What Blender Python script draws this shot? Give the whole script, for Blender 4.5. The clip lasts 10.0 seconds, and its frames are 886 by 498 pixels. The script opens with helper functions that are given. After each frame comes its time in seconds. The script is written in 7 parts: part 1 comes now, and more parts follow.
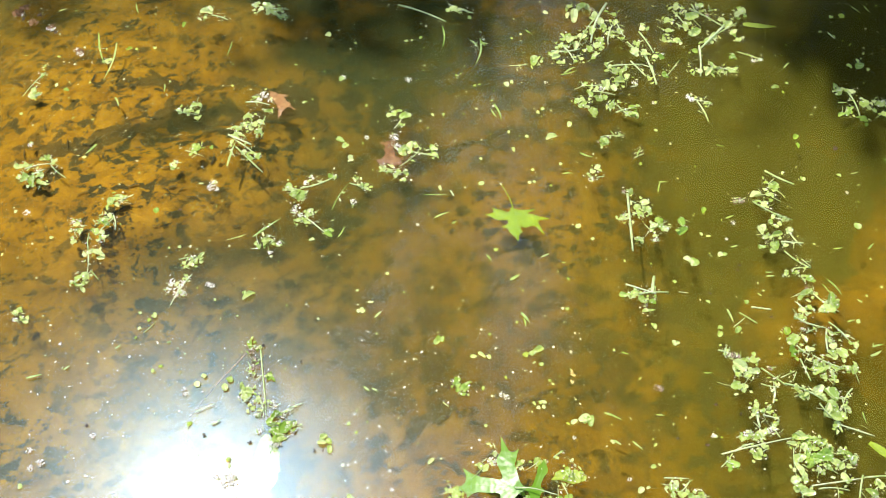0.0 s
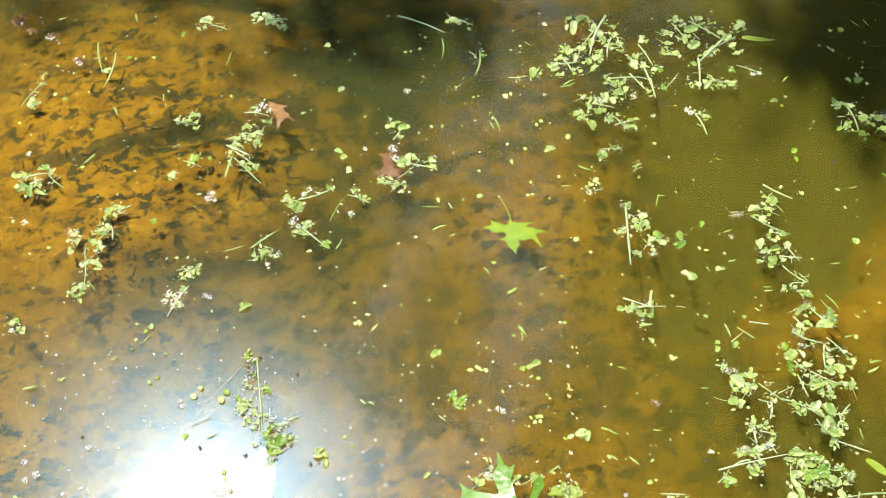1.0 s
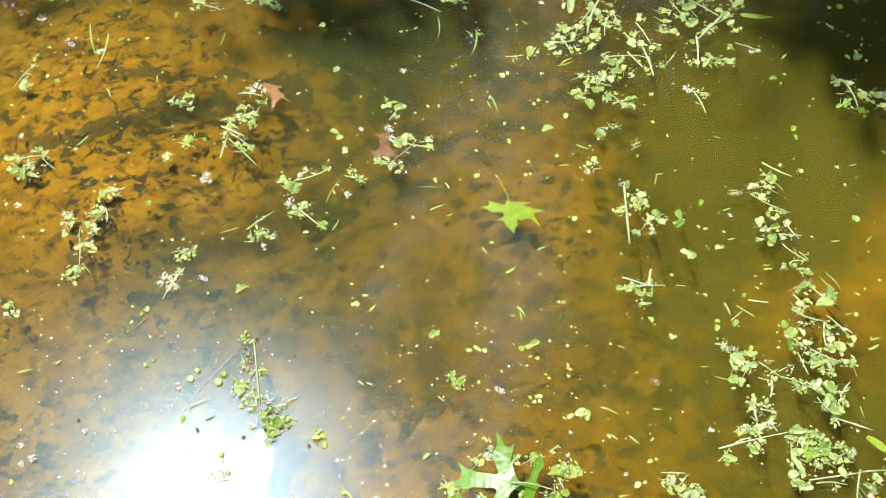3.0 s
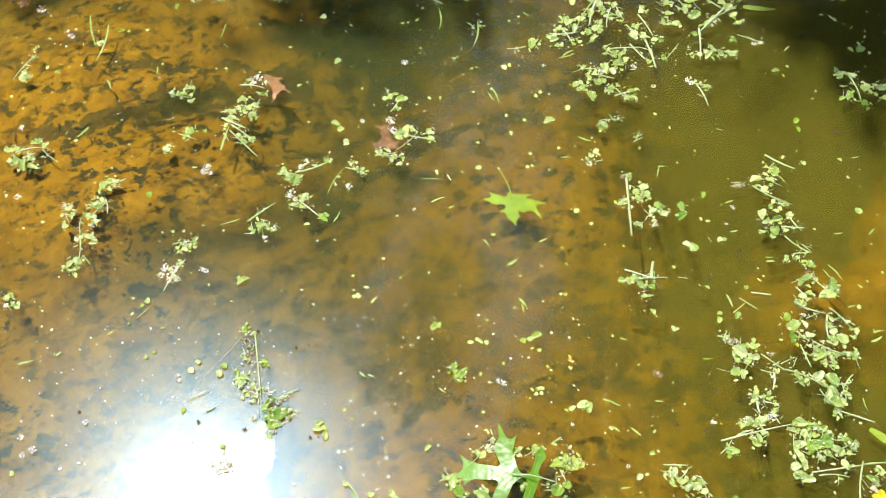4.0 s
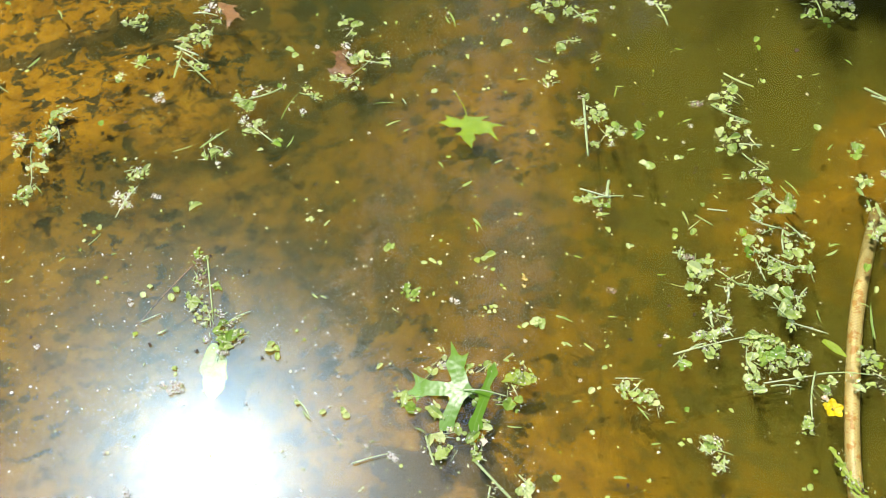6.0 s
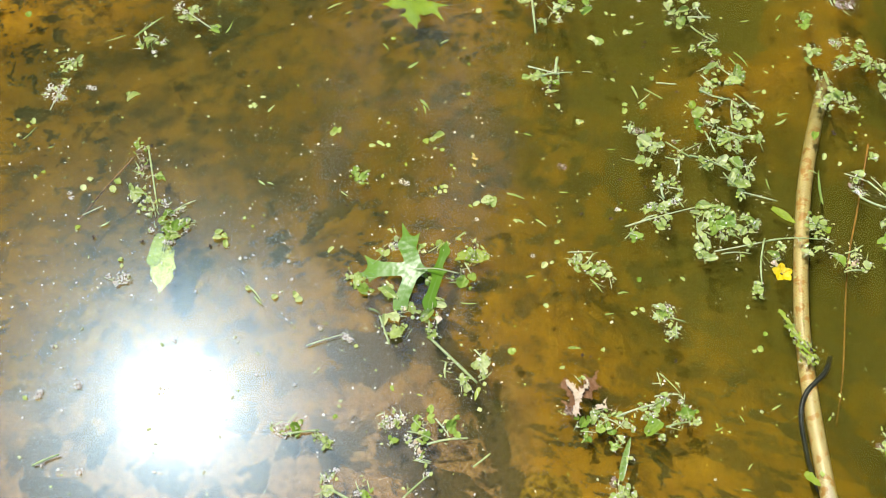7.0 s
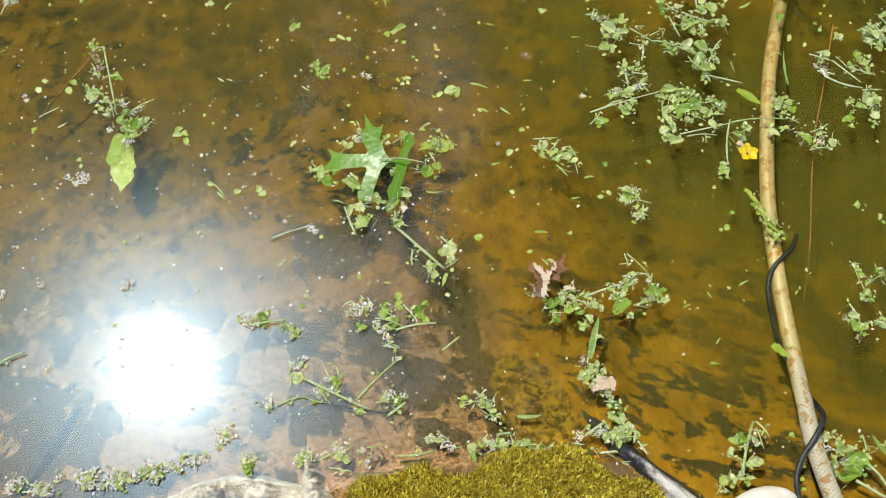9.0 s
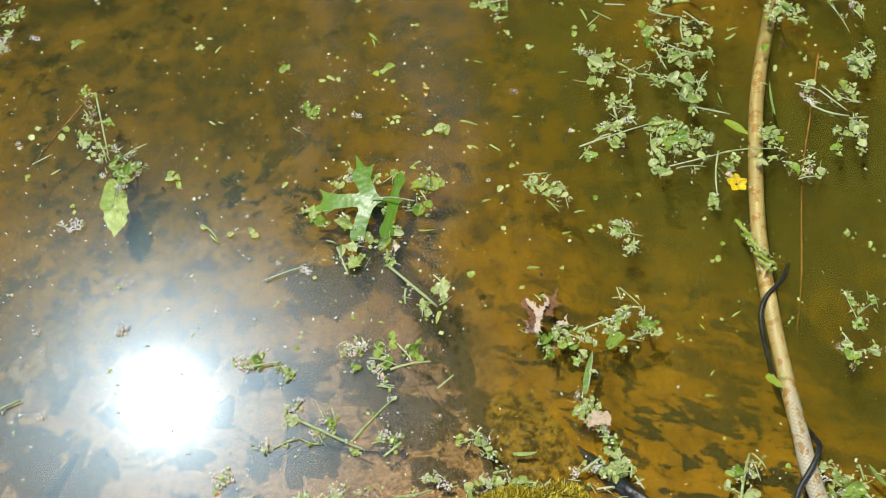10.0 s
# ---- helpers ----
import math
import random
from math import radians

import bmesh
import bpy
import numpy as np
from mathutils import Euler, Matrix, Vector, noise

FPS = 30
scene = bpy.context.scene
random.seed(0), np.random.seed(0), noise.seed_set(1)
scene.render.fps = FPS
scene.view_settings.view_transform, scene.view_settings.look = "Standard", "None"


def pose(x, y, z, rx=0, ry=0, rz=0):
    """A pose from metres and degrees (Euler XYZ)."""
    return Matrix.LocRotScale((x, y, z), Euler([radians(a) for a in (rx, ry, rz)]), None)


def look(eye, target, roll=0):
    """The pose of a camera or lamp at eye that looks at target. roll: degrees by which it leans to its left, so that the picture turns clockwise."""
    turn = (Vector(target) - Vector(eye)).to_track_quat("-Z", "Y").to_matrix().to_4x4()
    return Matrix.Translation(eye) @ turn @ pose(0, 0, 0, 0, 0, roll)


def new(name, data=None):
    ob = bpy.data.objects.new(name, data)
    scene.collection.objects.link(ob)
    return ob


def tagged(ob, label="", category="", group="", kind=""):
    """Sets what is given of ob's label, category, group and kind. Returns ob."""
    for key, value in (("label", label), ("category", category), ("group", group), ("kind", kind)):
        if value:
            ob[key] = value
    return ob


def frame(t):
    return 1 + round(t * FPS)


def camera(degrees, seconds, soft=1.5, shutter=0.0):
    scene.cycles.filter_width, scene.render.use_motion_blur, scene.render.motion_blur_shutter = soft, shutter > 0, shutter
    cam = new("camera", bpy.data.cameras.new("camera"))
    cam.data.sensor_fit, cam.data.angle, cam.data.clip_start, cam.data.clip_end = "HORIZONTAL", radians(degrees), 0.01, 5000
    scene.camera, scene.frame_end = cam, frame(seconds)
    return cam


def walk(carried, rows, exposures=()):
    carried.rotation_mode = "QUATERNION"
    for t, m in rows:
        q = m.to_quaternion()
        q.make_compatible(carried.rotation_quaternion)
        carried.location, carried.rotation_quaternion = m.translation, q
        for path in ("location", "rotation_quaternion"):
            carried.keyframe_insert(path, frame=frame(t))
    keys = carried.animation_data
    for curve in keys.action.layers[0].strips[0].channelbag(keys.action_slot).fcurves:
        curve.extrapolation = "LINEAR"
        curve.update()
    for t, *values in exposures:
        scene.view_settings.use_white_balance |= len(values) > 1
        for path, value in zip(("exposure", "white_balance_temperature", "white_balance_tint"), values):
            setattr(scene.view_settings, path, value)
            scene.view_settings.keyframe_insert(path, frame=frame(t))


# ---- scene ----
cam = camera(50.0, 10.0, soft=0.95)
rows = [
    (0.0, pose(0.0000, 0.0000, 1.3500, 33.874, 0.315, -0.000)),
    (0.5, pose(0.0055, 0.0147, 1.3582, 33.707, 0.455, 0.241)),
    (1.0, pose(0.0036, 0.0128, 1.3567, 34.128, 0.116, 0.272)),
    (1.5, pose(0.0099, 0.0130, 1.3535, 34.047, 0.363, 0.104)),
    (2.0, pose(0.0063, 0.0099, 1.3444, 33.878, 0.087, -0.113)),
    (2.5, pose(0.0035, 0.0117, 1.3418, 33.509, 0.127, -0.175)),
    (4.0, pose(-0.0023, 0.0076, 1.3328, 33.077, 0.074, -0.129)),
    (4.5, pose(0.0003, 0.0093, 1.3258, 32.847, 0.001, -0.297)),
    (5.0, pose(0.0056, 0.0043, 1.3191, 32.904, 0.362, -0.256)),
    (5.2, pose(0.0125, -0.0035, 1.3125, 32.990, 0.409, -0.437)),
    (6.3, pose(0.0784, -0.0585, 1.2748, 29.248, 0.632, -1.694)),
    (6.5, pose(0.0672, -0.0655, 1.2651, 28.057, -0.053, -3.040)),
    (7.0, pose(0.0788, -0.0932, 1.2400, 26.290, -0.716, -4.018)),
    (7.5, pose(0.0827, -0.1265, 1.2204, 25.544, -1.430, -5.055)),
    (8.0, pose(0.0811, -0.1533, 1.2035, 24.824, -1.306, -5.445)),
    (8.5, pose(0.0867, -0.1688, 1.1988, 24.092, -1.392, -5.750)),
    (9.0, pose(0.0973, -0.1770, 1.1905, 23.707, -0.845, -6.123)),
    (9.5, pose(0.0927, -0.1723, 1.1937, 23.865, -1.170, -6.517)),
    (10.0, pose(0.1108, -0.1620, 1.2043, 25.093, -0.236, -7.321)),
]
walk(cam, rows, exposures=((0.0, 1.00), (5.0, 0.94), (6.5, 0.62), (7.5, 0.52), (9.0, 0.33), (10.0, 0.24)))

# ---------------------------------------------------------------- light
SUN_EL, SUN_AZ = 67.6, -38.3
world = bpy.data.worlds.new("world")
scene.world = world
world.use_nodes = True
sky = world.node_tree.nodes.new("ShaderNodeTexSky")
sky.sky_type, sky.sun_disc = "NISHITA", False
sky.dust_density, sky.ozone_density = 1.0, 2.5
sky.sun_elevation, sky.sun_rotation = radians(SUN_EL), radians(SUN_AZ)
world.node_tree.links.new(sky.outputs[0], world.node_tree.nodes["Background"].inputs["Color"])
world.node_tree.nodes["Background"].inputs["Strength"].default_value = 0.15

sun_data = bpy.data.lights.new("sun", "SUN")
sun_data.energy, sun_data.angle, sun_data.color = 3.0, radians(0.53), (1.0, 0.97, 0.91)
sun = new("sun", sun_data)
sun_dir = Vector((math.cos(radians(SUN_EL)) * math.sin(radians(SUN_AZ)), math.cos(radians(SUN_EL)) * math.cos(radians(SUN_AZ)), math.sin(radians(SUN_EL))))
sun.matrix_world = look(sun_dir * 40, (0, 0, 0))


# ---------------------------------------------------------------- materials
class Nodes:
    """A small builder for node materials."""

    def __init__(self, name):
        self.m = bpy.data.materials.new(name)
        self.m.use_nodes = True
        self.t = self.m.node_tree
        self.t.nodes.clear()
        self.out = self.t.nodes.new("ShaderNodeOutputMaterial")

    def add(self, kind, **inputs):
        n = self.t.nodes.new("ShaderNode" + kind)
        for k, v in inputs.items():
            self.set(n, k.replace("_", " "), v)
        return n

    def set(self, n, key, v):
        sock = n.inputs[int(key[1:])] if key[0] == "i" and key[1:].isdigit() else n.inputs[key]
        if isinstance(v, bpy.types.NodeSocket):
            self.t.links.new(v, sock)
        else:
            sock.default_value = v

    def coords(self, scale=(1, 1, 1), turn=0.0):
        tc = self.add("TexCoord")
        mp = self.add("Mapping", Vector=tc.outputs["Object"])
        mp.inputs["Scale"].default_value = scale
        mp.inputs["Rotation"].default_value = (0, 0, radians(turn))
        return mp.outputs[0]

    def noise(self, vec, scale, detail=4.0, rough=0.55, distort=0.0):
        return self.add("TexNoise", Vector=vec, Scale=scale, Detail=detail, Roughness=rough, Distortion=distort).outputs["Fac"]

    def ramp(self, fac, *stops):
        r = self.add("ValToRGB", Fac=fac)
        e = r.color_ramp.elements
        while len(e) < len(stops):
            e.new(0.5)
        for el, (p, c) in zip(e, stops):
            el.position, el.color = p, (*c, 1) if len(c) == 3 else c
        return r.outputs["Color"]

    def step(self, fac, a, b):
        n = self.add("MapRange", Value=fac)
        n.inputs["From Min"].default_value, n.inputs["From Max"].default_value = a, b
        n.interpolation_type = "SMOOTHSTEP"
        return n.outputs[0]

    def mix(self, fac, a, b, blend="MIX"):
        n = self.t.nodes.new("ShaderNodeMix")
        n.data_type, n.blend_type = "RGBA", blend
        for sock, v in ((n.inputs[0], fac), (n.inputs[6], a), (n.inputs[7], b)):
            if isinstance(v, bpy.types.NodeSocket):
                self.t.links.new(v, sock)
            else:
                sock.default_value = v if isinstance(v, (int, float)) else (*v, 1)
        return n.outputs[2]

    def math(self, op, a, b=0.0):
        n = self.t.nodes.new("ShaderNodeMath")
        n.operation = op
        for sock, v in zip(n.inputs, (a, b)):
            if isinstance(v, bpy.types.NodeSocket):
                self.t.links.new(v, sock)
            else:
                sock.default_value = v
        return n.outputs[0]

    def bump(self, height, strength, distance=0.01):
        return self.add("Bump", Height=height, Strength=strength, Distance=distance).outputs[0]

    def done(self, shader):
        self.t.links.new(shader.outputs[0], self.out.inputs["Surface"])
        return self.m


def leafy(name, dark, mid, pale, rough=0.32, through_light=0.3, scale=90.0, glint_spots=0.55, wet=0.5):
    """Leaf tissue: tint varied piece by piece, fine veins and blotches, painted pale glints, a little light let
    through.
    """
    n = Nodes(name)
    info = n.add("ObjectInfo")
    geo = n.add("NewGeometry")
    v = n.coords()
    world_v = geo.outputs["Position"]
    pick = n.math("FRACT", n.math("ADD", info.outputs["Random"], geo.outputs["Random Per Island"]))
    base = n.ramp(pick, (0.0, dark), (0.45, mid), (1.0, pale))
    blotch = n.noise(world_v, scale * 1.2, 5, 0.6, 0.6)
    col = n.mix(n.math("MULTIPLY", n.step(blotch, 0.45, 0.7), 0.7), base, pale)
    col = n.mix(n.math("MULTIPLY", n.step(n.noise(world_v, scale * 0.8, 4, 0.6, 0.8), 0.48, 0.62), 0.35), col, dark)
    # whitish sun glints painted into the colour as small spots
    col = n.mix(n.math("MULTIPLY", n.step(n.noise(world_v, scale * 4, 3), 0.58, 0.72), glint_spots), col, (0.75, 0.78, 0.62))
    col = n.mix(n.math("MULTIPLY", n.step(n.noise(world_v, scale * 2.2, 4), 0.6, 0.75), 0.22), col, (0.10, 0.10, 0.03))
    bump = n.bump(n.math("ADD", n.noise(world_v, scale * 3.0, 4, 0.65), n.math("MULTIPLY", n.noise(world_v, scale, 2), 2.5)), 0.8, 0.0022)
    b = n.add("BsdfPrincipled", Base_Color=col, Roughness=rough, Normal=bump)
    b.inputs["Specular IOR Level"].default_value = 0.4
    b.inputs["Coat Weight"].default_value, b.inputs["Coat Roughness"].default_value = wet, 0.22
    tr = n.add("BsdfTranslucent", Color=n.mix(0.5, col, (0.30, 0.42, 0.05)))
    mx = n.add("MixShader", Fac=through_light)
    n.t.links.new(b.outputs[0], mx.inputs[1])
    n.t.links.new(tr.outputs[0], mx.inputs[2])
    return n.done(mx)


M_LEAF = leafy("clover_leaf", (0.24, 0.37, 0.040), (0.48, 0.60, 0.12), (0.72, 0.78, 0.34), rough=0.3, glint_spots=0.7)
M_FRESH = leafy("fresh_leaf", (0.17, 0.32, 0.02), (0.28, 0.45, 0.04), (0.42, 0.56, 0.09), glint_spots=0.1)
M_LIME = leafy("yellow_green_leaf", (0.26, 0.39, 0.015), (0.36, 0.48, 0.03), (0.48, 0.57, 0.09), glint_spots=0.25, wet=0.1)
M_SUNK = leafy("sunken_leaf", (0.20, 0.33, 0.0), (0.27, 0.41, 0.0), (0.34, 0.47, 0.0), glint_spots=0.0, rough=0.6, scale=40.0, wet=0.0)
M_STEM = leafy("cut_stem", (0.32, 0.43, 0.13), (0.48, 0.58, 0.24), (0.70, 0.75, 0.46), rough=0.33, through_light=0.15, scale=120)
M_GRASS = leafy("grass_blade", (0.17, 0.31, 0.04), (0.28, 0.42, 0.08), (0.42, 0.53, 0.17), rough=0.35)
M_PETAL = leafy("faded_petal", (0.76, 0.63, 0.57), (0.88, 0.82, 0.76), (0.95, 0.93, 0.89), rough=0.35, through_light=0.2, scale=150)
M_PLUM = leafy("plum_petal", (0.09, 0.042, 0.026), (0.25, 0.135, 0.085), (0.60, 0.46, 0.40), rough=0.5, through_light=0.1, scale=150, wet=0.1)
M_CREAM = leafy("cream_petal", (0.58, 0.40, 0.24), (0.78, 0.60, 0.40), (0.88, 0.74, 0.55), rough=0.5, through_light=0.15, wet=0.15)
M_BROWN = leafy("dead_leaf", (0.09, 0.035, 0.010), (0.18, 0.075, 0.024), (0.32, 0.155, 0.06), rough=0.55, through_light=0.1, glint_spots=0.02, wet=0.1)
M_OCHRE = leafy("ochre_seed", (0.45, 0.30, 0.08), (0.60, 0.42, 0.12), (0.72, 0.56, 0.22), rough=0.5, through_light=0.1)
M_YELLOW = leafy("buttercup_petal", (0.85, 0.58, 0.0), (0.92, 0.66, 0.0), (0.95, 0.72, 0.02), rough=0.3, through_light=0.15, glint_spots=0.0)
M_LITTER = leafy("rotten_leaf", (0.030, 0.028, 0.010), (0.055, 0.042, 0.012), (0.10, 0.066, 0.018), rough=0.8, through_light=0.0, glint_spots=0.0, wet=0.0)
M_TREE_LEAF = leafy("tree_leaf", (0.03, 0.06, 0.01), (0.05, 0.10, 0.02), (0.09, 0.14, 0.03), through_light=0.3, scale=3, glint_spots=0.0, wet=0.0)


def oak_tissue():
    n = Nodes("oak_leaf")
    v = n.coords()
    axis = n.add("Attribute")
    axis.attribute_name = "rib"
    rib = n.step(axis.outputs["Fac"], 0.0012, 0.0003)
    soft = n.noise(v, 18, 3)
    col = n.mix(soft, (0.095, 0.24, 0.004), (0.17, 0.36, 0.012))
    col = n.mix(n.math("MULTIPLY", n.step(n.noise(v, 140, 4), 0.5, 0.75), 0.3), col, (0.20, 0.38, 0.07))
    col = n.mix(n.math("MULTIPLY", rib, 0.3), col, (0.30, 0.46, 0.12))
    bump = n.bump(n.math("ADD", n.noise(v, 90, 4), n.math("MULTIPLY", rib, 0.2)), 0.35, 0.0015)
    b = n.add("BsdfPrincipled", Base_Color=col, Roughness=0.42, Normal=bump)
    b.inputs["Specular IOR Level"].default_value = 0.6
    b.inputs["Coat Weight"].default_value, b.inputs["Coat Roughness"].default_value = 0.38, 0.30
    tr = n.add("BsdfTranslucent", Color=(0.22, 0.42, 0.03, 1))
    mx = n.add("MixShader", Fac=0.25)
    n.t.links.new(b.outputs[0], mx.inputs[1])
    n.t.links.new(tr.outputs[0], mx.inputs[2])
    return n.done(mx)


M_OAK = oak_tissue()


def water_material():
    """Clear refracting surface; gloss by Fresnel with a sharp lobe for fine ripple and two wider ones for glare."""
    n = Nodes("pond_water")
    v = n.coords()
    ripple = n.math("ADD", n.math("MULTIPLY", n.noise(v, 5.0, 2, 0.5, 0.3), 1.0), n.math("MULTIPLY", n.noise(v, 38.0, 2), 0.10))
    nor = n.bump(ripple, 0.07, 0.03)
    fres = n.add("Fresnel", IOR=1.6)
    refr = n.add("BsdfRefraction", Color=(0.97, 0.985, 0.93, 1), Roughness=0.0, IOR=1.333)
    sharp = n.add("BsdfGlossy", Color=(1, 1, 1, 1), Roughness=0.03, Normal=nor)
    # two wider bluish lobes stand in for lens glare round the sun's reflection
    glare = n.add("BsdfGlossy", Color=(0.86, 0.95, 1, 1), Roughness=0.085)
    wide = n.add("BsdfGlossy", Color=(0.47, 0.76, 1, 1), Roughness=0.26)
    wide.distribution = "BECKMANN"
    f = n.add("MixShader", Fac=0.45)
    n.t.links.new(glare.outputs[0], f.inputs[1])
    n.t.links.new(wide.outputs[0], f.inputs[2])
    g = n.add("MixShader", Fac=0.46)
    n.t.links.new(sharp.outputs[0], g.inputs[1])
    n.t.links.new(f.outputs[0], g.inputs[2])
    mx = n.add("MixShader", Fac=fres.outputs[0])
    n.t.links.new(refr.outputs[0], mx.inputs[1])
    n.t.links.new(g.outputs[0], mx.inputs[2])
    return n.done(mx)


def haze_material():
    """Stand-in for light scattered by silty water: a mostly clear diffuse sheet, denser over deep water, in soft
    clouds.
    """
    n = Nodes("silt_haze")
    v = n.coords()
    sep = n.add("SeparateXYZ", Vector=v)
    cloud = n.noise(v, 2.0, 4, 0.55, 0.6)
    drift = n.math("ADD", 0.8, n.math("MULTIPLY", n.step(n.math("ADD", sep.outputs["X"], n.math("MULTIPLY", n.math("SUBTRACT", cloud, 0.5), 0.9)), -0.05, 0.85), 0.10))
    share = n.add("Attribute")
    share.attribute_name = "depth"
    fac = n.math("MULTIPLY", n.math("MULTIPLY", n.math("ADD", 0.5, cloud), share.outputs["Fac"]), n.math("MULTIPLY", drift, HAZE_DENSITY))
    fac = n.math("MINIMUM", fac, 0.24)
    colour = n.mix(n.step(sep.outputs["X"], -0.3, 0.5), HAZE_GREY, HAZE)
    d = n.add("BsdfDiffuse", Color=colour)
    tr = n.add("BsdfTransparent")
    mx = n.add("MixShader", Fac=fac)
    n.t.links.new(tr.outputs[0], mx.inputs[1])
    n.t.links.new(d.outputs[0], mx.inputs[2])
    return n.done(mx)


def ground_material():
    """Orange pond silt with dark rotting patches under water; damp soil and thin grass on the banks."""
    n = Nodes("silt_and_soil")
    v = n.coords()
    z = n.add("SeparateXYZ", Vector=v).outputs["Z"]
    fine = n.noise(v, 160, 5, 0.65)
    mid = n.noise(v, 22, 5, 0.6, 0.5)
    col = n.ramp(mid, (0.28, (0.17, 0.079, 0.003)), (0.5, (0.31, 0.155, 0.004)), (0.75, (0.43, 0.225, 0.008)))
    col = n.mix(n.math("MULTIPLY", n.step(fine, 0.5, 0.7), 0.4), col, (0.20, 0.11, 0.03))
    # brown sand on the shelf along the near bank, with islands of black mud between
    sep = n.add("SeparateXYZ", Vector=v)
    px, py = sep.outputs["X"], sep.outputs["Y"]
    wave = n.math("SUBTRACT", n.noise(v, 14, 7, 0.64, 0.4), 0.5)

    def streaks(angle, stretch):
        turned = n.add("Mapping", Vector=v)
        turned.inputs["Rotation"].default_value = (0, 0, radians(-angle))
        long_axis = n.add("Mapping", Vector=turned.outputs[0])
        long_axis.inputs["Scale"].default_value = (1.0 / stretch, 1.0, 1.0)
        return long_axis.outputs[0]

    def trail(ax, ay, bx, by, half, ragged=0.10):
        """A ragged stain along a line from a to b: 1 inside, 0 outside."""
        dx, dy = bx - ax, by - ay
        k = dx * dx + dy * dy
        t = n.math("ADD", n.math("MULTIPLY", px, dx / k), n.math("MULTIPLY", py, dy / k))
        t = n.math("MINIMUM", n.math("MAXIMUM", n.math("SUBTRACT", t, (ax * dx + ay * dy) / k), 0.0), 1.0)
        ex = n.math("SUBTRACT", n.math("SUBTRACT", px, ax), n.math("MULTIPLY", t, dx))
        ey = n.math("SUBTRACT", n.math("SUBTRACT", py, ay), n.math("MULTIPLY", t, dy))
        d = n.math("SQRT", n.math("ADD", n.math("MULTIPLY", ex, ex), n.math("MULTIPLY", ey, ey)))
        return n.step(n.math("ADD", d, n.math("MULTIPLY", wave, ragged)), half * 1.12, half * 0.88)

    def union(masks):
        total = masks[0]
        for mask in masks[1:]:
            total = n.math("MAXIMUM", total, mask)
        return total

    sandy = n.math("MULTIPLY", n.step(n.math("ADD", py, n.math("MULTIPLY", wave, 0.25)), 0.42, 0.24), n.step(px, 0.27, 0.17))
    col = n.mix(n.math("MULTIPLY", sandy, 0.85), col, n.mix(n.step(n.math("ADD", n.math("MULTIPLY", fine, 0.6), n.math("MULTIPLY", n.noise(v, 420, 4, 0.7), 0.4)), 0.42, 0.58), (0.18, 0.104, 0.044), (0.50, 0.300, 0.140)))
    # rotting patches: frayed scraps and streaks on the shallows; softer, broader in deep water to paint the murk's blur
    deep = n.step(z, -0.085, -0.135)
    shelf_v, bank_v = streaks(20, 1.25), streaks(-24, 1.9)
    near = n.math("MULTIPLY", n.step(py, 0.50, 0.34), n.step(px, 0.18, 0.30))

    def laid(scale, detail, rough, distort):
        """The same grain lying one way on the far shelf and another along the near bank."""
        return n.add("Mix", Factor=near, A=n.noise(shelf_v, scale, detail, rough, distort), B=n.noise(bank_v, scale, detail, rough, distort)).outputs[0]

    crisp = n.math("MULTIPLY", n.step(n.math("ADD", laid(36, 8, 0.67, 0.35), n.math("MULTIPLY", near, 0.014)), 0.522, 0.560), n.math("ADD", 0.55, n.math("MULTIPLY", n.step(n.noise(v, 3.1, 3), 0.40, 0.56), 0.45)))
    frayed = n.step(laid(60, 6, 0.7, 0.3), 0.58, 0.61)
    soft = n.step(laid(21, 8, 0.66, 0.35), 0.455, 0.555)
    islands = n.math("MULTIPLY", n.step(n.noise(v, 15, 9, 0.60, 0.5), 0.508, 0.522), sandy)
    scraps = n.math("MULTIPLY", n.math("MAXIMUM", crisp, n.math("MULTIPLY", frayed, 0.7)), n.math("SUBTRACT", 1.0, n.math("MULTIPLY", sandy, 0.8)))
    dark = n.math("ADD", n.math("MULTIPLY", scraps, n.math("SUBTRACT", 1.0, deep)), n.math("MULTIPLY", n.math("MULTIPLY", soft, 0.85), deep))
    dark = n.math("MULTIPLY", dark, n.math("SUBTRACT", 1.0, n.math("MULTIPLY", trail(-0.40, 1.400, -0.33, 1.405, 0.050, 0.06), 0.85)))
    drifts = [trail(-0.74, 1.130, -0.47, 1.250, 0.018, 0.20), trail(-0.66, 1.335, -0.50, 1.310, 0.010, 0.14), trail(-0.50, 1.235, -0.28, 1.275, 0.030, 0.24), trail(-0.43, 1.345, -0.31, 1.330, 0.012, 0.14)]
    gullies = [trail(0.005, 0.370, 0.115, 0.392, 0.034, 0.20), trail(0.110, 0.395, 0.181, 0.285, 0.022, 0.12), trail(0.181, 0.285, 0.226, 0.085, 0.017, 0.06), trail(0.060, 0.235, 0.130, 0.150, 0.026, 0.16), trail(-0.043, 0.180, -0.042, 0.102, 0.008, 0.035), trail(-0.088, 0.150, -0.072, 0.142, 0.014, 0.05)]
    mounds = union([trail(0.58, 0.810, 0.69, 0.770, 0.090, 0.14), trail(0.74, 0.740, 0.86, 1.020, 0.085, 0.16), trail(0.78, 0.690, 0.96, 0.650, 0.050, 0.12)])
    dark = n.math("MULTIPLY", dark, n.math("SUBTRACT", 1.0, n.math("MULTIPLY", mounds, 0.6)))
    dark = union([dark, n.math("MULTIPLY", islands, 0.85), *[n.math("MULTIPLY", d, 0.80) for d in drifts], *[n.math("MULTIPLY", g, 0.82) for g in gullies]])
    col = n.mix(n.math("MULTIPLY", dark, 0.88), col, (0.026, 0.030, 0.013))
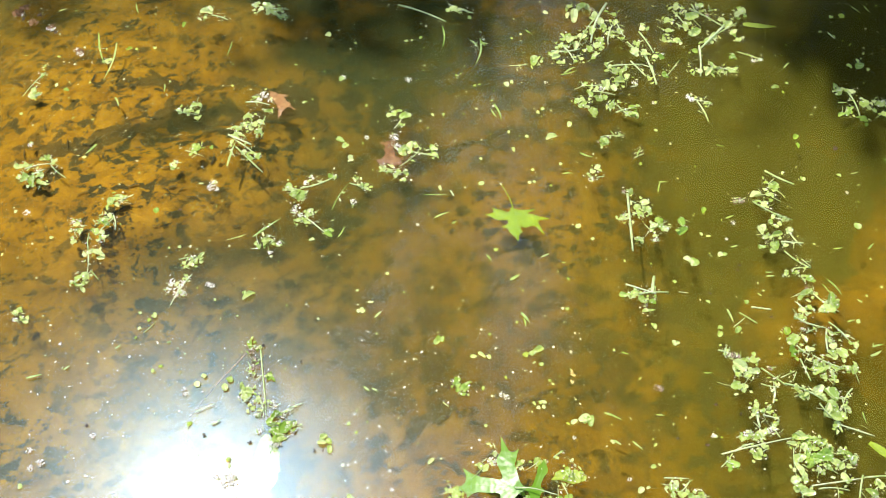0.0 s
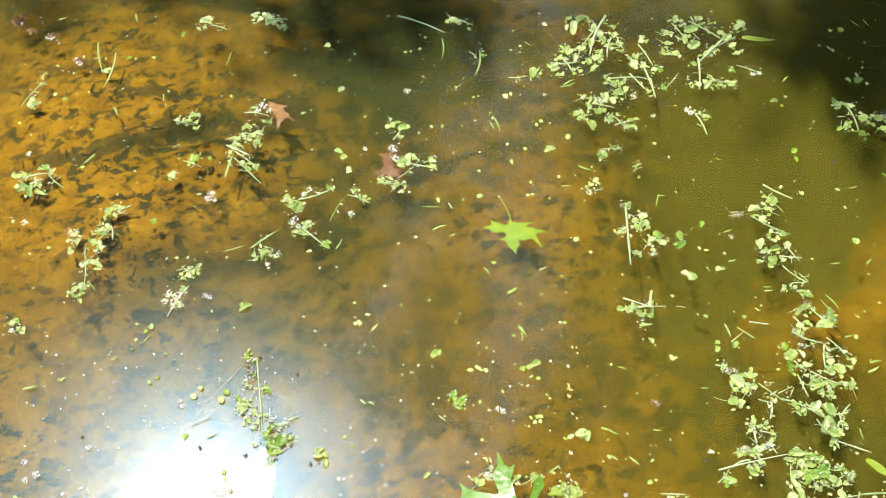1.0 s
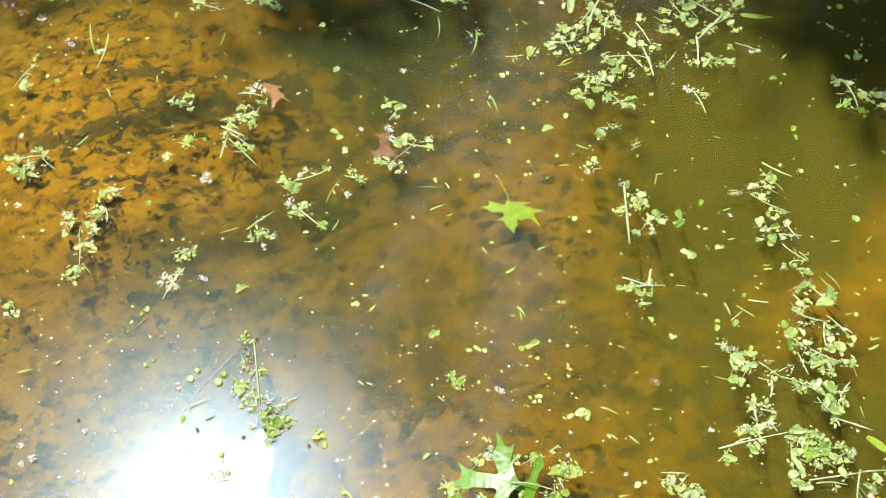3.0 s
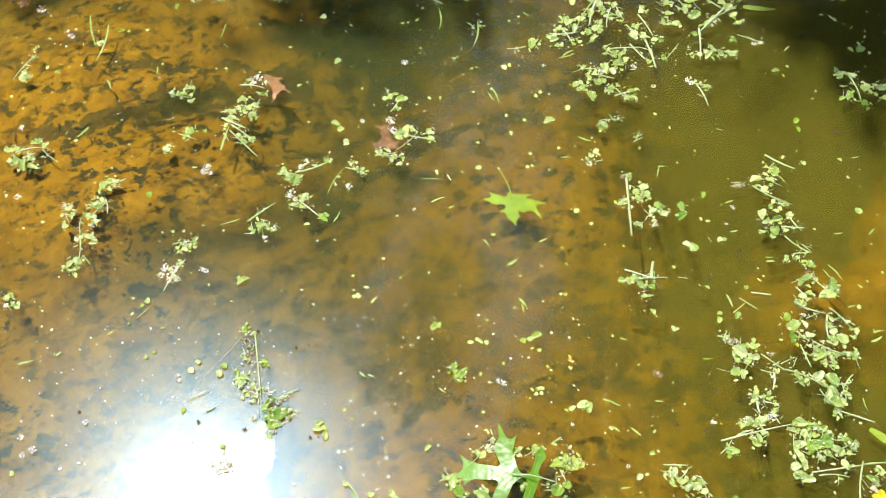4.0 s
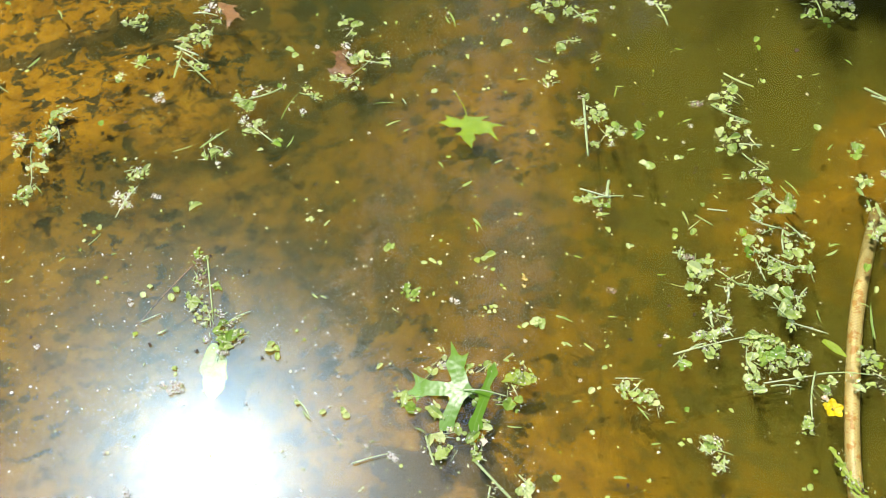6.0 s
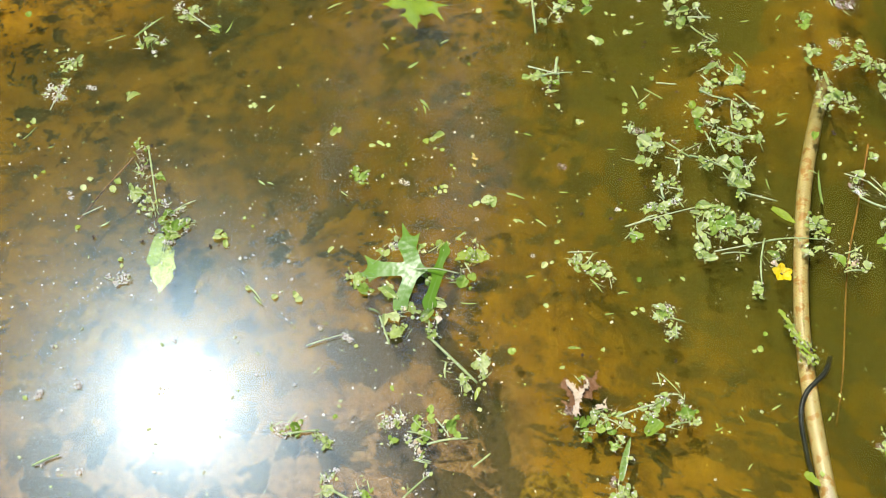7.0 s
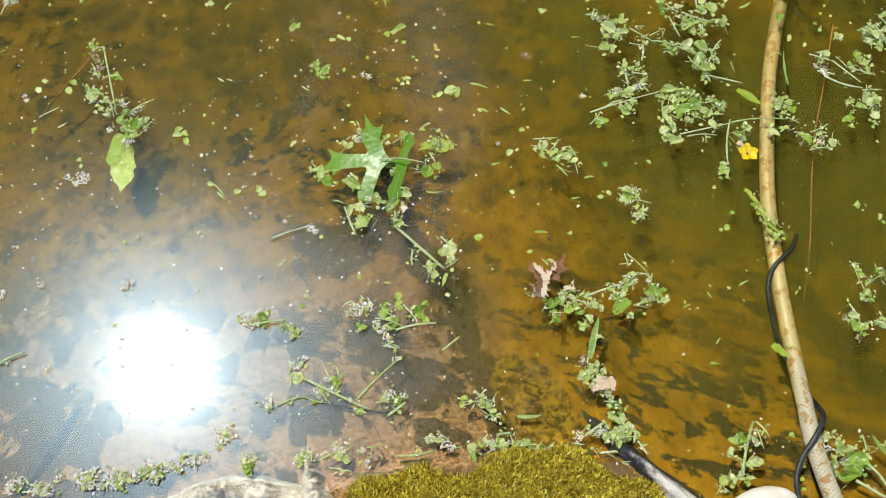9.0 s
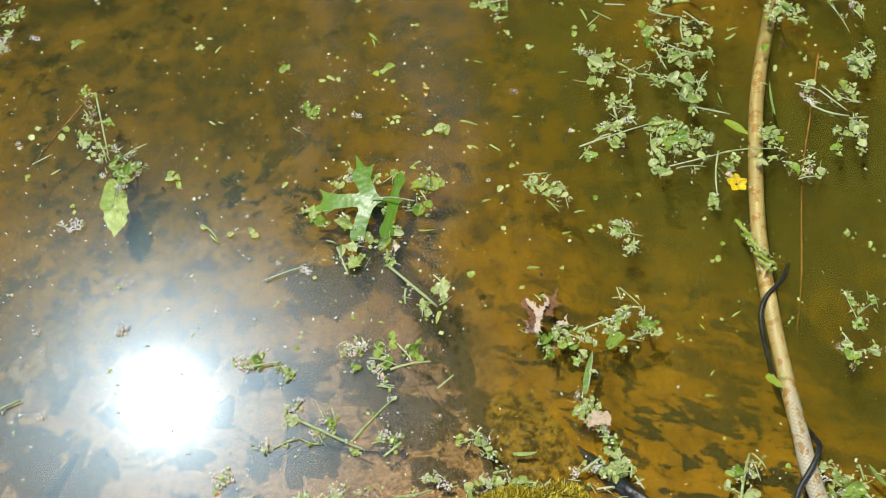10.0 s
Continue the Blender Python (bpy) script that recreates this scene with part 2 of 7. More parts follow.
    # golden algae on a low heap by the moss
    heap = n.math("MULTIPLY", trail(0.255, 0.150, 0.275, 0.080, 0.042, 0.08), 0.85)
    col = n.mix(heap, col, n.mix(n.step(n.noise(v, 95, 6, 0.7), 0.42, 0.6), (0.07, 0.045, 0.006), (0.33, 0.205, 0.016)))
    # olive haze of the murky water painted on the deeper bed away from the near bank
    olive = n.step(n.math("ADD", sep.outputs["X"], n.math("MULTIPLY", n.math("SUBTRACT", n.noise(v, 2.4, 3), 0.5), 0.7)), 0.22, 0.62)
    olive = n.math("MULTIPLY", n.math("MULTIPLY", olive, n.math("MULTIPLY", n.step(sep.outputs["Y"], 0.20, 0.50), n.step(z, -0.070, -0.100))), 0.92)
    olive = n.math("MULTIPLY", olive, n.math("SUBTRACT", 1.0, n.math("MULTIPLY", mounds, 0.9)))
    olive = n.math("MULTIPLY", olive, n.math("SUBTRACT", 1.0, n.math("MULTIPLY", n.step(n.noise(v, 4.2, 6, 0.6, 0.5), 0.53, 0.66), 0.75)))
    col = n.mix(olive, col, n.mix(n.noise(v, 6, 4), (0.105, 0.096, 0.012), (0.190, 0.140, 0.013)))
    # darker where the bed lies deepest
    col = n.mix(n.math("MULTIPLY", n.step(z, -0.150, -0.210), 0.3), col, (0.032, 0.034, 0.018))
    # pale sandy margin along the near bank, land above the waterline
    soil = n.ramp(n.noise(v, 30, 6, 0.7), (0.35, (0.09, 0.055, 0.025)), (0.6, (0.20, 0.13, 0.06)), (0.8, (0.10, 0.14, 0.03)))
    col = n.mix(n.step(z, 0.0, 0.012), col, soil)
    rough = n.ramp(n.step(z, 0.0, 0.03), (0.0, (0.55, 0.55, 0.55)), (1.0, (0.9, 0.9, 0.9)))
    bump = n.bump(n.math("ADD", n.noise(v, 70, 6, 0.7), n.math("MULTIPLY", mid, 2.0)), 0.6, 0.006)
    b = n.add("BsdfPrincipled", Base_Color=col, Roughness=rough, Normal=bump)
    b.inputs["Specular IOR Level"].default_value = 0.06
    return n.done(b)


def hose_material():
    """Ribbed pale plastic with a diamond weave, rusty silt on its back."""
    n = Nodes("braided_hose")
    tc = n.add("TexCoord")
    sep = n.add("SeparateXYZ", Vector=tc.outputs["UV"])
    u, w = sep.outputs["X"], sep.outputs["Y"]
    a = n.math("FRACT", n.math("ADD", n.math("MULTIPLY", u, 185.0), n.math("MULTIPLY", w, 9.0)))
    b = n.math("FRACT", n.math("SUBTRACT", n.math("MULTIPLY", u, 185.0), n.math("MULTIPLY", w, 9.0)))
    line = n.math("MAXIMUM", n.step(n.math("ABSOLUTE", n.math("SUBTRACT", a, 0.5)), 0.36, 0.46), n.step(n.math("ABSOLUTE", n.math("SUBTRACT", b, 0.5)), 0.36, 0.46))
    pos = n.add("NewGeometry").outputs["Position"]
    z = n.add("SeparateXYZ", Vector=pos).outputs["Z"]
    base = n.mix(n.step(z, -0.012, 0.012), (0.47, 0.37, 0.135), (0.54, 0.49, 0.34))
    col = n.mix(n.math("MULTIPLY", line, 0.6), base, (0.30, 0.23, 0.09))
    silt = n.step(n.noise(pos, 75, 5, 0.6, 0.3), 0.535, 0.585)
    col = n.mix(n.math("MULTIPLY", silt, 0.85), col, (0.34, 0.17, 0.025))
    col = n.mix(n.math("MULTIPLY", n.step(n.noise(pos, 9, 3), 0.5, 0.75), 0.35), col, (0.34, 0.30, 0.10))
    bump = n.bump(n.math("SUBTRACT", n.noise(pos, 120, 4), n.math("MULTIPLY", line, 0.8)), 0.5, 0.0012)
    return n.done(n.add("BsdfPrincipled", Base_Color=col, Roughness=0.42, Normal=bump))


def plain(name, c1, c2, scale=40.0, rough=0.6, bump=0.4, dist=0.003, c3=None):
    n = Nodes(name)
    pos = n.add("NewGeometry").outputs["Position"]
    f = n.noise(pos, scale, 5, 0.65, 0.4)
    col = n.mix(n.step(f, 0.35, 0.65), c1, c2)
    if c3:
        col = n.mix(n.step(n.noise(pos, scale * 0.35, 4, 0.6, 0.6), 0.55, 0.68), col, c3)
    nor = n.bump(n.noise(pos, scale * 3, 5, 0.7), bump, dist)
    return n.done(n.add("BsdfPrincipled", Base_Color=col, Roughness=rough, Normal=nor))


def liner_material():
    """Black rubber pond liner, whitened with dried lime where it leaves the water."""
    n = Nodes("pond_liner")
    pos = n.add("NewGeometry").outputs["Position"]
    z = n.add("SeparateXYZ", Vector=pos).outputs["Z"]
    crust = n.math("ADD", n.math("MULTIPLY", n.noise(pos, 70, 6, 0.75), 0.05), z)
    wet = n.mix(n.step(z, -0.012, 0.004), (0.034, 0.036, 0.026), (0.016, 0.020, 0.024))
    col = n.mix(n.step(crust, 0.036, 0.054), wet, (0.62, 0.58, 0.48))
    col = n.mix(n.math("MULTIPLY", n.step(n.noise(pos, 160, 4), 0.55, 0.7), 0.5), col, (0.16, 0.16, 0.14))
    nor = n.bump(n.noise(pos, 90, 5, 0.7), 0.5, 0.003)
    return n.done(n.add("BsdfPrincipled", Base_Color=col, Roughness=0.5, Normal=nor))


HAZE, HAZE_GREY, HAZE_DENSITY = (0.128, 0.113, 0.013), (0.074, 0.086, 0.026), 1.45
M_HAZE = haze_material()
M_WATER = water_material()
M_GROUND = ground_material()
M_HOSE = hose_material()
M_CABLE = plain("black_cable", (0.012, 0.014, 0.012), (0.03, 0.035, 0.03), 60, 0.35)
M_LINER = liner_material()
M_CRUST = plain("limed_liner", (0.60, 0.54, 0.41), (0.82, 0.77, 0.62), 34, 0.75, 0.8, 0.005, (0.22, 0.18, 0.11))
M_STONE = plain("pale_stone", (0.78, 0.72, 0.58), (0.88, 0.83, 0.70), 30, 0.7, 0.5, 0.003)
M_MOSS = leafy("moss", (0.42, 0.26, 0.012), (0.84, 0.67, 0.03), (0.95, 0.88, 0.18), rough=0.6, through_light=0.22, glint_spots=0.0, wet=0.0)
M_MOSSBED = plain("moss_bed", (0.12, 0.085, 0.008), (0.30, 0.23, 0.015), 60, 0.9, 0.7, 0.006)
M_TWIG = plain("wet_twig", (0.22, 0.10, 0.03), (0.34, 0.17, 0.05), 80, 0.6)
M_REED = plain("orange_reed", (0.26, 0.105, 0.014), (0.36, 0.165, 0.026), 50, 0.6)
M_SPECK = leafy("floating_chaff", (0.22, 0.27, 0.07), (0.42, 0.46, 0.18), (0.76, 0.74, 0.55), rough=0.5, through_light=0.2)
M_DARKBIT = plain("dark_debris", (0.02, 0.014, 0.010), (0.07, 0.035, 0.02), 90, 0.7)
M_SILTED = plain("silted_liner", (0.035, 0.035, 0.028), (0.075, 0.062, 0.035), 30, 0.7, 0.4, 0.003)
M_BARK = plain("bark", (0.06, 0.045, 0.03), (0.14, 0.11, 0.08), 14, 0.9, 0.8, 0.02)


# ---------------------------------------------------------------- helpers of the build
def mesh_of(name, verts, faces, material, smooth=True):
    me = bpy.data.meshes.new(name)
    me.from_pydata([tuple(v) for v in verts], [], [tuple(f) for f in faces])
    me.update()
    if smooth:
        me.polygons.foreach_set("use_smooth", [True] * len(me.polygons))
    me.materials.append(material)
    return me


def part(name, me, parent, m=None, label=""):
    """Links a mesh as one object under a thing, at the pose m in the thing's space."""
    ob = new(name, me)
    ob.parent = parent
    if m is not None:
        ob.matrix_basis = m
    return tagged(ob, label)


def tube(path, radii, sides=8, cap=True):
    """Vertices, faces of a round tube along a path; radii: one per point."""
    pts = [Vector(p) for p in path]
    vs, fs = [], []
    up = Vector((0, 0, 1))
    for i, p in enumerate(pts):
        d = (pts[min(i + 1, len(pts) - 1)] - pts[max(i - 1, 0)]).normalized()
        a = d.cross(up)
        a = a.normalized() if a.length > 1e-4 else Vector((1, 0, 0))
        b = a.cross(d).normalized()
        for k in range(sides):
            t = 2 * math.pi * k / sides
            vs.append(p + (a * math.cos(t) + b * math.sin(t)) * radii[i])
    for i in range(len(pts) - 1):
        for k in range(sides):
            a, b = i * sides + k, i * sides + (k + 1) % sides
            fs.append((a, b, b + sides, a + sides))
    if cap:
        fs.append(tuple(range(sides - 1, -1, -1)))
        fs.append(tuple(range((len(pts) - 1) * sides, len(pts) * sides)))
    return vs, fs


def glide(points, n):
    """n points on a smooth curve through the given ones."""
    P = [Vector(p) for p in points]
    P = [2 * P[0] - P[1]] + P + [2 * P[-1] - P[-2]]
    out = []
    segs = len(P) - 3
    for i in range(n):
        s = i / (n - 1) * segs
        k = min(int(s), segs - 1)
        t = s - k
        a, b, c, d = P[k:k + 4]
        out.append(0.5 * ((2 * b) + (c - a) * t + (2 * a - 5 * b + 4 * c - d) * t * t + (3 * b - a - 3 * c + d) * t ** 3))
    return out


def smooth01(a, b, x):
    t = min(max((x - a) / (b - a), 0.0), 1.0)
    return t * t * (3 - 2 * t)


def bump2(x, y, cx, cy, rx, ry, turn=0.0):
    c, s = math.cos(radians(turn)), math.sin(radians(turn))
    u, v = ((x - cx) * c + (y - cy) * s) / rx, (-(x - cx) * s + (y - cy) * c) / ry
    return math.exp(-(u * u + v * v))


# ---------------------------------------------------------------- ground: bank, pond basin, land to the horizon
def shore(x):
    """y of the near waterline."""
    return 0.042 - 0.085 * smooth01(0.35, 0.47, x) - 0.06 * smooth01(0.5, 0.9, x) + 0.010 * math.sin(10 * x) + 0.02 * smooth01(-0.1, -0.6, x)


def ground_z(x, y):
    wob = noise.noise((x * 1.7, y * 1.7, 3.0))
    wx, wy = x + 0.09 * noise.noise((x * 4, y * 4, 11.0)) + 0.03 * noise.noise((x * 12, y * 12, 13.0)), y + 0.09 * noise.noise((x * 4, y * 4, 15.0)) + 0.03 * noise.noise((x * 12, y * 12, 17.0))
    fine = noise.noise((x * 11, y * 11, 7.0)) * 0.6 + noise.noise((x * 27, y * 27, 9.0)) * 0.4
    # depth under water
    near = y - shore(x)
    depth = 0.02 + 0.034 * smooth01(0.0, 0.18, near) + 0.062 * smooth01(0.25, 0.75, near) + 0.034 * smooth01(0.65, 1.6, near)
    depth += 0.045 * smooth01(0.22, 0.5, x) * smooth01(0.02, 0.5, near)
    depth += 0.06 * smooth01(0.55, 0.78, x) * (1 - smooth01(0.45, 0.8, y)) * smooth01(0.03, 0.2, near)
    depth -= 0.115 * bump2(wx, wy, -0.72, 1.22, 0.50, 0.46, 20)          # shallow orange shelf
    depth -= 0.045 * bump2(wx, wy, 0.13, 1.03, 0.24, 0.16, 0)
    depth -= 0.085 * bump2(wx, wy, 0.62, 0.80, 0.14, 0.12, 0)
    depth -= 0.125 * bump2(wx, wy, 0.82, 0.93, 0.12, 0.20, -25)
    depth -= 0.060 * bump2(wx, wy, 0.84, 0.67, 0.10, 0.05, -15)
    depth -= 0.030 * bump2(wx, wy, -0.62, 0.95, 0.24, 0.14, 10)
    depth += 0.060 * bump2(wx, wy, -0.10, 1.40, 0.17, 0.30, 10)            # deep gullies
    depth += 0.05 * bump2(wx, wy, -0.28, 0.96, 0.28, 0.08, 25)
    depth += 0.05 * bump2(wx, wy, -0.50, 1.20, 0.16, 0.04, 25)
    depth += 0.035 * bump2(wx, wy, 0.16, 0.26, 0.035, 0.16, 10)
    depth -= 0.020 * bump2(wx, wy, 0.265, 0.115, 0.05, 0.06, 0)            # algae heap by the moss
    depth = max(depth, 0.018)
    z_in = -depth + 0.022 * wob * smooth01(0, 0.4, near) + 0.012 * fine * smooth01(0, 0.08, near)
    z_in = min(z_in, -0.006)
    z_out = 0.004 + 0.06 * smooth01(0.02, 0.6, -near) + 0.02 * wob + 0.008 * fine
    # pond outline: near shore, far and side banks
    far = ((x - 0.2) / 4.2) ** 4 + ((y - 2.6) / 3.1) ** 4
    k = smooth01(-0.02, 0.02, -near)
    z = z_in * (1 - k) + z_out * k
    b = smooth01(0.8, 1.25, far) if near > 0 else smooth01(1.0, 3.0, far)
    return z * (1 - b) + (0.25 + 0.12 * wob) * b


def axis_cells(lo, hi, fine_lo, fine_hi, step, grow=1.35):
    mid = list(np.arange(fine_lo, fine_hi + 1e-6, step))
    a, s = [], step
    x = fine_lo
    while x > lo:
        s *= grow
        x -= s
        a.append(x)
    b, s = [], step
    x = fine_hi
    while x < hi:
        s *= grow
        x += s
        b.append(x)
    return a[::-1] + mid + b


def make_ground():
    xs = axis_cells(-900, 900, -1.15, 1.15, 0.01)
    ys = axis_cells(-900, 900, -0.14, 1.85, 0.01)
    nx = len(xs)
    vs = [(x, y, ground_z(x, y)) for y in ys for x in xs]
    fs = [(j * nx + i, j * nx + i + 1, (j + 1) * nx + i + 1, (j + 1) * nx + i) for j in range(len(ys) - 1) for i in range(nx - 1)]
    return new("ground", mesh_of("ground", vs, fs, M_GROUND))


tagged(make_ground(), "orange silty pond bed rising to damp soil banks", "ground", kind="structure")


def sheet(name, z, material):
    x0, x1, y0, y1, n = -4.6, 5.0, -0.30, 6.3, 24
    vs = [(x0 + (x1 - x0) * i / n, y0 + (y1 - y0) * j / n, z) for j in range(n + 1) for i in range(n + 1)]
    fs = [(j * (n + 1) + i, j * (n + 1) + i + 1, (j + 1) * (n + 1) + i + 1, (j + 1) * (n + 1) + i) for j in range(n) for i in range(n)]
    return new(name, mesh_of(name, vs, fs, material))


water = tagged(sheet("water", 0.0, M_WATER), "still murky pond water reflecting sun and trees", "water", kind="structure")
water.visible_shadow = False


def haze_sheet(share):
    """One see-through sheet of the stacked murk at a share of the depth, carrying the depth below it as an attribute.
    """
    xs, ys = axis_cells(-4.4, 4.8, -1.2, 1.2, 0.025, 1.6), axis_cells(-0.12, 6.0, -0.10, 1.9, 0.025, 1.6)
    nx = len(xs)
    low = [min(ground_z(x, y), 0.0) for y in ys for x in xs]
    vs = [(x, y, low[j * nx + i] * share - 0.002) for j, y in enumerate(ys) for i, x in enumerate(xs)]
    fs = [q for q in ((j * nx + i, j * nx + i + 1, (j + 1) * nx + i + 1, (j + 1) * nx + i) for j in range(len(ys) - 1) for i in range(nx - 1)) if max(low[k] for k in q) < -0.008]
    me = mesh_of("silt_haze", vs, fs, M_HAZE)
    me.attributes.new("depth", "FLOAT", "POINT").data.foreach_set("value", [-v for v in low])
    return tagged(new("silt_haze", me), "see-through sheet standing in for the pond's olive murk", "water", kind="structure")


# four stacked sheets imitate the haze of murky water
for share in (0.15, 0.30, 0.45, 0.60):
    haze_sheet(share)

# ---------------------------------------------------------------- piece shapes, shared by alike pieces
def leaf_shape(name, seed, material, long=1.0, notch=0.12, teeth=0.0, cup=0.18, torn=0.0, rings=4, around=20):
    """A leaf blade of radius about 1: domed or cupped, with a notched stalk end, uneven margin, a folded midrib and puckers."""
    r = random.Random(seed)
    ph = [r.uniform(0, 6.28) for _ in range(5)]
    bite = r.randrange(around)
    vs, fs = [(0, 0, -0.05)], []
    for k in range(1, rings + 1):
        q = k / rings
        for i in range(around):
            a = 2 * math.pi * i / around
            edge = 1 + 0.07 * math.sin(2 * a + ph[0]) + 0.06 * math.sin(3 * a + ph[1]) + 0.04 * math.sin(7 * a + ph[4]) + teeth * (0.5 if i % 2 else -0.5)
            edge -= notch * math.exp(-((math.remainder(a - math.pi, 2 * math.pi)) / 0.35) ** 2) * 2.5
            gap = min((i - bite) % around, (bite - i) % around)
            edge -= torn * max(0.0, 1 - gap / 2.5)
            x, y = edge * q * math.cos(a) * long, edge * q * math.sin(a)
            z = cup * (abs(y) ** 1.2) + 0.12 * q * q * math.sin(2 * a + ph[2]) + 0.08 * q * math.sin(5 * a + ph[3]) + 0.05 * math.sin(9 * x + ph[0]) * math.sin(8 * y + ph[1])
            vs.append((x, y, z))
    for i in range(around):
        fs.append((0, 1 + i, 1 + (i + 1) % around))
        for k in range(rings - 1):
            a, b = 1 + k * around + i, 1 + k * around + (i + 1) % around
            fs.append((a, a + around, b + around, b))
    return mesh_of(name, vs, fs, material)


def leaf_set(name, material, seed):
    return [leaf_shape(name, seed + 1, material), leaf_shape(name, seed + 2, material, 1.12, 0.2, 0.05, -0.15),
            leaf_shape(name, seed + 3, material, 1.35, 0.0, 0.0, 0.3), leaf_shape(name, seed + 4, material, 1.0, 0.1, 0.16, 0.12),
            leaf_shape(name, seed + 5, material, 1.1, 0.15, 0.05, 0.35, 0.55), leaf_shape(name, seed + 6, material, 0.9, 0.05, 0.08, 0.5, 0.4),
            leaf_shape(name, seed + 7, material, 1.5, 0.0, 0.05, 0.75, 0.2), leaf_shape(name, seed + 8, material, 0.8, 0.2, 0.1, -0.35, 0.6)]


LEAVES = {"l": leaf_set("leaf", M_LEAF, 10), "f": leaf_set("leaf", M_FRESH, 30), "y": leaf_set("leaf", M_LIME, 50)}


def stem_mesh(seed, bend, slim):
    """slim: width over length; the piece is scaled evenly in width."""
    r = random.Random(seed)
    n, sides = 7, 7
    vs, fs = [], []
    node = r.randrange(1, n - 1)
    for i in range(n):
        q = i / (n - 1)
        rad = 0.5 * slim * (1.08 - 0.3 * q) * (1.3 if i == node else 1.0)
        for k in range(sides):
            t = 2 * math.pi * k / sides
            vs.append((q - 0.5, bend * math.sin(math.pi * q) + rad * math.cos(t), rad * 0.85 * math.sin(t) + 0.02 * slim * math.sin(5 * q)))
    for i in range(n - 1):
        for k in range(sides):
            a, b = i * sides + k, i * sides + (k + 1) % sides
            fs.append((a, b, b + sides, a + sides))
    fs += [tuple(range(sides - 1, -1, -1)), tuple(range((n - 1) * sides, n * sides))]
    return mesh_of("stem", vs, fs, M_STEM)


STEMS = {slim: [stem_mesh(int(slim * 1000) + i, b, slim) for i, b in enumerate((-0.05, 0.0, 0.02, 0.06))] for slim in (0.04, 0.08, 0.14, 0.24)}


def blade_mesh(seed, slim, material, curl):
    """A flat tapering blade, 1 long along x, keeled along its middle."""
    r = random.Random(seed)
    n = 16 if slim > 0.2 else 9
    vs, fs = [], []
    for i in range(n):
        q = i / (n - 1)
        w = 0.5 * slim * (min(1.0, 0.55 + 2.2 * q) * (1 - q ** 3.0) ** 0.8 + 0.02) * (r.uniform(0.78, 1.12) if slim > 0.2 else 1.0)
        y = curl * math.sin(math.pi * q)
        z = 0.10 * slim * math.sin(4 * q + seed)
        vs += [(q - 0.5, y - w, z + 0.25 * w), (q - 0.5, y, z), (q - 0.5, y + w, z + 0.25 * w)]
    for i in range(n - 1):
        a = 3 * i
        fs += [(a, a + 3, a + 4, a + 1), (a + 1, a + 4, a + 5, a + 2)]
    return mesh_of("blade", vs, fs, material)


BLADES = {"g": {s: [blade_mesh(int(s * 900) + i, s, M_GRASS, c) for i, c in enumerate((-0.04, 0.02, 0.06))] for s in (0.04, 0.08, 0.15, 0.28)},
          "b": {s: [blade_mesh(int(s * 700) + i, s, M_LIME, c) for i, c in enumerate((-0.05, 0.03))] for s in (0.15, 0.28, 0.45)}}


def crumple(name, seed, material, count, size, spread, flat=0.25):
    """A pinch of small crumpled petals or scraps."""
    r = random.Random(seed)
    vs, fs = [], []
    for _ in range(count):
        a, d = r.uniform(0, 6.28), spread * math.sqrt(r.random())
        c = Vector((d * math.cos(a), d * math.sin(a), r.uniform(0, flat)))
        m = Euler((r.uniform(-0.9, 0.9), r.uniform(-0.9, 0.9), r.uniform(0, 6.28))).to_matrix()
        s = size * r.uniform(0.5, 1.3)
        k = len(vs)
        lx, ly = s * r.uniform(0.6, 1.4), s * r.uniform(0.4, 0.8)
        for p in ((-lx, -0.3 * ly, 0), (-0.2 * lx, -ly, 0.2 * s), (lx, -0.4 * ly, 0), (0.8 * lx, 0.6 * ly, 0.25 * s), (0, ly, 0), (0, 0, 0.35 * s)):
            vs.append(c + m @ Vector(p))
        fs += [(k + i, k + (i + 1) % 5, k + 5) for i in range(5)]
    return mesh_of(name, vs, fs, material)


SCRAPS = {"p": [crumple("blossom", 100 + i, M_PETAL, 20, 0.30, 0.85) for i in range(5)],
          "u": [crumple("blossom", 120 + i, M_PLUM, 18, 0.32, 0.8) for i in range(4)],
          "o": [crumple("seed_head", 140 + i, M_OCHRE, 8, 0.42, 0.7) for i in range(2)],
          "k": [crumple("debris", 150 + i, M_DARKBIT, 5, 0.5, 0.5) for i in range(3)],
          "w": [crumple("blossom", 160 + i, M_CREAM, 4, 0.62, 0.35) for i in range(3)],
          "d": [crumple("dead_leaf", 170 + i, M_BROWN, 14, 0.42, 0.7, 0.15) for i in range(4)]}


def near_key(table, v):
    return min(table, key=lambda s: abs(math.log(s / v)))


def lay(name, me, parent, x, y, z, heading, scale, r, tilt=12.0):
    m = Matrix.Translation((x, y, z)) @ Euler((radians(r.uniform(-tilt, tilt)), radians(r.uniform(-tilt, tilt)), heading)).to_matrix().to_4x4()
    return part(name, me, parent, m @ Matrix.Diagonal((*scale, 1)))


NAMES = {"l": "leaf", "f": "leaf", "y": "leaf", "s": "stem", "g": "grass_blade", "b": "leaf", "p": "blossom", "u": "blossom", "o": "seed_head", "k": "debris", "w": "petal", "d": "dead_leaf"}


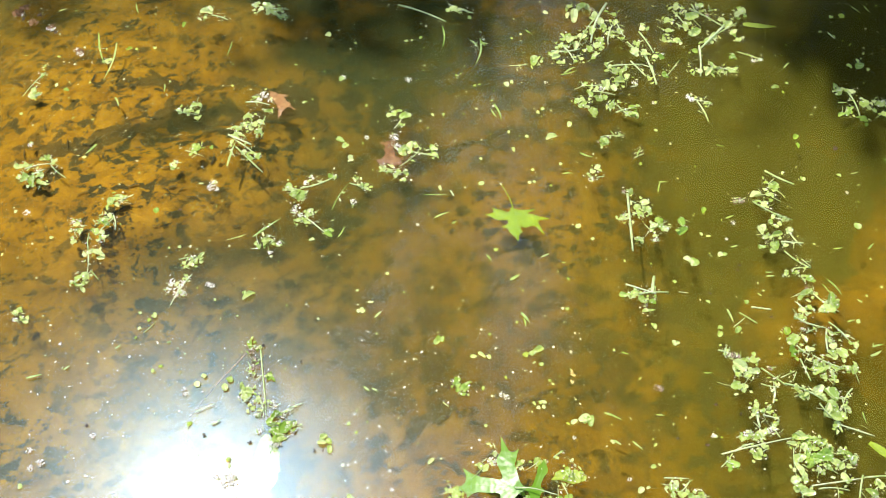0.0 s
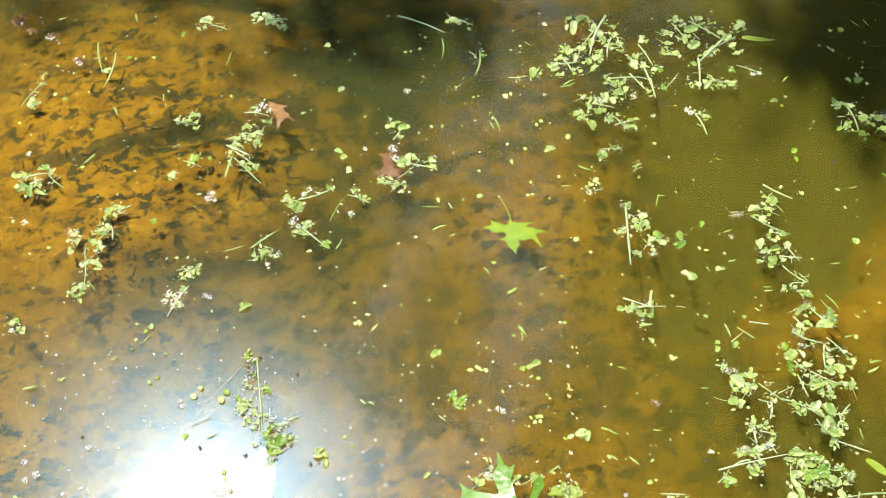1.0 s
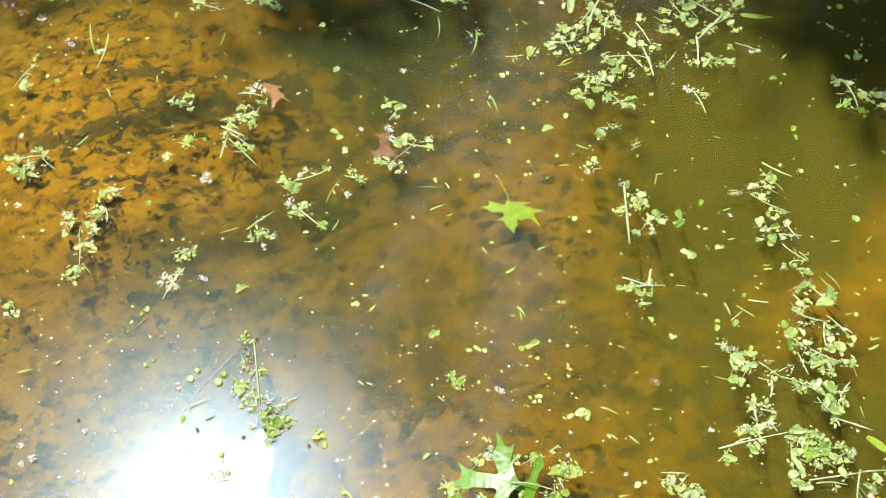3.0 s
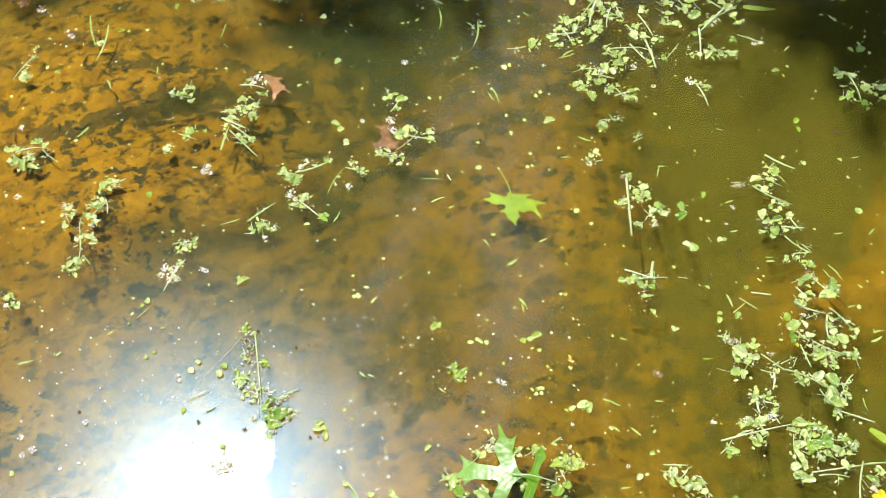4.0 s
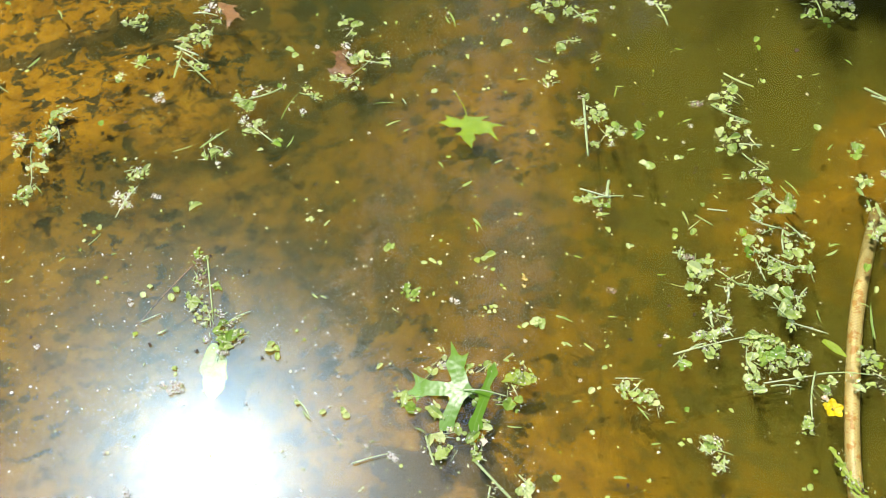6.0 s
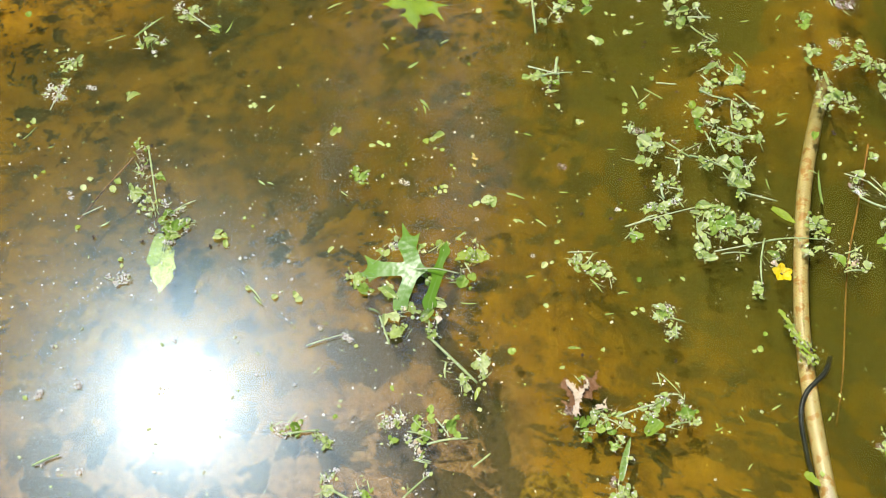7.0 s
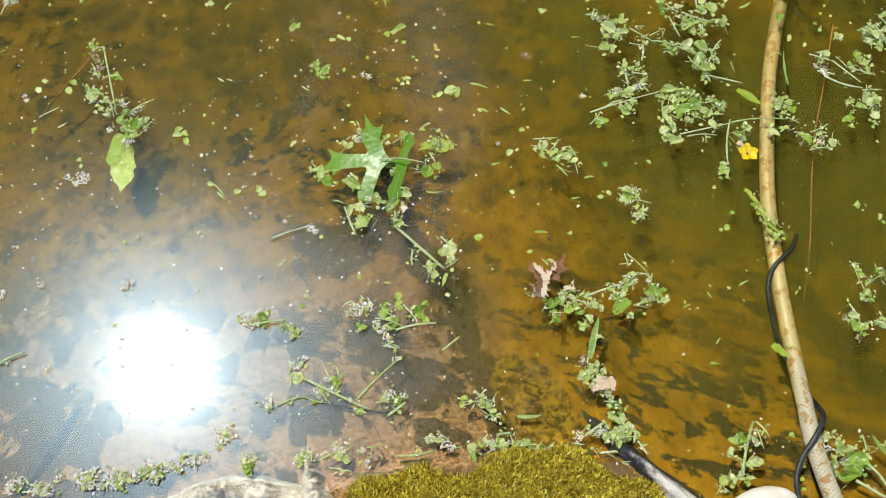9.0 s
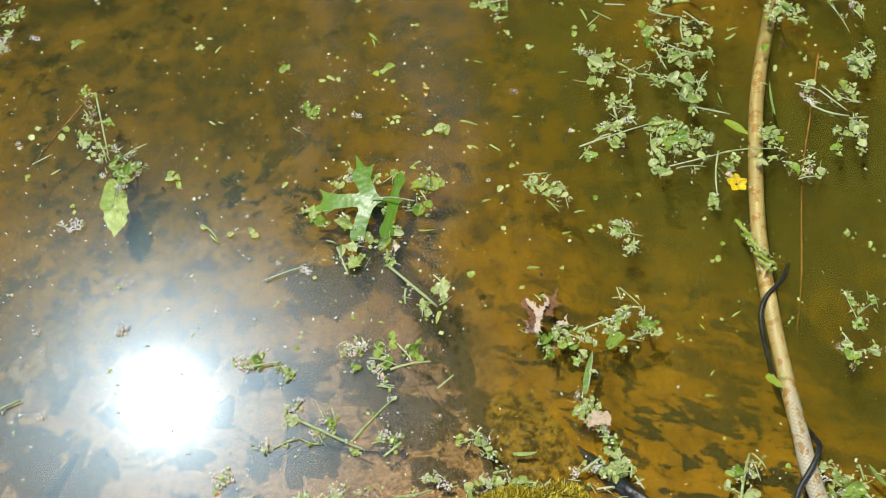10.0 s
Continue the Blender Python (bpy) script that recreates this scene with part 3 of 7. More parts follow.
def put_piece(kind, nums, parent, r, single=False):
    """One floating piece; lengths in millimetres from the thing's origin."""
    mm = 0.001
    if kind in "lfy":
        x, y, rad = (v * mm for v in nums)
        me = LEAVES[kind][r.randrange(8)]
        s = rad * (r.uniform(0.78, 0.98) if single else r.uniform(0.88, 1.12))
        return lay("leaf", me, parent, x, y, 0.0015 + rad * r.uniform(0.12, 0.40), r.uniform(0, 6.28), (s * r.uniform(0.8, 1.05), s * r.uniform(0.6, 1.0), s), r, 8 if single else 26)
    if kind in "sgb":
        x0, y0, x1, y1, w = (v * mm for v in nums)
        w *= 0.70 if kind == "s" else 1.0
        length, head = math.hypot(x1 - x0, y1 - y0), math.atan2(y1 - y0, x1 - x0)
        table = STEMS if kind == "s" else BLADES[kind]
        key = near_key(table, w / length)
        me = r.choice(table[key])
        wide = w / (length * key)
        z = (0.5 * w if kind == "s" else 0.002) + r.uniform(0.0005, 0.005)
        return lay(NAMES[kind], me, parent, (x0 + x1) / 2, (y0 + y1) / 2, z, head, (length, length * wide, length * wide), r, 2.0)
    x, y, rad = (v * mm for v in nums)
    return lay(NAMES[kind], r.choice(SCRAPS[kind]), parent, x, y, 0.003, r.uniform(0, 6.28), (rad, rad, rad * 0.8), r, 8)


def chaff(parent, spots, r, per=5):
    """Loose crumbs lodged among the pieces of a clump, joined."""
    vs, fs = [], []
    for x, y, rad in spots:
        for _ in range(per):
            a, d = r.uniform(0, 6.28), rad * r.uniform(0.5, 1.9) * 0.001
            c = Vector((x * 0.001 + d * math.cos(a), y * 0.001 + d * math.sin(a), r.uniform(0.001, 0.008)))
            s, h, w = 0.0006 + 0.0026 * r.random() ** 2, r.uniform(0, 6.28), r.uniform(0.2, 0.9)
            m = Euler((r.uniform(-0.6, 0.6), r.uniform(-0.6, 0.6), h)).to_matrix()
            k = len(vs)
            vs += [c + m @ Vector(p) for p in ((-s, -s * w * r.uniform(0, 1), 0), (s * r.uniform(0.2, 1), -s * w * 0.7, 0), (s * 0.8, s * w * r.uniform(0, 1), 0.0), (-s * r.uniform(0, 0.8), s * w * 0.8, 0), (0, 0, s * 0.5))]
            fs += [(k, k + 1, k + 4), (k + 1, k + 2, k + 4), (k + 2, k + 3, k + 4), (k + 3, k, k + 4)]
    if vs:
        tagged(part("chaff", mesh_of("chaff", vs, fs, M_SPECK), parent), "pale green crumbs of cut leaf", kind="stuff")


def shreds(parent, spots, r):
    """Chopped leaf shards, straw slivers and petal crumbs caught in a clump, joined by kind."""
    sets = {"shred": (M_LEAF, "torn pale green leaf shreds", 1), "sliver": (M_STEM, "thin pale slivers of cut stem", 1), "petal_crumb": (M_PETAL, "crumbs of faded blossom", 1)}
    for name, (material, label, per) in sets.items():
        vs, fs = [], []
        for x, y, rad in spots:
            for _ in range(per):
                a, d = r.uniform(0, 6.28), rad * r.uniform(0.2, 1.7) * 0.001
                c = Vector((x * 0.001 + d * math.cos(a), y * 0.001 + d * math.sin(a), r.uniform(0.003, 0.008) + (0.004 if name == "petal_crumb" else 0)))
                m = Euler((r.uniform(-0.35, 0.35), r.uniform(-0.35, 0.35), r.uniform(0, 6.28))).to_matrix()
                if name == "sliver":
                    lx, ly = r.uniform(0.003, 0.010), r.uniform(0.0004, 0.0009)
                    m = Euler((0, r.uniform(-0.25, 0.25), r.uniform(0, 6.28))).to_matrix()
                elif name == "shred":
                    lx, ly = r.uniform(0.0016, 0.0046), r.uniform(0.0010, 0.0028)
                else:
                    lx, ly = r.uniform(0.0007, 0.0021), r.uniform(0.0005, 0.0014)
                k = len(vs)
                vs += [c + m @ Vector(p) for p in ((-lx, -ly * r.uniform(0.1, 0.8), 0), (0, -ly, 0.1 * lx), (lx, -ly * r.uniform(0.1, 0.8), 0), (lx * r.uniform(0.5, 1), ly * r.uniform(0.4, 1), 0), (-lx * r.uniform(0.4, 1), ly, 0), (0, 0, 0.25 * ly))]
                fs += [(k + i, k + (i + 1) % 5, k + 5) for i in range(5)]
        if vs:
            tagged(part(name, mesh_of(name, vs, fs, material), parent), label, kind="stuff")


def clump(x, y, label, *pieces):
    """A raft of cut weeds afloat at (x, y). pieces: kind, numbers, kind, numbers; each numbers a run of x, y, radius or x, y, x, y, width in millimetres."""
    ob = tagged(new("plant_clump"), label, "plant clump", "floating weed clumps")
    ob.location = (x, y, 0)
    r = random.Random(round(x * 1000) * 7919 + round(y * 1000))
    spots = []
    for kind, nums in zip(pieces[::2], pieces[1::2]):
        step = 5 if kind in "sgb" else 3
        for i in range(0, len(nums), step):
            v = nums[i:i + step]
            put_piece(kind, v, ob, r)
            if step == 3:
                spots.append(v)
                for _ in range(r.randrange(1, 4) if kind in "lf" and v[2] > 5 else 0):      # smaller leaves tucked beside
                    a = r.uniform(0, 6.28)
                    put_piece(kind, (v[0] + 1.2 * v[2] * math.cos(a), v[1] + 1.2 * v[2] * math.sin(a), v[2] * r.uniform(0.35, 0.7)), ob, r)
                if kind == "l" and v[2] > 6 and r.random() < 0.35:
                    a = r.uniform(0, 6.28)
                    ln = v[2] * r.uniform(1.8, 3.2)
                    put_piece("s", (v[0], v[1], v[0] + ln * math.cos(a), v[1] + ln * math.sin(a), 1.6), ob, r)
            else:
                spots.append(((v[0] + v[2]) / 2, (v[1] + v[3]) / 2, 7))
    chaff(ob, spots, r)
    if any(kind in "lf" for kind in pieces[::2]):
        shreds(ob, spots, r)
    return ob


def loose(kind, x, y, *nums):
    """A single scrap afloat by itself."""
    r = random.Random(round(x * 1000) * 104729 + round(y * 1000))
    name, label, category = {"l": ("loose_leaf", "small pale green leaf floating flat on the water", "leaf"), "f": ("loose_leaf", "small bright green leaf floating on the water", "leaf"),
                             "y": ("loose_leaf", "small yellow-green leaf floating on the water", "leaf"), "g": ("grass_clipping", "short green grass clipping floating on the water", "grass"),
                             "s": ("cut_stem", "thin pale cut stem floating on the water", "stem"), "b": ("loose_leaf", "long yellow-green leaf lying in the water", "leaf"),
                             "p": ("fallen_blossom", "pale pinkish faded blossom scraps on the water", "blossom"), "u": ("fallen_blossom", "dark plum blossom scraps on the water", "blossom"),
                             "o": ("seed_head", "dry ochre seed head floating on the water", "seed head"), "k": ("debris", "dark speck of wet debris on the water", "debris"),
                             "w": ("fallen_petal", "cream petal floating on the water", "petal"), "d": ("dead_leaf", "curled brown dead leaf on the water", "leaf")}[kind]
    ob = put_piece(kind, nums if kind not in "sgb" else nums, None, r, True)
    ob.name = name
    ob.location.x += x
    ob.location.y += y
    return tagged(ob, label, category, "loose scraps on the pond")


# ---------------------------------------------------------------- bank: moss, liner folds, stone
def make_moss():
    bed_c = (0.20, -0.13)
    ob = tagged(new("moss_cushion"), "golden green moss cushion on the pond edge", "moss")
    ob.location = (*bed_c, 0)
    r = random.Random(5)

    def top(x, y):
        """Height of the cushion over the water, and whether inside."""
        u = (x - 0.215) / 0.20
        front = 0.056 - 0.066 * max(0, u) ** 3 - 0.03 * max(0, -u) ** 3 + 0.010 * math.sin(31 * x) + 0.006 * math.sin(67 * x)
        side = 1 - smooth01(0.86, 1.02, abs(u))
        return (0.020 * smooth01(0, 0.02, front - y) + 0.022 * smooth01(0.01, 0.08, front - y)) * side + 0.004 * noise.noise((x * 40, y * 40, 0)), front - y > 0 and abs(u) < 1

    n = 40
    vs, fs = [], []
    for j in range(n + 1):
        for i in range(n + 1):
            x, y = 0.0 + 0.43 * i / n, -0.30 + 0.37 * j / n
            h, inside = top(x, y)
            vs.append((x - bed_c[0], y - bed_c[1], h if inside else -0.012))
    fs = [q for q in ((j * (n + 1) + i, j * (n + 1) + i + 1, (j + 1) * (n + 1) + i + 1, (j + 1) * (n + 1) + i) for j in range(n) for i in range(n)) if any(vs[k][2] > -0.011 for k in q)]
    part("moss_bed", mesh_of("moss_bed", vs, fs, M_MOSSBED), ob)
    vs, fs = [], []
    count = 0
    while count < 24000:
        x, y = r.uniform(0.0, 0.42), r.uniform(-0.12, 0.08)
        h, inside = top(x, y)
        if not inside or h < 0.003:
            continue
        count += 1
        ln, a, lean = r.uniform(0.005, 0.012), r.uniform(0, 6.28), r.uniform(0.1, 0.8)
        d = Vector((math.cos(a) * lean, math.sin(a) * lean + 0.25, 1)).normalized()
        side = d.cross(Vector((math.cos(a * 3), math.sin(a * 3), 0.2))).normalized() * r.uniform(0.0008, 0.0016)
        p = Vector((x - bed_c[0], y - bed_c[1], h - 0.002))
        k = len(vs)
        vs += [p - side * 0.6, p + side * 0.6, p + d * ln * 0.5 + side, p + d * ln * 0.5 - side, p + d * ln + Vector((0, 0, -0.001))]
        fs += [(k, k + 1, k + 2, k + 3), (k + 3, k + 2, k + 4)]
    tagged(part("moss_pile", mesh_of("moss_pile", vs, fs, M_MOSS), ob), "short golden green moss shoots", kind="stuff")


make_moss()


def fold(name, label, points, widths, heights, material, n=110, around=26, seed=0, rumple=0.35):
    """A ridge of creased sheet along a path: rounded crest, rumpled flanks that run under the bed."""
    c = glide(points, n)
    vs, fs = [], []
    for i, p in enumerate(c):
        q = i / (n - 1)
        d = (c[min(i + 1, n - 1)] - c[max(i - 1, 0)]).normalized()
        side = d.cross(Vector((0, 0, 1))).normalized()
        w = np.interp(q, np.linspace(0, 1, len(widths)), widths)
        h = np.interp(q, np.linspace(0, 1, len(heights)), heights)
        for k in range(around + 1):
            s = -1 + 2 * k / around
            prof = (1 - abs(s) ** 1.7)
            rum = 1 + rumple * noise.noise((q * 9 + seed, s * 2.2, seed)) + 0.5 * rumple * noise.noise((q * 30, s * 7, seed)) + 0.4 * rumple * noise.noise((q * 70, s * 16, seed + 4))
            pos = p + side * (s * w * (1 + 0.15 * noise.noise((q * 7, seed, 3))))
            vs.append((pos.x, pos.y, pos.z + h * prof * rum - 0.03 * (1 - prof)))
    fs = [(i * (around + 1) + k, i * (around + 1) + k + 1, (i + 1) * (around + 1) + k + 1, (i + 1) * (around + 1) + k) for i in range(n - 1) for k in range(around)]
    ob = new(name, mesh_of(name, vs, fs, material))
    sol = ob.modifiers.new("thick", "SOLIDIFY")
    sol.thickness = 0.002
    return tagged(ob, label, "pond liner", "pond liner folds")


fold("liner_fold", "black rubber liner fold, whitened where it leaves the water",
     [(0.280, 0.170, -0.100), (0.306, 0.128, -0.062), (0.342, 0.080, -0.036), (0.384, 0.022, -0.004), (0.428, -0.032, 0.010), (0.48, -0.11, 0.02)],
     [0.026, 0.024, 0.021, 0.022, 0.026, 0.04], [0.006, 0.016, 0.021, 0.024, 0.026, 0.03], M_LINER, seed=2)
fold("liner_fold", "cream lime-crusted liner fold at the waterline",
     [(-0.24, 0.022, 0.0), (-0.17, 0.036, 0.004), (-0.12, 0.040, 0.004), (-0.065, 0.030, 0.004), (-0.01, 0.016, 0.002)],
     [0.012, 0.026, 0.028, 0.026, 0.020], [0.008, 0.020, 0.022, 0.020, 0.014], M_CRUST, seed=5, rumple=0.9)
fold("liner_fold", "pointed grey and cream liner fold poking from the water",
     [(-0.027, 0.090, -0.018), (-0.026, 0.064, 0.000), (-0.022, 0.038, 0.010), (-0.016, -0.01, 0.02)],
     [0.003, 0.010, 0.021, 0.036], [0.010, 0.020, 0.024, 0.026], M_CRUST, seed=8, rumple=0.7)
fold("liner_fold", "dark silted liner fold lying under shallow water",
     [(-0.392, 0.03, -0.022), (-0.366, 0.100, -0.024), (-0.343, 0.140, -0.030), (-0.322, 0.180, -0.045)],
     [0.024, 0.022, 0.018, 0.010], [0.010, 0.010, 0.008, 0.003], M_SILTED, seed=11)


def make_stone():
    bm = bmesh.new()
    bmesh.ops.create_icosphere(bm, subdivisions=4, radius=1.0)
    for v in bm.verts:
        k = 1 + 0.16 * noise.noise(v.co * 1.3) + 0.05 * noise.noise(v.co * 4)
        v.co = Vector((v.co.x * 0.062 * k, v.co.y * 0.058 * k, v.co.z * 0.05 * k))
    me = bpy.data.meshes.new("stone")
    bm.to_mesh(me)
    bm.free()
    me.polygons.foreach_set("use_smooth", [True] * len(me.polygons))
    me.materials.append(M_STONE)
    ob = tagged(new("stone", me), "smooth pale cream stone on the pond edge", "stone")
    ob.location = (0.522, -0.082, 0.006)


make_stone()

# ---------------------------------------------------------------- hose and cable
def tube_object(name, points, n, radius, material, sides, label, category):
    c = glide(points, n)
    vs, fs = tube(c, [radius] * n, sides)
    me = mesh_of(name, vs, fs, material)
    uv = me.uv_layers.new(name="around")
    along = [0.0]
    for a, b in zip(c, c[1:]):
        along.append(along[-1] + (b - a).length)
    for poly in me.polygons:
        ks = [me.loops[i].vertex_index % sides for i in poly.loop_indices]
        wrap = max(ks) - min(ks) > 1
        for i, k in zip(poly.loop_indices, ks):
            ring = me.loops[i].vertex_index // sides
            uv.data[i].uv = (along[ring], (k + (sides if wrap and k == 0 else 0)) / sides)
    return tagged(new(name, me), label, category)


tube_object("hose", [(0.90, 1.00, -0.25), (0.850, 0.905, -0.190), (0.812, 0.840, -0.100), (0.785, 0.792, -0.056), (0.738, 0.692, -0.037), (0.700, 0.597, -0.029), (0.670, 0.498, -0.024), (0.646, 0.404, -0.020),
                     (0.633, 0.332, -0.018), (0.623, 0.245, -0.016), (0.616, 0.155, -0.012), (0.610, 0.075, -0.002), (0.605, 0.010, 0.008), (0.602, -0.10, 0.042), (0.595, -0.24, 0.075), (0.60, -0.5, 0.085)],
            150, 0.0111, M_HOSE, 20, "pale cream braided hose stained by silt, sinking into the pond", "hose")
tube_object("cable", [(0.675, 0.325, -0.042), (0.652, 0.297, -0.014), (0.617, 0.268, -0.006), (0.603, 0.235, -0.010), (0.604, 0.181, -0.026), (0.610, 0.146, -0.036), (0.622, 0.108, -0.036),
                      (0.627, 0.078, -0.010), (0.624, 0.058, 0.013), (0.605, 0.034, 0.022), (0.580, 0.005, 0.015), (0.566, -0.028, 0.016), (0.562, -0.09, 0.04), (0.565, -0.24, 0.07), (0.57, -0.5, 0.08)],
            110, 0.0035, M_CABLE, 10, "thin black rubber cable wound round the hose", "cable")


# ---------------------------------------------------------------- oak leaves
def stalk(parent, pts, rad, material, name="leaf_stalk"):
    c = glide(pts, 14)
    vs, fs = tube(c, [rad * (1 - 0.3 * i / 13) for i in range(14)], 6)
    return part(name, mesh_of(name, vs, fs, material), parent)


def webbed_blade(name, limbs, material, web=0.014, cell=0.0013, arch=2.1, lean=0.0, seed=4, ragged=0.0):
    """A leaf blade of tapering limbs (x, y, x, y, half width, half width) that run into one another in rounded bays."""
    L = np.array(limbs)

    def field(P):
        best, axis = None, np.full(len(P), 1.0)
        for x0, y0, x1, y1, w0, w1 in L:
            a, d = np.array((x0, y0)), np.array((x1 - x0, y1 - y0))
            t = np.clip(((P - a) @ d) / (d @ d), 0, 1)
            r_ = np.linalg.norm(P - a - t[:, None] * d, axis=1)
            axis = np.minimum(axis, r_)
            v = r_ - (w0 + (w1 - w0) * t)
            if best is None:
                best = v
            else:
                h = np.clip(0.5 + 0.5 * (v - best) / web, 0, 1)
                best = v * (1 - h) + best * h - web * h * (1 - h) * 0.75
        best = best + ragged * np.sin(P[:, 0] * 640 + seed + 2 * np.sin(P[:, 1] * 510)) * np.sin(P[:, 1] * 720 + 2 * np.sin(P[:, 0] * 430 + seed))
        return best, axis

    lo, hi = L[:, [0, 2]].min() - 0.02, L[:, [0, 2]].max() + 0.02
    lo2, hi2 = L[:, [1, 3]].min() - 0.02, L[:, [1, 3]].max() + 0.02
    xs, ys = np.arange(lo, hi, cell), np.arange(lo2, hi2, cell)
    P = np.array([(x, y) for y in ys for x in xs])
    F, _ = field(P)
    nx = len(xs)
    quads = [q for q in ((j * nx + i, j * nx + i + 1, (j + 1) * nx + i + 1, (j + 1) * nx + i) for j in range(len(ys) - 1) for i in range(nx - 1)) if min(F[k] for k in q) < 0]
    for _ in range(3):                                   # pull the rim in to the outline
        f0, e = field(P)[0], 1e-4
        g = np.stack([(field(P + (e, 0))[0] - f0) / e, (field(P + (0, e))[0] - f0) / e], 1)
        g /= np.maximum(np.linalg.norm(g, axis=1), 0.3)[:, None]
        P = np.where((f0 > 0)[:, None] & (f0 < 0.004)[:, None], P - g * f0[:, None], P)
    axis = field(P)[1]
    used = sorted({k for q in quads for k in q})
    index = {k: i for i, k in enumerate(used)}
    vs = []
    for k in used:
        x, y = P[k]
        vs.append((x, y, -arch * (x * x + y * y) + lean * x + 0.04 * min(axis[k], 0.014) + 0.0016 * noise.noise((x * 40, y * 40, seed)) + 0.0003 * noise.noise((x * 160, y * 160, seed))))
    me = mesh_of(name, vs, [[index[k] for k in q] for q in quads], material)
    me.attributes.new("rib", "FLOAT", "POINT").data.foreach_set("value", [float(axis[k]) for k in used])
    return me


def floating_oak_leaf():
    ob = tagged(new("oak_leaf"), "large glossy green lobed oak leaf floating on the water", "leaf")
    ob.matrix_basis = pose(0.095, 0.480, 0.0125, 3, -5)
    part("blade", webbed_blade("blade", [(0.000, 0.000, -0.059, 0.010, 0.0092, 0.0120), (0.000, 0.005, -0.011, 0.043, 0.0105, 0.0125), (-0.005, -0.005, -0.025, -0.046, 0.0098, 0.0098), (0.000, 0.000, 0.014, -0.001, 0.0054, 0.0030),
                                         (-0.060, 0.017, -0.074, 0.036, 0.0066, 0.0003), (-0.062, 0.006, -0.098, 0.004, 0.0066, 0.0003), (-0.008, 0.047, -0.016, 0.083, 0.0080, 0.0003), (0.000, 0.047, 0.010, 0.061, 0.0058, 0.0003),
                                         (-0.027, -0.044, -0.034, -0.055, 0.0060, 0.0006), (-0.021, -0.046, -0.015, -0.056, 0.0056, 0.0006), (-0.062, 0.004, -0.068, -0.010, 0.0060, 0.0004)], M_OAK, web=0.010), ob)
    side = webbed_blade("lobe", [(0.012, -0.001, 0.042, -0.002, 0.0038, 0.0026), (0.030, -0.002, 0.044, 0.030, 0.0050, 0.0058), (0.044, 0.030, 0.047, 0.046, 0.0058, 0.0004), (0.031, -0.010, 0.015, -0.050, 0.0066, 0.0070),
                                 (0.015, -0.050, 0.011, -0.075, 0.0070, 0.0003), (0.018, -0.044, 0.027, -0.056, 0.0050, 0.0003)], M_OAK, web=0.010, arch=1.0, lean=-0.22, seed=6)
    part("lobe", side, ob, pose(0, 0, 0.001), "darker folded-back lobe")
    stalk(ob, [(0.002, 0, 0.004), (0.030, -0.003, 0.005), (0.062, -0.012, 0.001)], 0.0010, M_STEM)


def sunken_oak_leaf():
    ob = tagged(new("oak_leaf"), "yellow-green lobed oak leaf hanging just under the surface", "leaf")
    ob.matrix_basis = pose(0.118, 0.977, -0.012, 2, -2)
    me = webbed_blade("blade", [(0.0020, 0.0020, -0.0280, 0.0060, 0.0094, 0.0073), (-0.0280, 0.0060, -0.0500, 0.0090, 0.0078, 0.0007), (-0.0240, 0.0100, -0.0380, 0.0230, 0.0068, 0.0007), (0.0000, 0.0060, -0.0040, 0.0200, 0.0078, 0.0023),
                                (0.0040, 0.0100, 0.0360, 0.0170, 0.0073, 0.0008), (0.0040, 0.0080, 0.0320, -0.0010, 0.0065, 0.0055), (0.0320, -0.0010, 0.0600, -0.0010, 0.0060, 0.0007), (0.0320, -0.0040, 0.0500, -0.0330, 0.0065, 0.0008),
                                (0.0020, 0.0010, 0.0190, -0.0140, 0.0081, 0.0047), (0.0190, -0.0140, 0.0330, -0.0150, 0.0052, 0.0008), (0.0010, 0.0000, 0.0000, -0.0260, 0.0107, 0.0078), (-0.0030, -0.0170, -0.0220, -0.0180, 0.0076, 0.0007),
                                (0.0000, -0.0260, 0.0130, -0.0290, 0.0063, 0.0007), (0.0000, -0.0260, 0.0050, -0.0470, 0.0073, 0.0007)], M_SUNK, web=0.010, cell=0.0010, arch=0.8, seed=9)
    part("blade", me, ob)
    stalk(ob, [(0.0, 0.008, 0.001), (-0.005, 0.036, 0.003), (-0.020, 0.072, 0.004)], 0.0009, M_SUNK)


def dipped_leaf():
    """The long serrate leaf that hangs half under the surface below the clover sprig."""
    ob = tagged(new("dipped_leaf"), "yellow-green oval leaf half sunk below a clover sprig", "leaf")
    ob.matrix_basis = pose(-0.271, 0.518, -0.006, -2, 1)
    part("blade", webbed_blade("blade", [(0.003, 0.022, 0.004, -0.018, 0.0150, 0.0145), (0.004, -0.018, 0.001, -0.043, 0.0135, 0.0010), (0.010, 0.006, 0.0195, -0.004, 0.008, 0.0030), (-0.008, 0.000, -0.012, -0.012, 0.0060, 0.0030)], M_LIME, web=0.004, arch=1.2, seed=21, ragged=0.0010), ob)
    part("leaflet", webbed_blade("leaflet", [(-0.005, 0.046, -0.011, 0.010, 0.0080, 0.0095), (-0.011, 0.010, -0.014, 0.002, 0.0090, 0.0010)], M_LIME, web=0.004, arch=1.0, seed=22), ob, pose(0, 0, 0.002))
    stalk(ob, [(0.003, 0.022, 0.002), (0.006, 0.040, 0.004), (0.006, 0.060, 0.006)], 0.0009, M_STEM)


dipped_leaf()


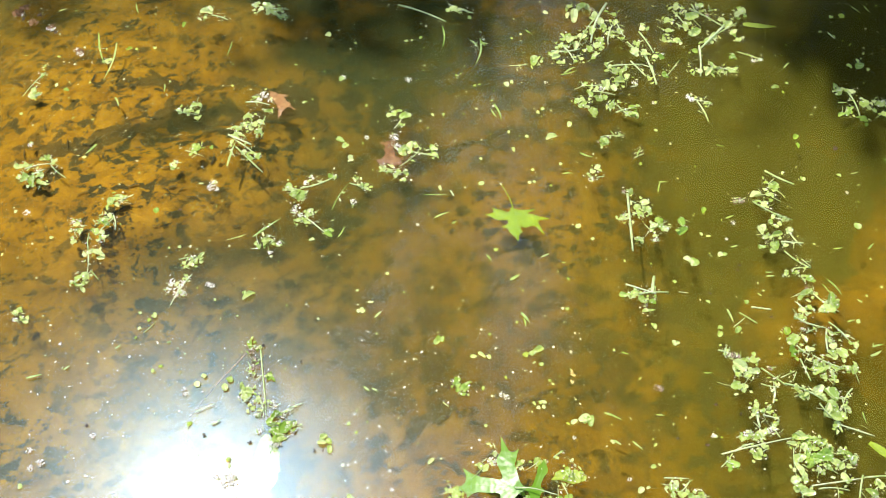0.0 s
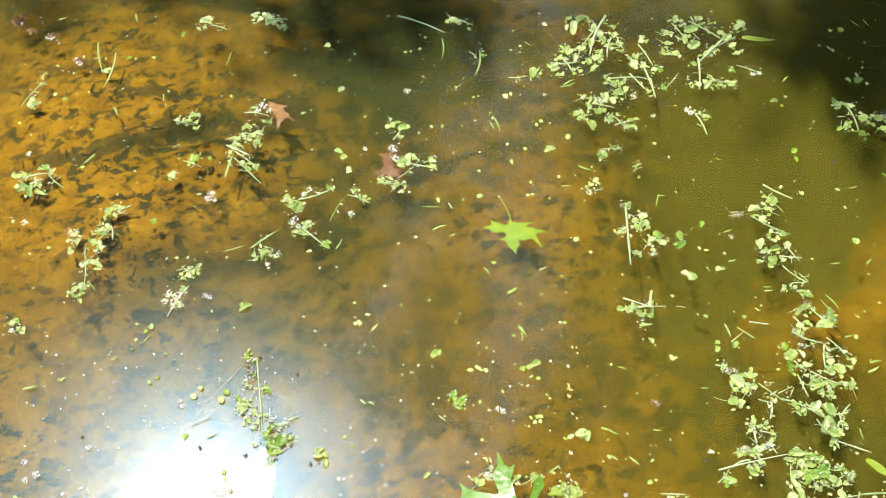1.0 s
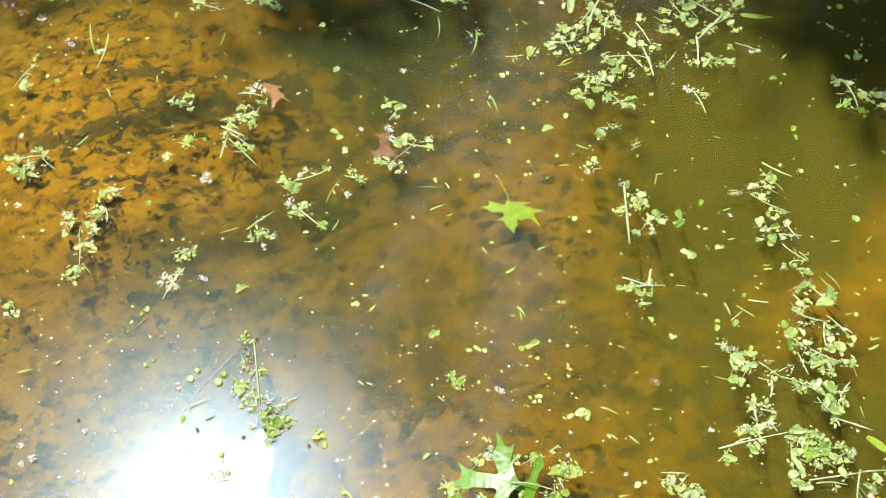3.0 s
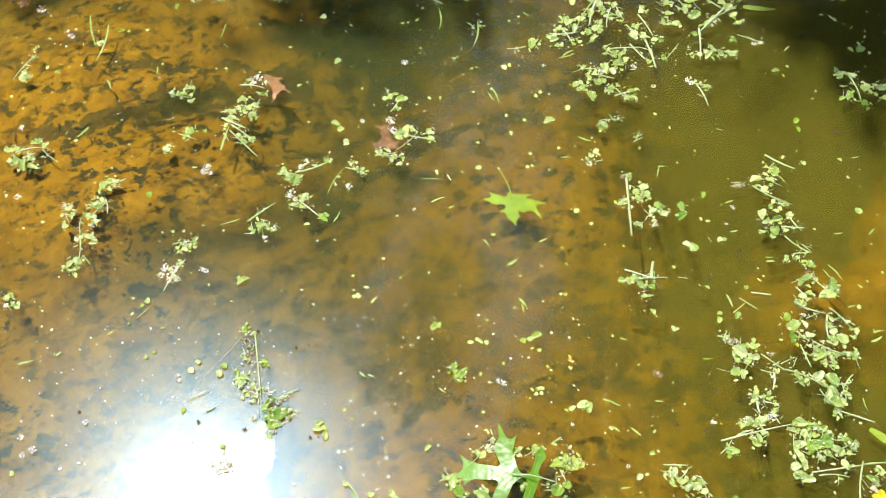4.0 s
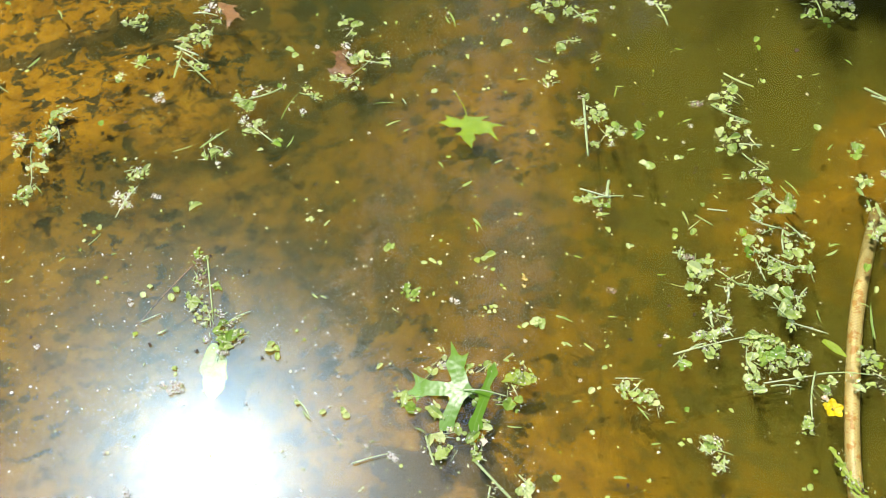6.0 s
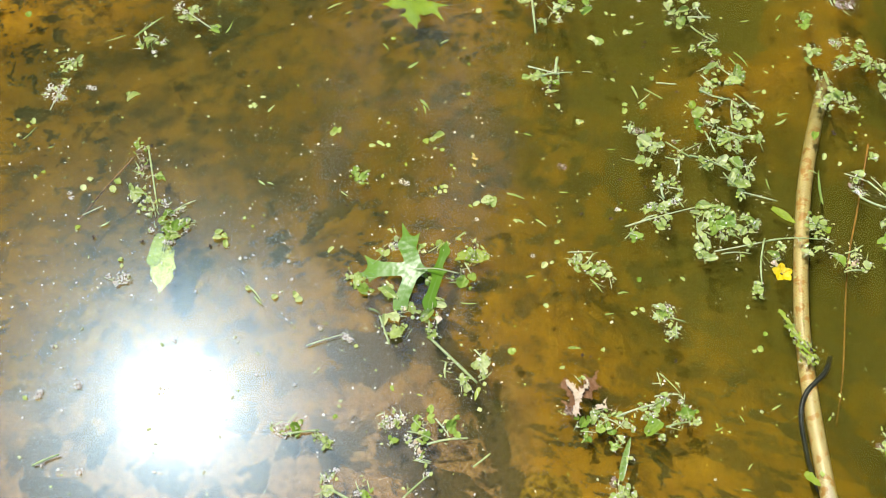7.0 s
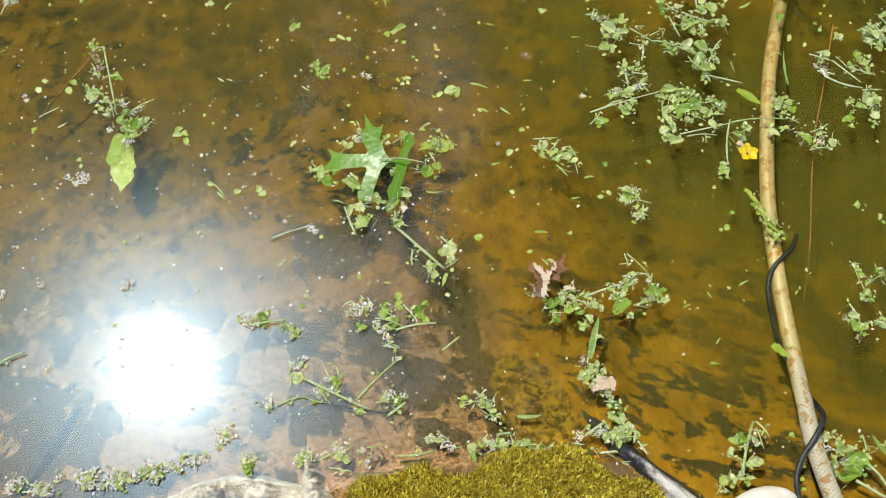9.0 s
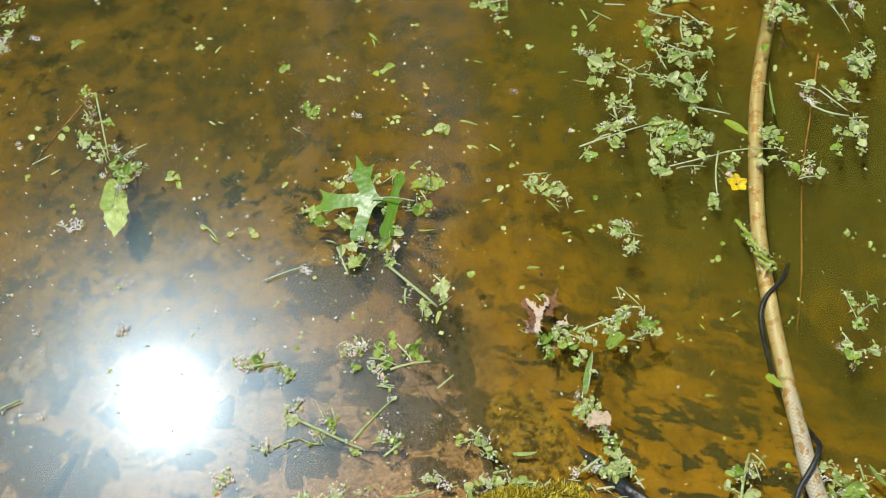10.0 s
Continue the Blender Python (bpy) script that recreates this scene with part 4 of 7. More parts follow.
def brown_leaf(x, y, z, label, limbs, scraps=()):
    """A dead lobed oak leaf, sodden and lying at the surface, with paler torn pieces on it."""
    ob = tagged(new("dead_oak_leaf"), label, "leaf")
    ob.location = (x, y, z)
    part("blade", webbed_blade("blade", limbs, M_BROWN, web=0.006, arch=1.5, seed=31, ragged=0.0022), ob)
    for k, torn in enumerate(scraps):
        part("torn_scrap", webbed_blade("torn_scrap", torn, M_CREAM, web=0.005, arch=2.0, seed=41 + k, ragged=0.0030), ob, pose(0, 0, 0.006), "cream faded torn scrap")


brown_leaf(-0.107, 1.121, -0.003, "reddish brown dead oak leaf sunk beside floating clover",
           [(0.0010, 0.0190, 0.0020, -0.0130, 0.0095, 0.0084), (0.0010, 0.0190, -0.0180, 0.0270, 0.0074, 0.0005), (0.0010, 0.0190, 0.0110, 0.0350, 0.0074, 0.0011), (0.0020, -0.0040, -0.0200, -0.0240, 0.0084, 0.0005), (0.0020, -0.0130, 0.0250, -0.0270, 0.0095, 0.0021), (0.0040, -0.0160, 0.0130, -0.0370, 0.0084, 0.0005), (-0.0100, -0.0240, -0.0250, -0.0140, 0.0050, 0.0004), (0.0020, -0.0160, 0.0330, -0.0110, 0.0063, 0.0004)])
brown_leaf(-0.317, 1.245, -0.003, "dark brown dead oak leaf under a clump of weed",
           [(-0.0160, 0.0210, 0.0030, -0.0090, 0.0077, 0.0077), (0.0020, 0.0060, 0.0280, -0.0170, 0.0074, 0.0004), (-0.0040, 0.0180, 0.0110, 0.0210, 0.0066, 0.0004), (0.0030, -0.0090, -0.0030, -0.0400, 0.0066, 0.0004), (0.0000, -0.0030, 0.0160, -0.0090, 0.0077, 0.0006), (-0.0160, 0.0210, -0.0250, 0.0330, 0.0066, 0.0011)])
brown_leaf(0.305, 0.285, 0.003, "brown dead oak leaf with cream faded patches, beside clover",
           [(-0.0160, 0.0130, -0.0060, -0.0010, 0.0056, 0.0064), (-0.0160, 0.0130, -0.0260, 0.0120, 0.0040, 0.0003), (-0.0140, 0.0130, -0.0160, 0.0260, 0.0038, 0.0004), (-0.0060, -0.0010, 0.0060, 0.0030, 0.0068, 0.0060), (0.0060, 0.0030, 0.0200, 0.0140, 0.0060, 0.0045), (0.0200, 0.0140, 0.0320, 0.0340, 0.0048, 0.0004), (0.0180, 0.0100, 0.0330, 0.0090, 0.0045, 0.0003), (0.0140, 0.0190, 0.0110, 0.0290, 0.0045, 0.0003), (-0.0060, -0.0010, -0.0130, -0.0200, 0.0060, 0.0045), (-0.0130, -0.0200, -0.0240, -0.0080, 0.0048, 0.0003), (-0.0130, -0.0200, -0.0100, -0.0330, 0.0048, 0.0003), (0.0120, 0.0000, 0.0190, -0.0090, 0.0053, 0.0008)],
           ([(-0.0120, 0.0130, -0.0030, -0.0030, 0.0033, 0.0033), (0.0110, 0.0090, -0.0020, -0.0030, 0.0026, 0.0031), (-0.0020, -0.0030, -0.0070, -0.0260, 0.0038, 0.0033), (-0.0120, 0.0130, -0.0140, 0.0180, 0.0027, 0.0005), (0.0110, 0.0090, 0.0130, 0.0160, 0.0020, 0.0003), (-0.0070, -0.0260, -0.0150, -0.0300, 0.0026, 0.0005)],
            [(0.0220, -0.0200, 0.0320, -0.0220, 0.0026, 0.0026), (0.0320, -0.0220, 0.0450, -0.0280, 0.0020, 0.0003), (0.0330, -0.0190, 0.0320, -0.0130, 0.0015, 0.0002)]))
cream = tagged(new("faded_leaf_scrap", webbed_blade("faded_leaf_scrap", [(-0.0130, -0.0060, -0.0010, 0.0000, 0.0030, 0.0052), (-0.0010, 0.0000, 0.0120, 0.0030, 0.0053, 0.0060), (0.0110, -0.0010, 0.0130, -0.0070, 0.0049, 0.0014), (0.0110, 0.0070, 0.0130, 0.0100, 0.0042, 0.0014)], M_CREAM, web=0.004, arch=1.5, seed=47, ragged=0.0025)), "cream faded scrap of leaf lying on clover", "leaf")
cream.location = (0.353, 0.127, 0.010)
floating_oak_leaf()
sunken_oak_leaf()


# reed stem and sunken twig
def rod(name, label, category, pts, r0, r1, material):
    c = glide(pts, 30)
    vs, fs = tube(c, [(r0 + (r1 - r0) * i / 29) * (1 + 0.12 * noise.noise((i * 0.7, r0 * 900, 0))) for i in range(30)], 7)
    return tagged(new(name, mesh_of(name, vs, fs, material)), label, category)


rod("reed_stem", "thin orange-brown reed stem leaning under the water", "reed", [(0.812, 0.660, -0.010), (0.770, 0.552, -0.026), (0.742, 0.484, -0.034), (0.721, 0.420, -0.038), (0.688, 0.302, -0.045), (0.668, 0.23, -0.075)], 0.0015, 0.0011, M_REED)
rod("twig", "slender brown twig sunk in the shallows", "twig", [(-0.328, 0.718, -0.035), (-0.370, 0.658, -0.030), (-0.405, 0.606, -0.034)], 0.0018, 0.0011, M_TWIG)


# buttercup
def buttercup(x, y):
    ob = tagged(new("buttercup"), "bright yellow buttercup flower floating beside the hose", "flower")
    ob.location = (x, y, 0.006)
    me = leaf_shape("petal", 77, M_YELLOW, 1.1, 0.0, 0.0, 0.45)
    for k in range(5):
        a = radians(72 * k + 12)
        part("petal", me, ob, Matrix.Translation((0.0088 * math.cos(a), 0.0088 * math.sin(a), 0.002 + 0.0008 * k)) @ Euler((0, radians(-22), a)).to_matrix().to_4x4() @ Matrix.Diagonal((0.0070, 0.0060, 0.0068, 1)))
    part("stamens", crumple("stamens", 78, M_OCHRE, 14, 0.0012, 0.003, 0.004), ob, pose(0, 0, 0.004))


buttercup(0.619, 0.442)

# ---------------------------------------------------------------- trees round the pond (seen in the water's reflection)
def tree(x, y, height, spread, seed, leaves, low=0.3):
    r = random.Random(seed)
    ob = tagged(new("tree"), "tall leafy broad-leaved tree on the far bank", "tree", "trees round the pond")
    ob.location = (x, y, ground_z(x, y) - 0.05)
    n = 12
    trunk = glide([(0, 0, 0), (r.uniform(-.2, .2), r.uniform(-.2, .2), height * 0.3), (r.uniform(-.5, .5), r.uniform(-.4, .4), height * 0.65), (r.uniform(-.7, .7), r.uniform(-.5, .5), height * 0.95)], n)
    vs, fs = tube(trunk, [height * 0.020 * (1.15 - q / (n - 1)) + 0.02 for q in range(n)], 10)
    tips = []
    for k in range(26):
        q = r.uniform(low, 0.98)
        p = trunk[min(int(q * (n - 1)), n - 2)]
        a = k * 2.4 + r.uniform(-.4, .4)
        ln = spread * (1.15 - 0.7 * q) * r.uniform(0.6, 1.1)
        e = p + Vector((math.cos(a) * ln, math.sin(a) * ln, ln * r.uniform(0.1, 0.7)))
        m = (p + e) / 2 + Vector((0, 0, -0.08 * ln))
        v2, f2 = tube(glide([p, m, e], 7), [0.055 * (1.1 - i / 6) * height / 10 + 0.006 for i in range(7)], 6)
        fs += [tuple(i + len(vs) for i in f) for f in f2]
        vs += v2
        tips += [(p.lerp(e, t), ln * 0.30) for t in (0.45, 0.7, 0.9, 1.0)]
        for t in (0.5, 0.75):
            b = p.lerp(e, t)
            e2 = b + Vector((r.uniform(-1, 1), r.uniform(-1, 1), r.uniform(0, 0.8))) * ln * 0.35
            v2, f2 = tube([b, (b + e2) / 2 + Vector((0, 0, 0.03)), e2], [0.02, 0.014, 0.006], 5)
            fs += [tuple(i + len(vs) for i in f) for f in f2]
            vs += v2
            tips.append((e2, ln * 0.25))
    part("trunk", mesh_of("trunk", vs, fs, M_BARK), ob)
    vs, fs = [], []
    for _ in range(leaves):
        c, s = r.choice(tips)
        p = c + Vector((r.gauss(0, s), r.gauss(0, s), r.gauss(0, s * 0.7)))
        m = Euler((r.uniform(-0.8, 0.8), r.uniform(-0.8, 0.8), r.uniform(0, 6.28))).to_matrix()
        z = r.uniform(0.06, 0.13)
        k = len(vs)
        vs += [p + m @ Vector(q) for q in ((-z, 0, 0), (0, -0.5 * z, 0.1 * z), (z, 0, -0.1 * z), (0, 0.5 * z, 0.1 * z))]
        fs += [(k, k + 1, k + 2, k + 3)]
    tagged(part("crown", mesh_of("crown", vs, fs, M_TREE_LEAF, False), ob), "crown of many small green leaves", kind="stuff")


tree(4.5, 7.2, 13.0, 3.6, 3, 52000, 0.15)
tree(6.6, 5.0, 12.0, 3.2, 4, 26000, 0.15)
tree(-2.2, 8.0, 12.0, 3.1, 6, 56000, 0.08)
tree(-5.7, 7.7, 13.0, 3.8, 8, 64000, 0.08)
# unseen tree to the right, added to keep bright sky out of the reflection
tree(5.6, 1.0, 11.0, 4.2, 9, 36000, 0.3)


def shading_tree():
    """An unseen leaning tree, added so that its boughs reach over the pond and shade parts of it."""
    r = random.Random(40)
    ob = tagged(new("tree"), "unseen leaning tree added to shade parts of the pond", "tree", "trees round the pond")
    base = Vector((-4.9, 3.6, 0.2))
    ob.location = base
    top = [Vector((0.8, 0.1, 3.2)), Vector((1.6, 0.1, 5.0))]
    vs, fs = tube(glide([(0, 0, -0.2), top[0], top[1], (2.0, 0.2, 6.4)], 12), [0.17 - 0.011 * i for i in range(12)], 10)
    lv, lf = [], []
    for tip, size, count in (((4.44, -0.48, 4.9), 0.10, 95), ((4.58, -0.30, 4.9), 0.13, 140), ((4.66, -0.54, 4.9), 0.13, 130), ((4.86, -0.48, 4.9), 0.20, 150), ((4.84, -0.24, 4.9), 0.20, 150), ((3.44, -0.33, 4.9), 0.14, 90)):
        e = Vector(tip)
        p = top[1]
        path = glide([p, p.lerp(e, 0.5) + Vector((0, 0, 0.35)), e], 9)
        v2, f2 = tube(path, [0.020 - 0.0018 * i for i in range(9)], 6)
        fs += [tuple(i + len(vs) for i in f) for f in f2]
        vs += v2
        for _ in range(count):
            c = e + Vector((r.gauss(0, size), r.gauss(0, size), r.gauss(0, size * 0.4))) 
            m = Euler((r.uniform(-0.6, 0.6), r.uniform(-0.6, 0.6), r.uniform(0, 6.28))).to_matrix()
            z = r.uniform(0.04, 0.08)
            k = len(lv)
            lv += [c + m @ Vector(q) for q in ((-z, 0, 0), (0, -0.5 * z, 0.1 * z), (z, 0, -0.1 * z), (0, 0.5 * z, 0.1 * z))]
            lf += [(k, k + 1, k + 2, k + 3)]
    part("trunk", mesh_of("trunk", vs, fs, M_BARK), ob)
    tagged(part("crown", mesh_of("crown", lv, lf, M_TREE_LEAF, False), ob), "sparse crown of green leaves", kind="stuff")


shading_tree()


def canopy():
    """An unseen broad tree, added to block reflected sky; high boughs arch over the far half of the pond, leaving
    ragged gaps of sky.
    """
    r = random.Random(61)
    ob = tagged(new("tree"), "unseen broad tree added to darken the pond's reflection", "tree", "trees round the pond")
    ob.location = (5.2, 6.4, 0.2)
    base = Vector(ob.location)
    trunk = glide([(0, 0, -0.2), (-0.2, -0.1, 3.0), (-0.9, -0.4, 6.0), (-1.8, -0.9, 9.0)], 12)
    vs, fs = tube(trunk, [0.30 - 0.018 * i for i in range(12)], 10)
    lv, lf = [], []
    for i in range(9):
        for j in range(8):
            tip = Vector((0.1 + 0.55 * i + r.uniform(-.2, .2), 1.9 + 0.62 * j + r.uniform(-.2, .2), 7.4 + r.uniform(-0.6, 1.2)))
            if -0.05 < tip.x / tip.y < 0.24 and r.random() < 0.93:
                continue
            e = tip - base
            p = trunk[r.randrange(5, 11)]
            v2, f2 = tube(glide([p, p.lerp(e, 0.5) + Vector((0, 0, 0.5)), e], 7), [0.045 - 0.0065 * k for k in range(7)], 5)
            fs += [tuple(k + len(vs) for k in f) for f in f2]
            vs += v2
            for _ in range(260):
                c = e + Vector((r.gauss(0, 0.23), r.gauss(0, 0.23), r.gauss(0, 0.2)))
                m = Euler((r.uniform(-0.6, 0.6), r.uniform(-0.6, 0.6), r.uniform(0, 6.28))).to_matrix()
                z = r.uniform(0.05, 0.10)
                k = len(lv)
                lv += [c + m @ Vector(q) for q in ((-z, 0, 0), (0, -0.5 * z, 0.1 * z), (z, 0, -0.1 * z), (0, 0.5 * z, 0.1 * z))]
                lf += [(k, k + 1, k + 2, k + 3)]
    part("trunk", mesh_of("trunk", vs, fs, M_BARK), ob)
    tagged(part("crown", mesh_of("crown", lv, lf, M_TREE_LEAF, False), ob), "wide crown of green leaves with ragged gaps", kind="stuff")


canopy()

# ---------------------------------------------------------------- rotting leaves on the bed
def litter(label, count, x0, x1, y0, y1, heading, centre, seed):
    """Dark scraps of rotting leaf and stalk lying on the bed, thickest round a centre."""
    r = random.Random(seed)
    vs, fs = [], []
    n = 0
    while n < count:
        x, y = r.uniform(x0, x1), r.uniform(y0, y1)
        dens = noise.noise((x * 2.3, y * 2.3, 21.0)) * 0.8 + 0.9 * bump2(x, y, *centre, 0.42, 0.40, 20) - 0.35
        if r.random() > 0.35 + dens:
            continue
        n += 1
        a, ln, w = r.gauss(heading, 0.8), r.uniform(0.008, 0.030), r.uniform(0.0003, 0.0018)
        curl = r.uniform(-0.35, 0.35)
        k = len(vs)
        m = 6
        for i in range(m):
            q = i / (m - 1) - 0.5
            aa = a + curl * q * 2
            px, py = x + q * ln * math.cos(aa), y + q * ln * math.sin(aa)
            hw = w * (1 - (2 * q) ** 2) * r.uniform(0.6, 1.2) + 0.0005
            gz = ground_z(px, py) + 0.003 + 0.003 * r.random()
            vs += [(px - hw * math.sin(aa), py + hw * math.cos(aa), gz), (px + hw * math.sin(aa), py - hw * math.cos(aa), gz + 0.001)]
        fs += [(k + 2 * i, k + 2 * i + 1, k + 2 * i + 3, k + 2 * i + 2) for i in range(m - 1)]
    tagged(new("leaf_litter", mesh_of("leaf_litter", vs, fs, M_LITTER)), label, "leaf litter", kind="stuff")


litter("dark rotting leaves strewn over the orange shelf", 190, -1.1, -0.15, 0.95, 1.75, 0.4, (-0.62, 1.3), 12)
rod("root", "thin curved dark root on the sandy bed", "root", [(-0.058, 0.140, -0.026), (-0.018, 0.153, -0.028), (0.032, 0.137, -0.030), (0.083, 0.127, -0.034)], 0.0022, 0.0012, M_DARKBIT)


def specks(name, label, material, count, lo, hi, seed, x0=-1.15, x1=1.1, y0=-0.1, y1=1.75):
    """Fine chaff adrift on the surface."""
    r = random.Random(seed)
    vs, fs = [], []
    while len(fs) < count * 4:
        x, y = r.uniform(x0, x1), r.uniform(y0, y1)
        if y < shore(x) + 0.01 or material == M_DARKBIT and -0.45 < x < -0.05 and y < 0.45 or r.random() > 0.55 + 0.6 * noise.noise((x * 2.5, y * 2.5, seed)):
            continue
        s, h = lo + (hi - lo) * r.random() ** 3, r.uniform(0, 6.28)
        w = r.uniform(0.2, 0.9)
        m = Euler((r.uniform(-0.15, 0.15), r.uniform(-0.15, 0.15), h)).to_matrix()
        c = Vector((x, y, 0.0014))
        k = len(vs)
        vs += [c + m @ Vector(p) for p in ((-s, -s * w * r.uniform(0, 0.8), 0), (s * r.uniform(0.1, 0.9), -s * w, 0), (s, s * w * r.uniform(0, 0.8), 0), (-s * r.uniform(0.1, 0.9), s * w, 0), (0, 0, s * 0.35))]
        fs += [(k, k + 1, k + 4), (k + 1, k + 2, k + 4), (k + 2, k + 3, k + 4), (k + 3, k, k + 4)]
    tagged(new(name, mesh_of(name, vs, fs, material)), label, "chaff", kind="stuff")


specks("floating_chaff", "fine pale chaff and pollen adrift on the water", M_SPECK, 3200, 0.0005, 0.0032, 31)
# white crumbs added as sparkle round the sun's reflection
specks("floating_chaff", "tiny white specks adding sparkle to the water near the bank", M_PETAL, 800, 0.0005, 0.0028, 37, -0.65, 0.25, 0.02, 0.75)
specks("floating_chaff", "small green leaf crumbs adrift on the water", M_LEAF, 330, 0.0016, 0.0055, 33)
specks("floating_chaff", "dark crumbs adrift on the water", M_DARKBIT, 160, 0.001, 0.0045, 35)

# ---------------------------------------------------------------- floating weed clumps
clump(-0.744, 1.078, "pale green cut clover with short stems",
      "s", (-22, 2, 23, 15, 3.4, 24, 11, 56, -16, 3.4, -5, -11, 16, 2, 3.4),
      "l", (-28, 13, 9.6, -18, -15, 8.9, -1, -24, 9.5, 17, -31, 7.5, 8, -9, 6.8, 13, 30, 9.0, 26, 19, 6.2, -14, 11, 5.5))
clump(-0.609, 0.935, "straggling clover stems with small pale leaves",
      "s", (-4, -32, -10, 3, 3.3, 7, 11, 25, 35, 3.3, 24, 43, 33, 11, 3.3, 28, 72, 52, 86, 3.4),
      "l", (-37, 19, 9.2, -34, -13, 7.2, -28, 7, 6.5, 1, 7, 7.9, 14, -5, 7.8, 15, 72, 9.4, 27, 80, 8.1, 34, 76, 5.4, 9, 33, 7.9, 17, 43, 6.6, 3, 31, 5.9),
      "l", (14, -38, 8.4, -3, -36, 6.5, 1, -84, 7.6, -10, -91, 8.9, -19, -96, 5.1, 0, -102, 6.9),
      "s", (-5, -32, 3, -78, 2.6),
      "p", (-44, 27, 5.3, -33, 29, 4.6, 12, -11, 5.2))
clump(-0.489, 1.488, "pair of clover leaves on a short stalk",
      "s", (7, -4, 42, -17, 3.9),
      "l", (-4, 3, 9.3, -5, -15, 9.3, 1, 14, 6.2))
clump(-0.364, 1.498, "pale clover leaves along a thin stem",
      "l", (-19, 0, 10.9, -4, 8, 9.4, 9, -5, 10.1, 20, 3, 9.3, 29, -15, 9.3, 38, -22, 6.2, -32, 15, 6.2),
      "s", (-40, 17, 39, 3, 3.1))
clump(-0.677, 1.395, "two long green grass blades crossing",
      "g", (-24, 33, 6, -56, 3.8, 17, 7, 11, -96, 3.7),
      "l", (6, -41, 6.0))
clump(-0.790, 1.298, "thin stem with a few small leaves",
      "s", (5, 26, -24, -38, 2.9),
      "l", (-1, 42, 5.9, 1, 21, 5.9, -5, -23, 8.7, -5, -36, 7.3, 4, -31, 5.1))
clump(-0.492, 1.223, "small sprig of clover leaves",
      "l", (-15, -1, 5.0, 12, 11, 8.6, 18, -8, 9.3, 6, 1, 7.2, 0, -3, 6.4),
      "s", (-22, 0, 22, -8, 2.9))
clump(-0.469, 1.125, "green clover leaf with a stalk",
      "f", (7, 7, 9.8, 5, -4, 6.9),
      "s", (-12, -2, 24, -16, 2.1))
clump(-0.368, 1.184, "mixed cut weeds beside a dark maroon dead leaf",
      "p", (18, 78, 8.7, 9, 64, 7.2, 30, 64, 6.5),
      "s", (-16, 59, 31, 51, 3.6, -44, -7, 1, 4, 2.8, 27, 21, 11, -21, 2.8, -21, -53, 36, -115, 4.1, -38, -25, 7, -48, 4.9, -23, -35, 20, -71, 3.5),
      "g", (-32, -97, -22, -39, 4.2),
      "l", (1, 69, 6.5, 30, 35, 6.4, -7, 21, 7.1, 5, 2, 9.9, 17, -16, 8.5, 2, -7, 8.5, 18, 7, 7.1, -10, 2, 6.4, -26, -7, 6.4, -24, -27, 7.7, -29, -39, 7.0, 13, -69, 8.3, -5, -66, 6.9, 20, -75, 5.5))
clump(-0.470, 1.077, "crumpled pale clover scraps",
      "l", (-26, 19, 6.2, -25, 10, 5.5),
      "p", (51, -29, 2.0))
clump(-0.419, 1.040, "little heap of faded pink blossom",
      "p", (0, 8, 8.1, -5, -3, 7.4, 7, -5, 5.4))
clump(-0.253, 1.003, "bent stem with pale leaves and faded blossom",
      "s", (-9, 32, 51, 57, 4.1, 6, -31, 41, -63, 3.3),
      "l", (-30, 36, 10.1, -15, 23, 8.8, -33, 32, 5.4, -4, 11, 6.7, -8, 19, 8.1, 9, -27, 7.9, 0, -35, 5.9, -7, -39, 5.9, 15, -22, 6.0, 7, -43, 5.3),
      "f", (43, 59, 6.8, 45, -63, 7.2),
      "p", (9, 55, 6.1, 0, 44, 6.1, -12, -10, 8.0, -15, -18, 6.0, -4, -26, 5.3))
clump(-0.312, 0.920, "clover leaves beside a broad grass blade",
      "g", (-23, 9, 23, 47, 3.9),
      "l", (4, -1, 7.8, -11, -7, 7.1, 14, -3, 5.8),
      "p", (24, -3, 5.2),
      "s", (-9, 5, 6, 13, 2.6))
clump(-0.167, 1.028, "thin stalk with small leaves and blossom scraps",
      "g", (-35, -44, -8, 19, 2.0),
      "s", (-8, 19, 23, 6, 2.7),
      "l", (5, 30, 5.4, 16, 15, 6.1, 23, 4, 5.4),
      "p", (1, -23, 6.7))
clump(-0.084, 1.122, "weeds tangled with a russet dead leaf",
      "l", (-15, 91, 9.3, 3, 83, 8.6, -3, 65, 5.7, 16, 8, 9.0, 2, -1, 8.3, 26, 12, 5.6, 57, 8, 6.3, 61, -10, 6.2, -18, -45, 7.5, -28, -41, 6.9, -4, -50, 7.5, 10, -54, 6.1, 7, -67, 4.8),
      "p", (-13, 31, 9.8, -7, 8, 8.3),
      "s", (9, 3, 68, -10, 3.5, -14, 54, 0, 82, 2.8, 33, -1, -1, -37, 2.1, -31, -49, 10, -54, 2.7))
clump(0.022, 1.498, "short stem with two clover leaves",
      "l", (-9, 1, 10.1, 2, -2, 7.0),
      "s", (6, 1, 33, -13, 3.1))
clump(0.062, 1.407, "thin green blades with a small leaf",
      "g", (5, 7, -5, -65, 3.8, -16, -2, 1, -25, 2.3),
      "f", (11, -6, 6.0))
clump(0.157, 1.346, "clover leaf trailing a thin stalk",
      "l", (13, 2, 10.4, 21, 9, 8.9),
      "s", (-34, -11, 3, -6, 2.2))
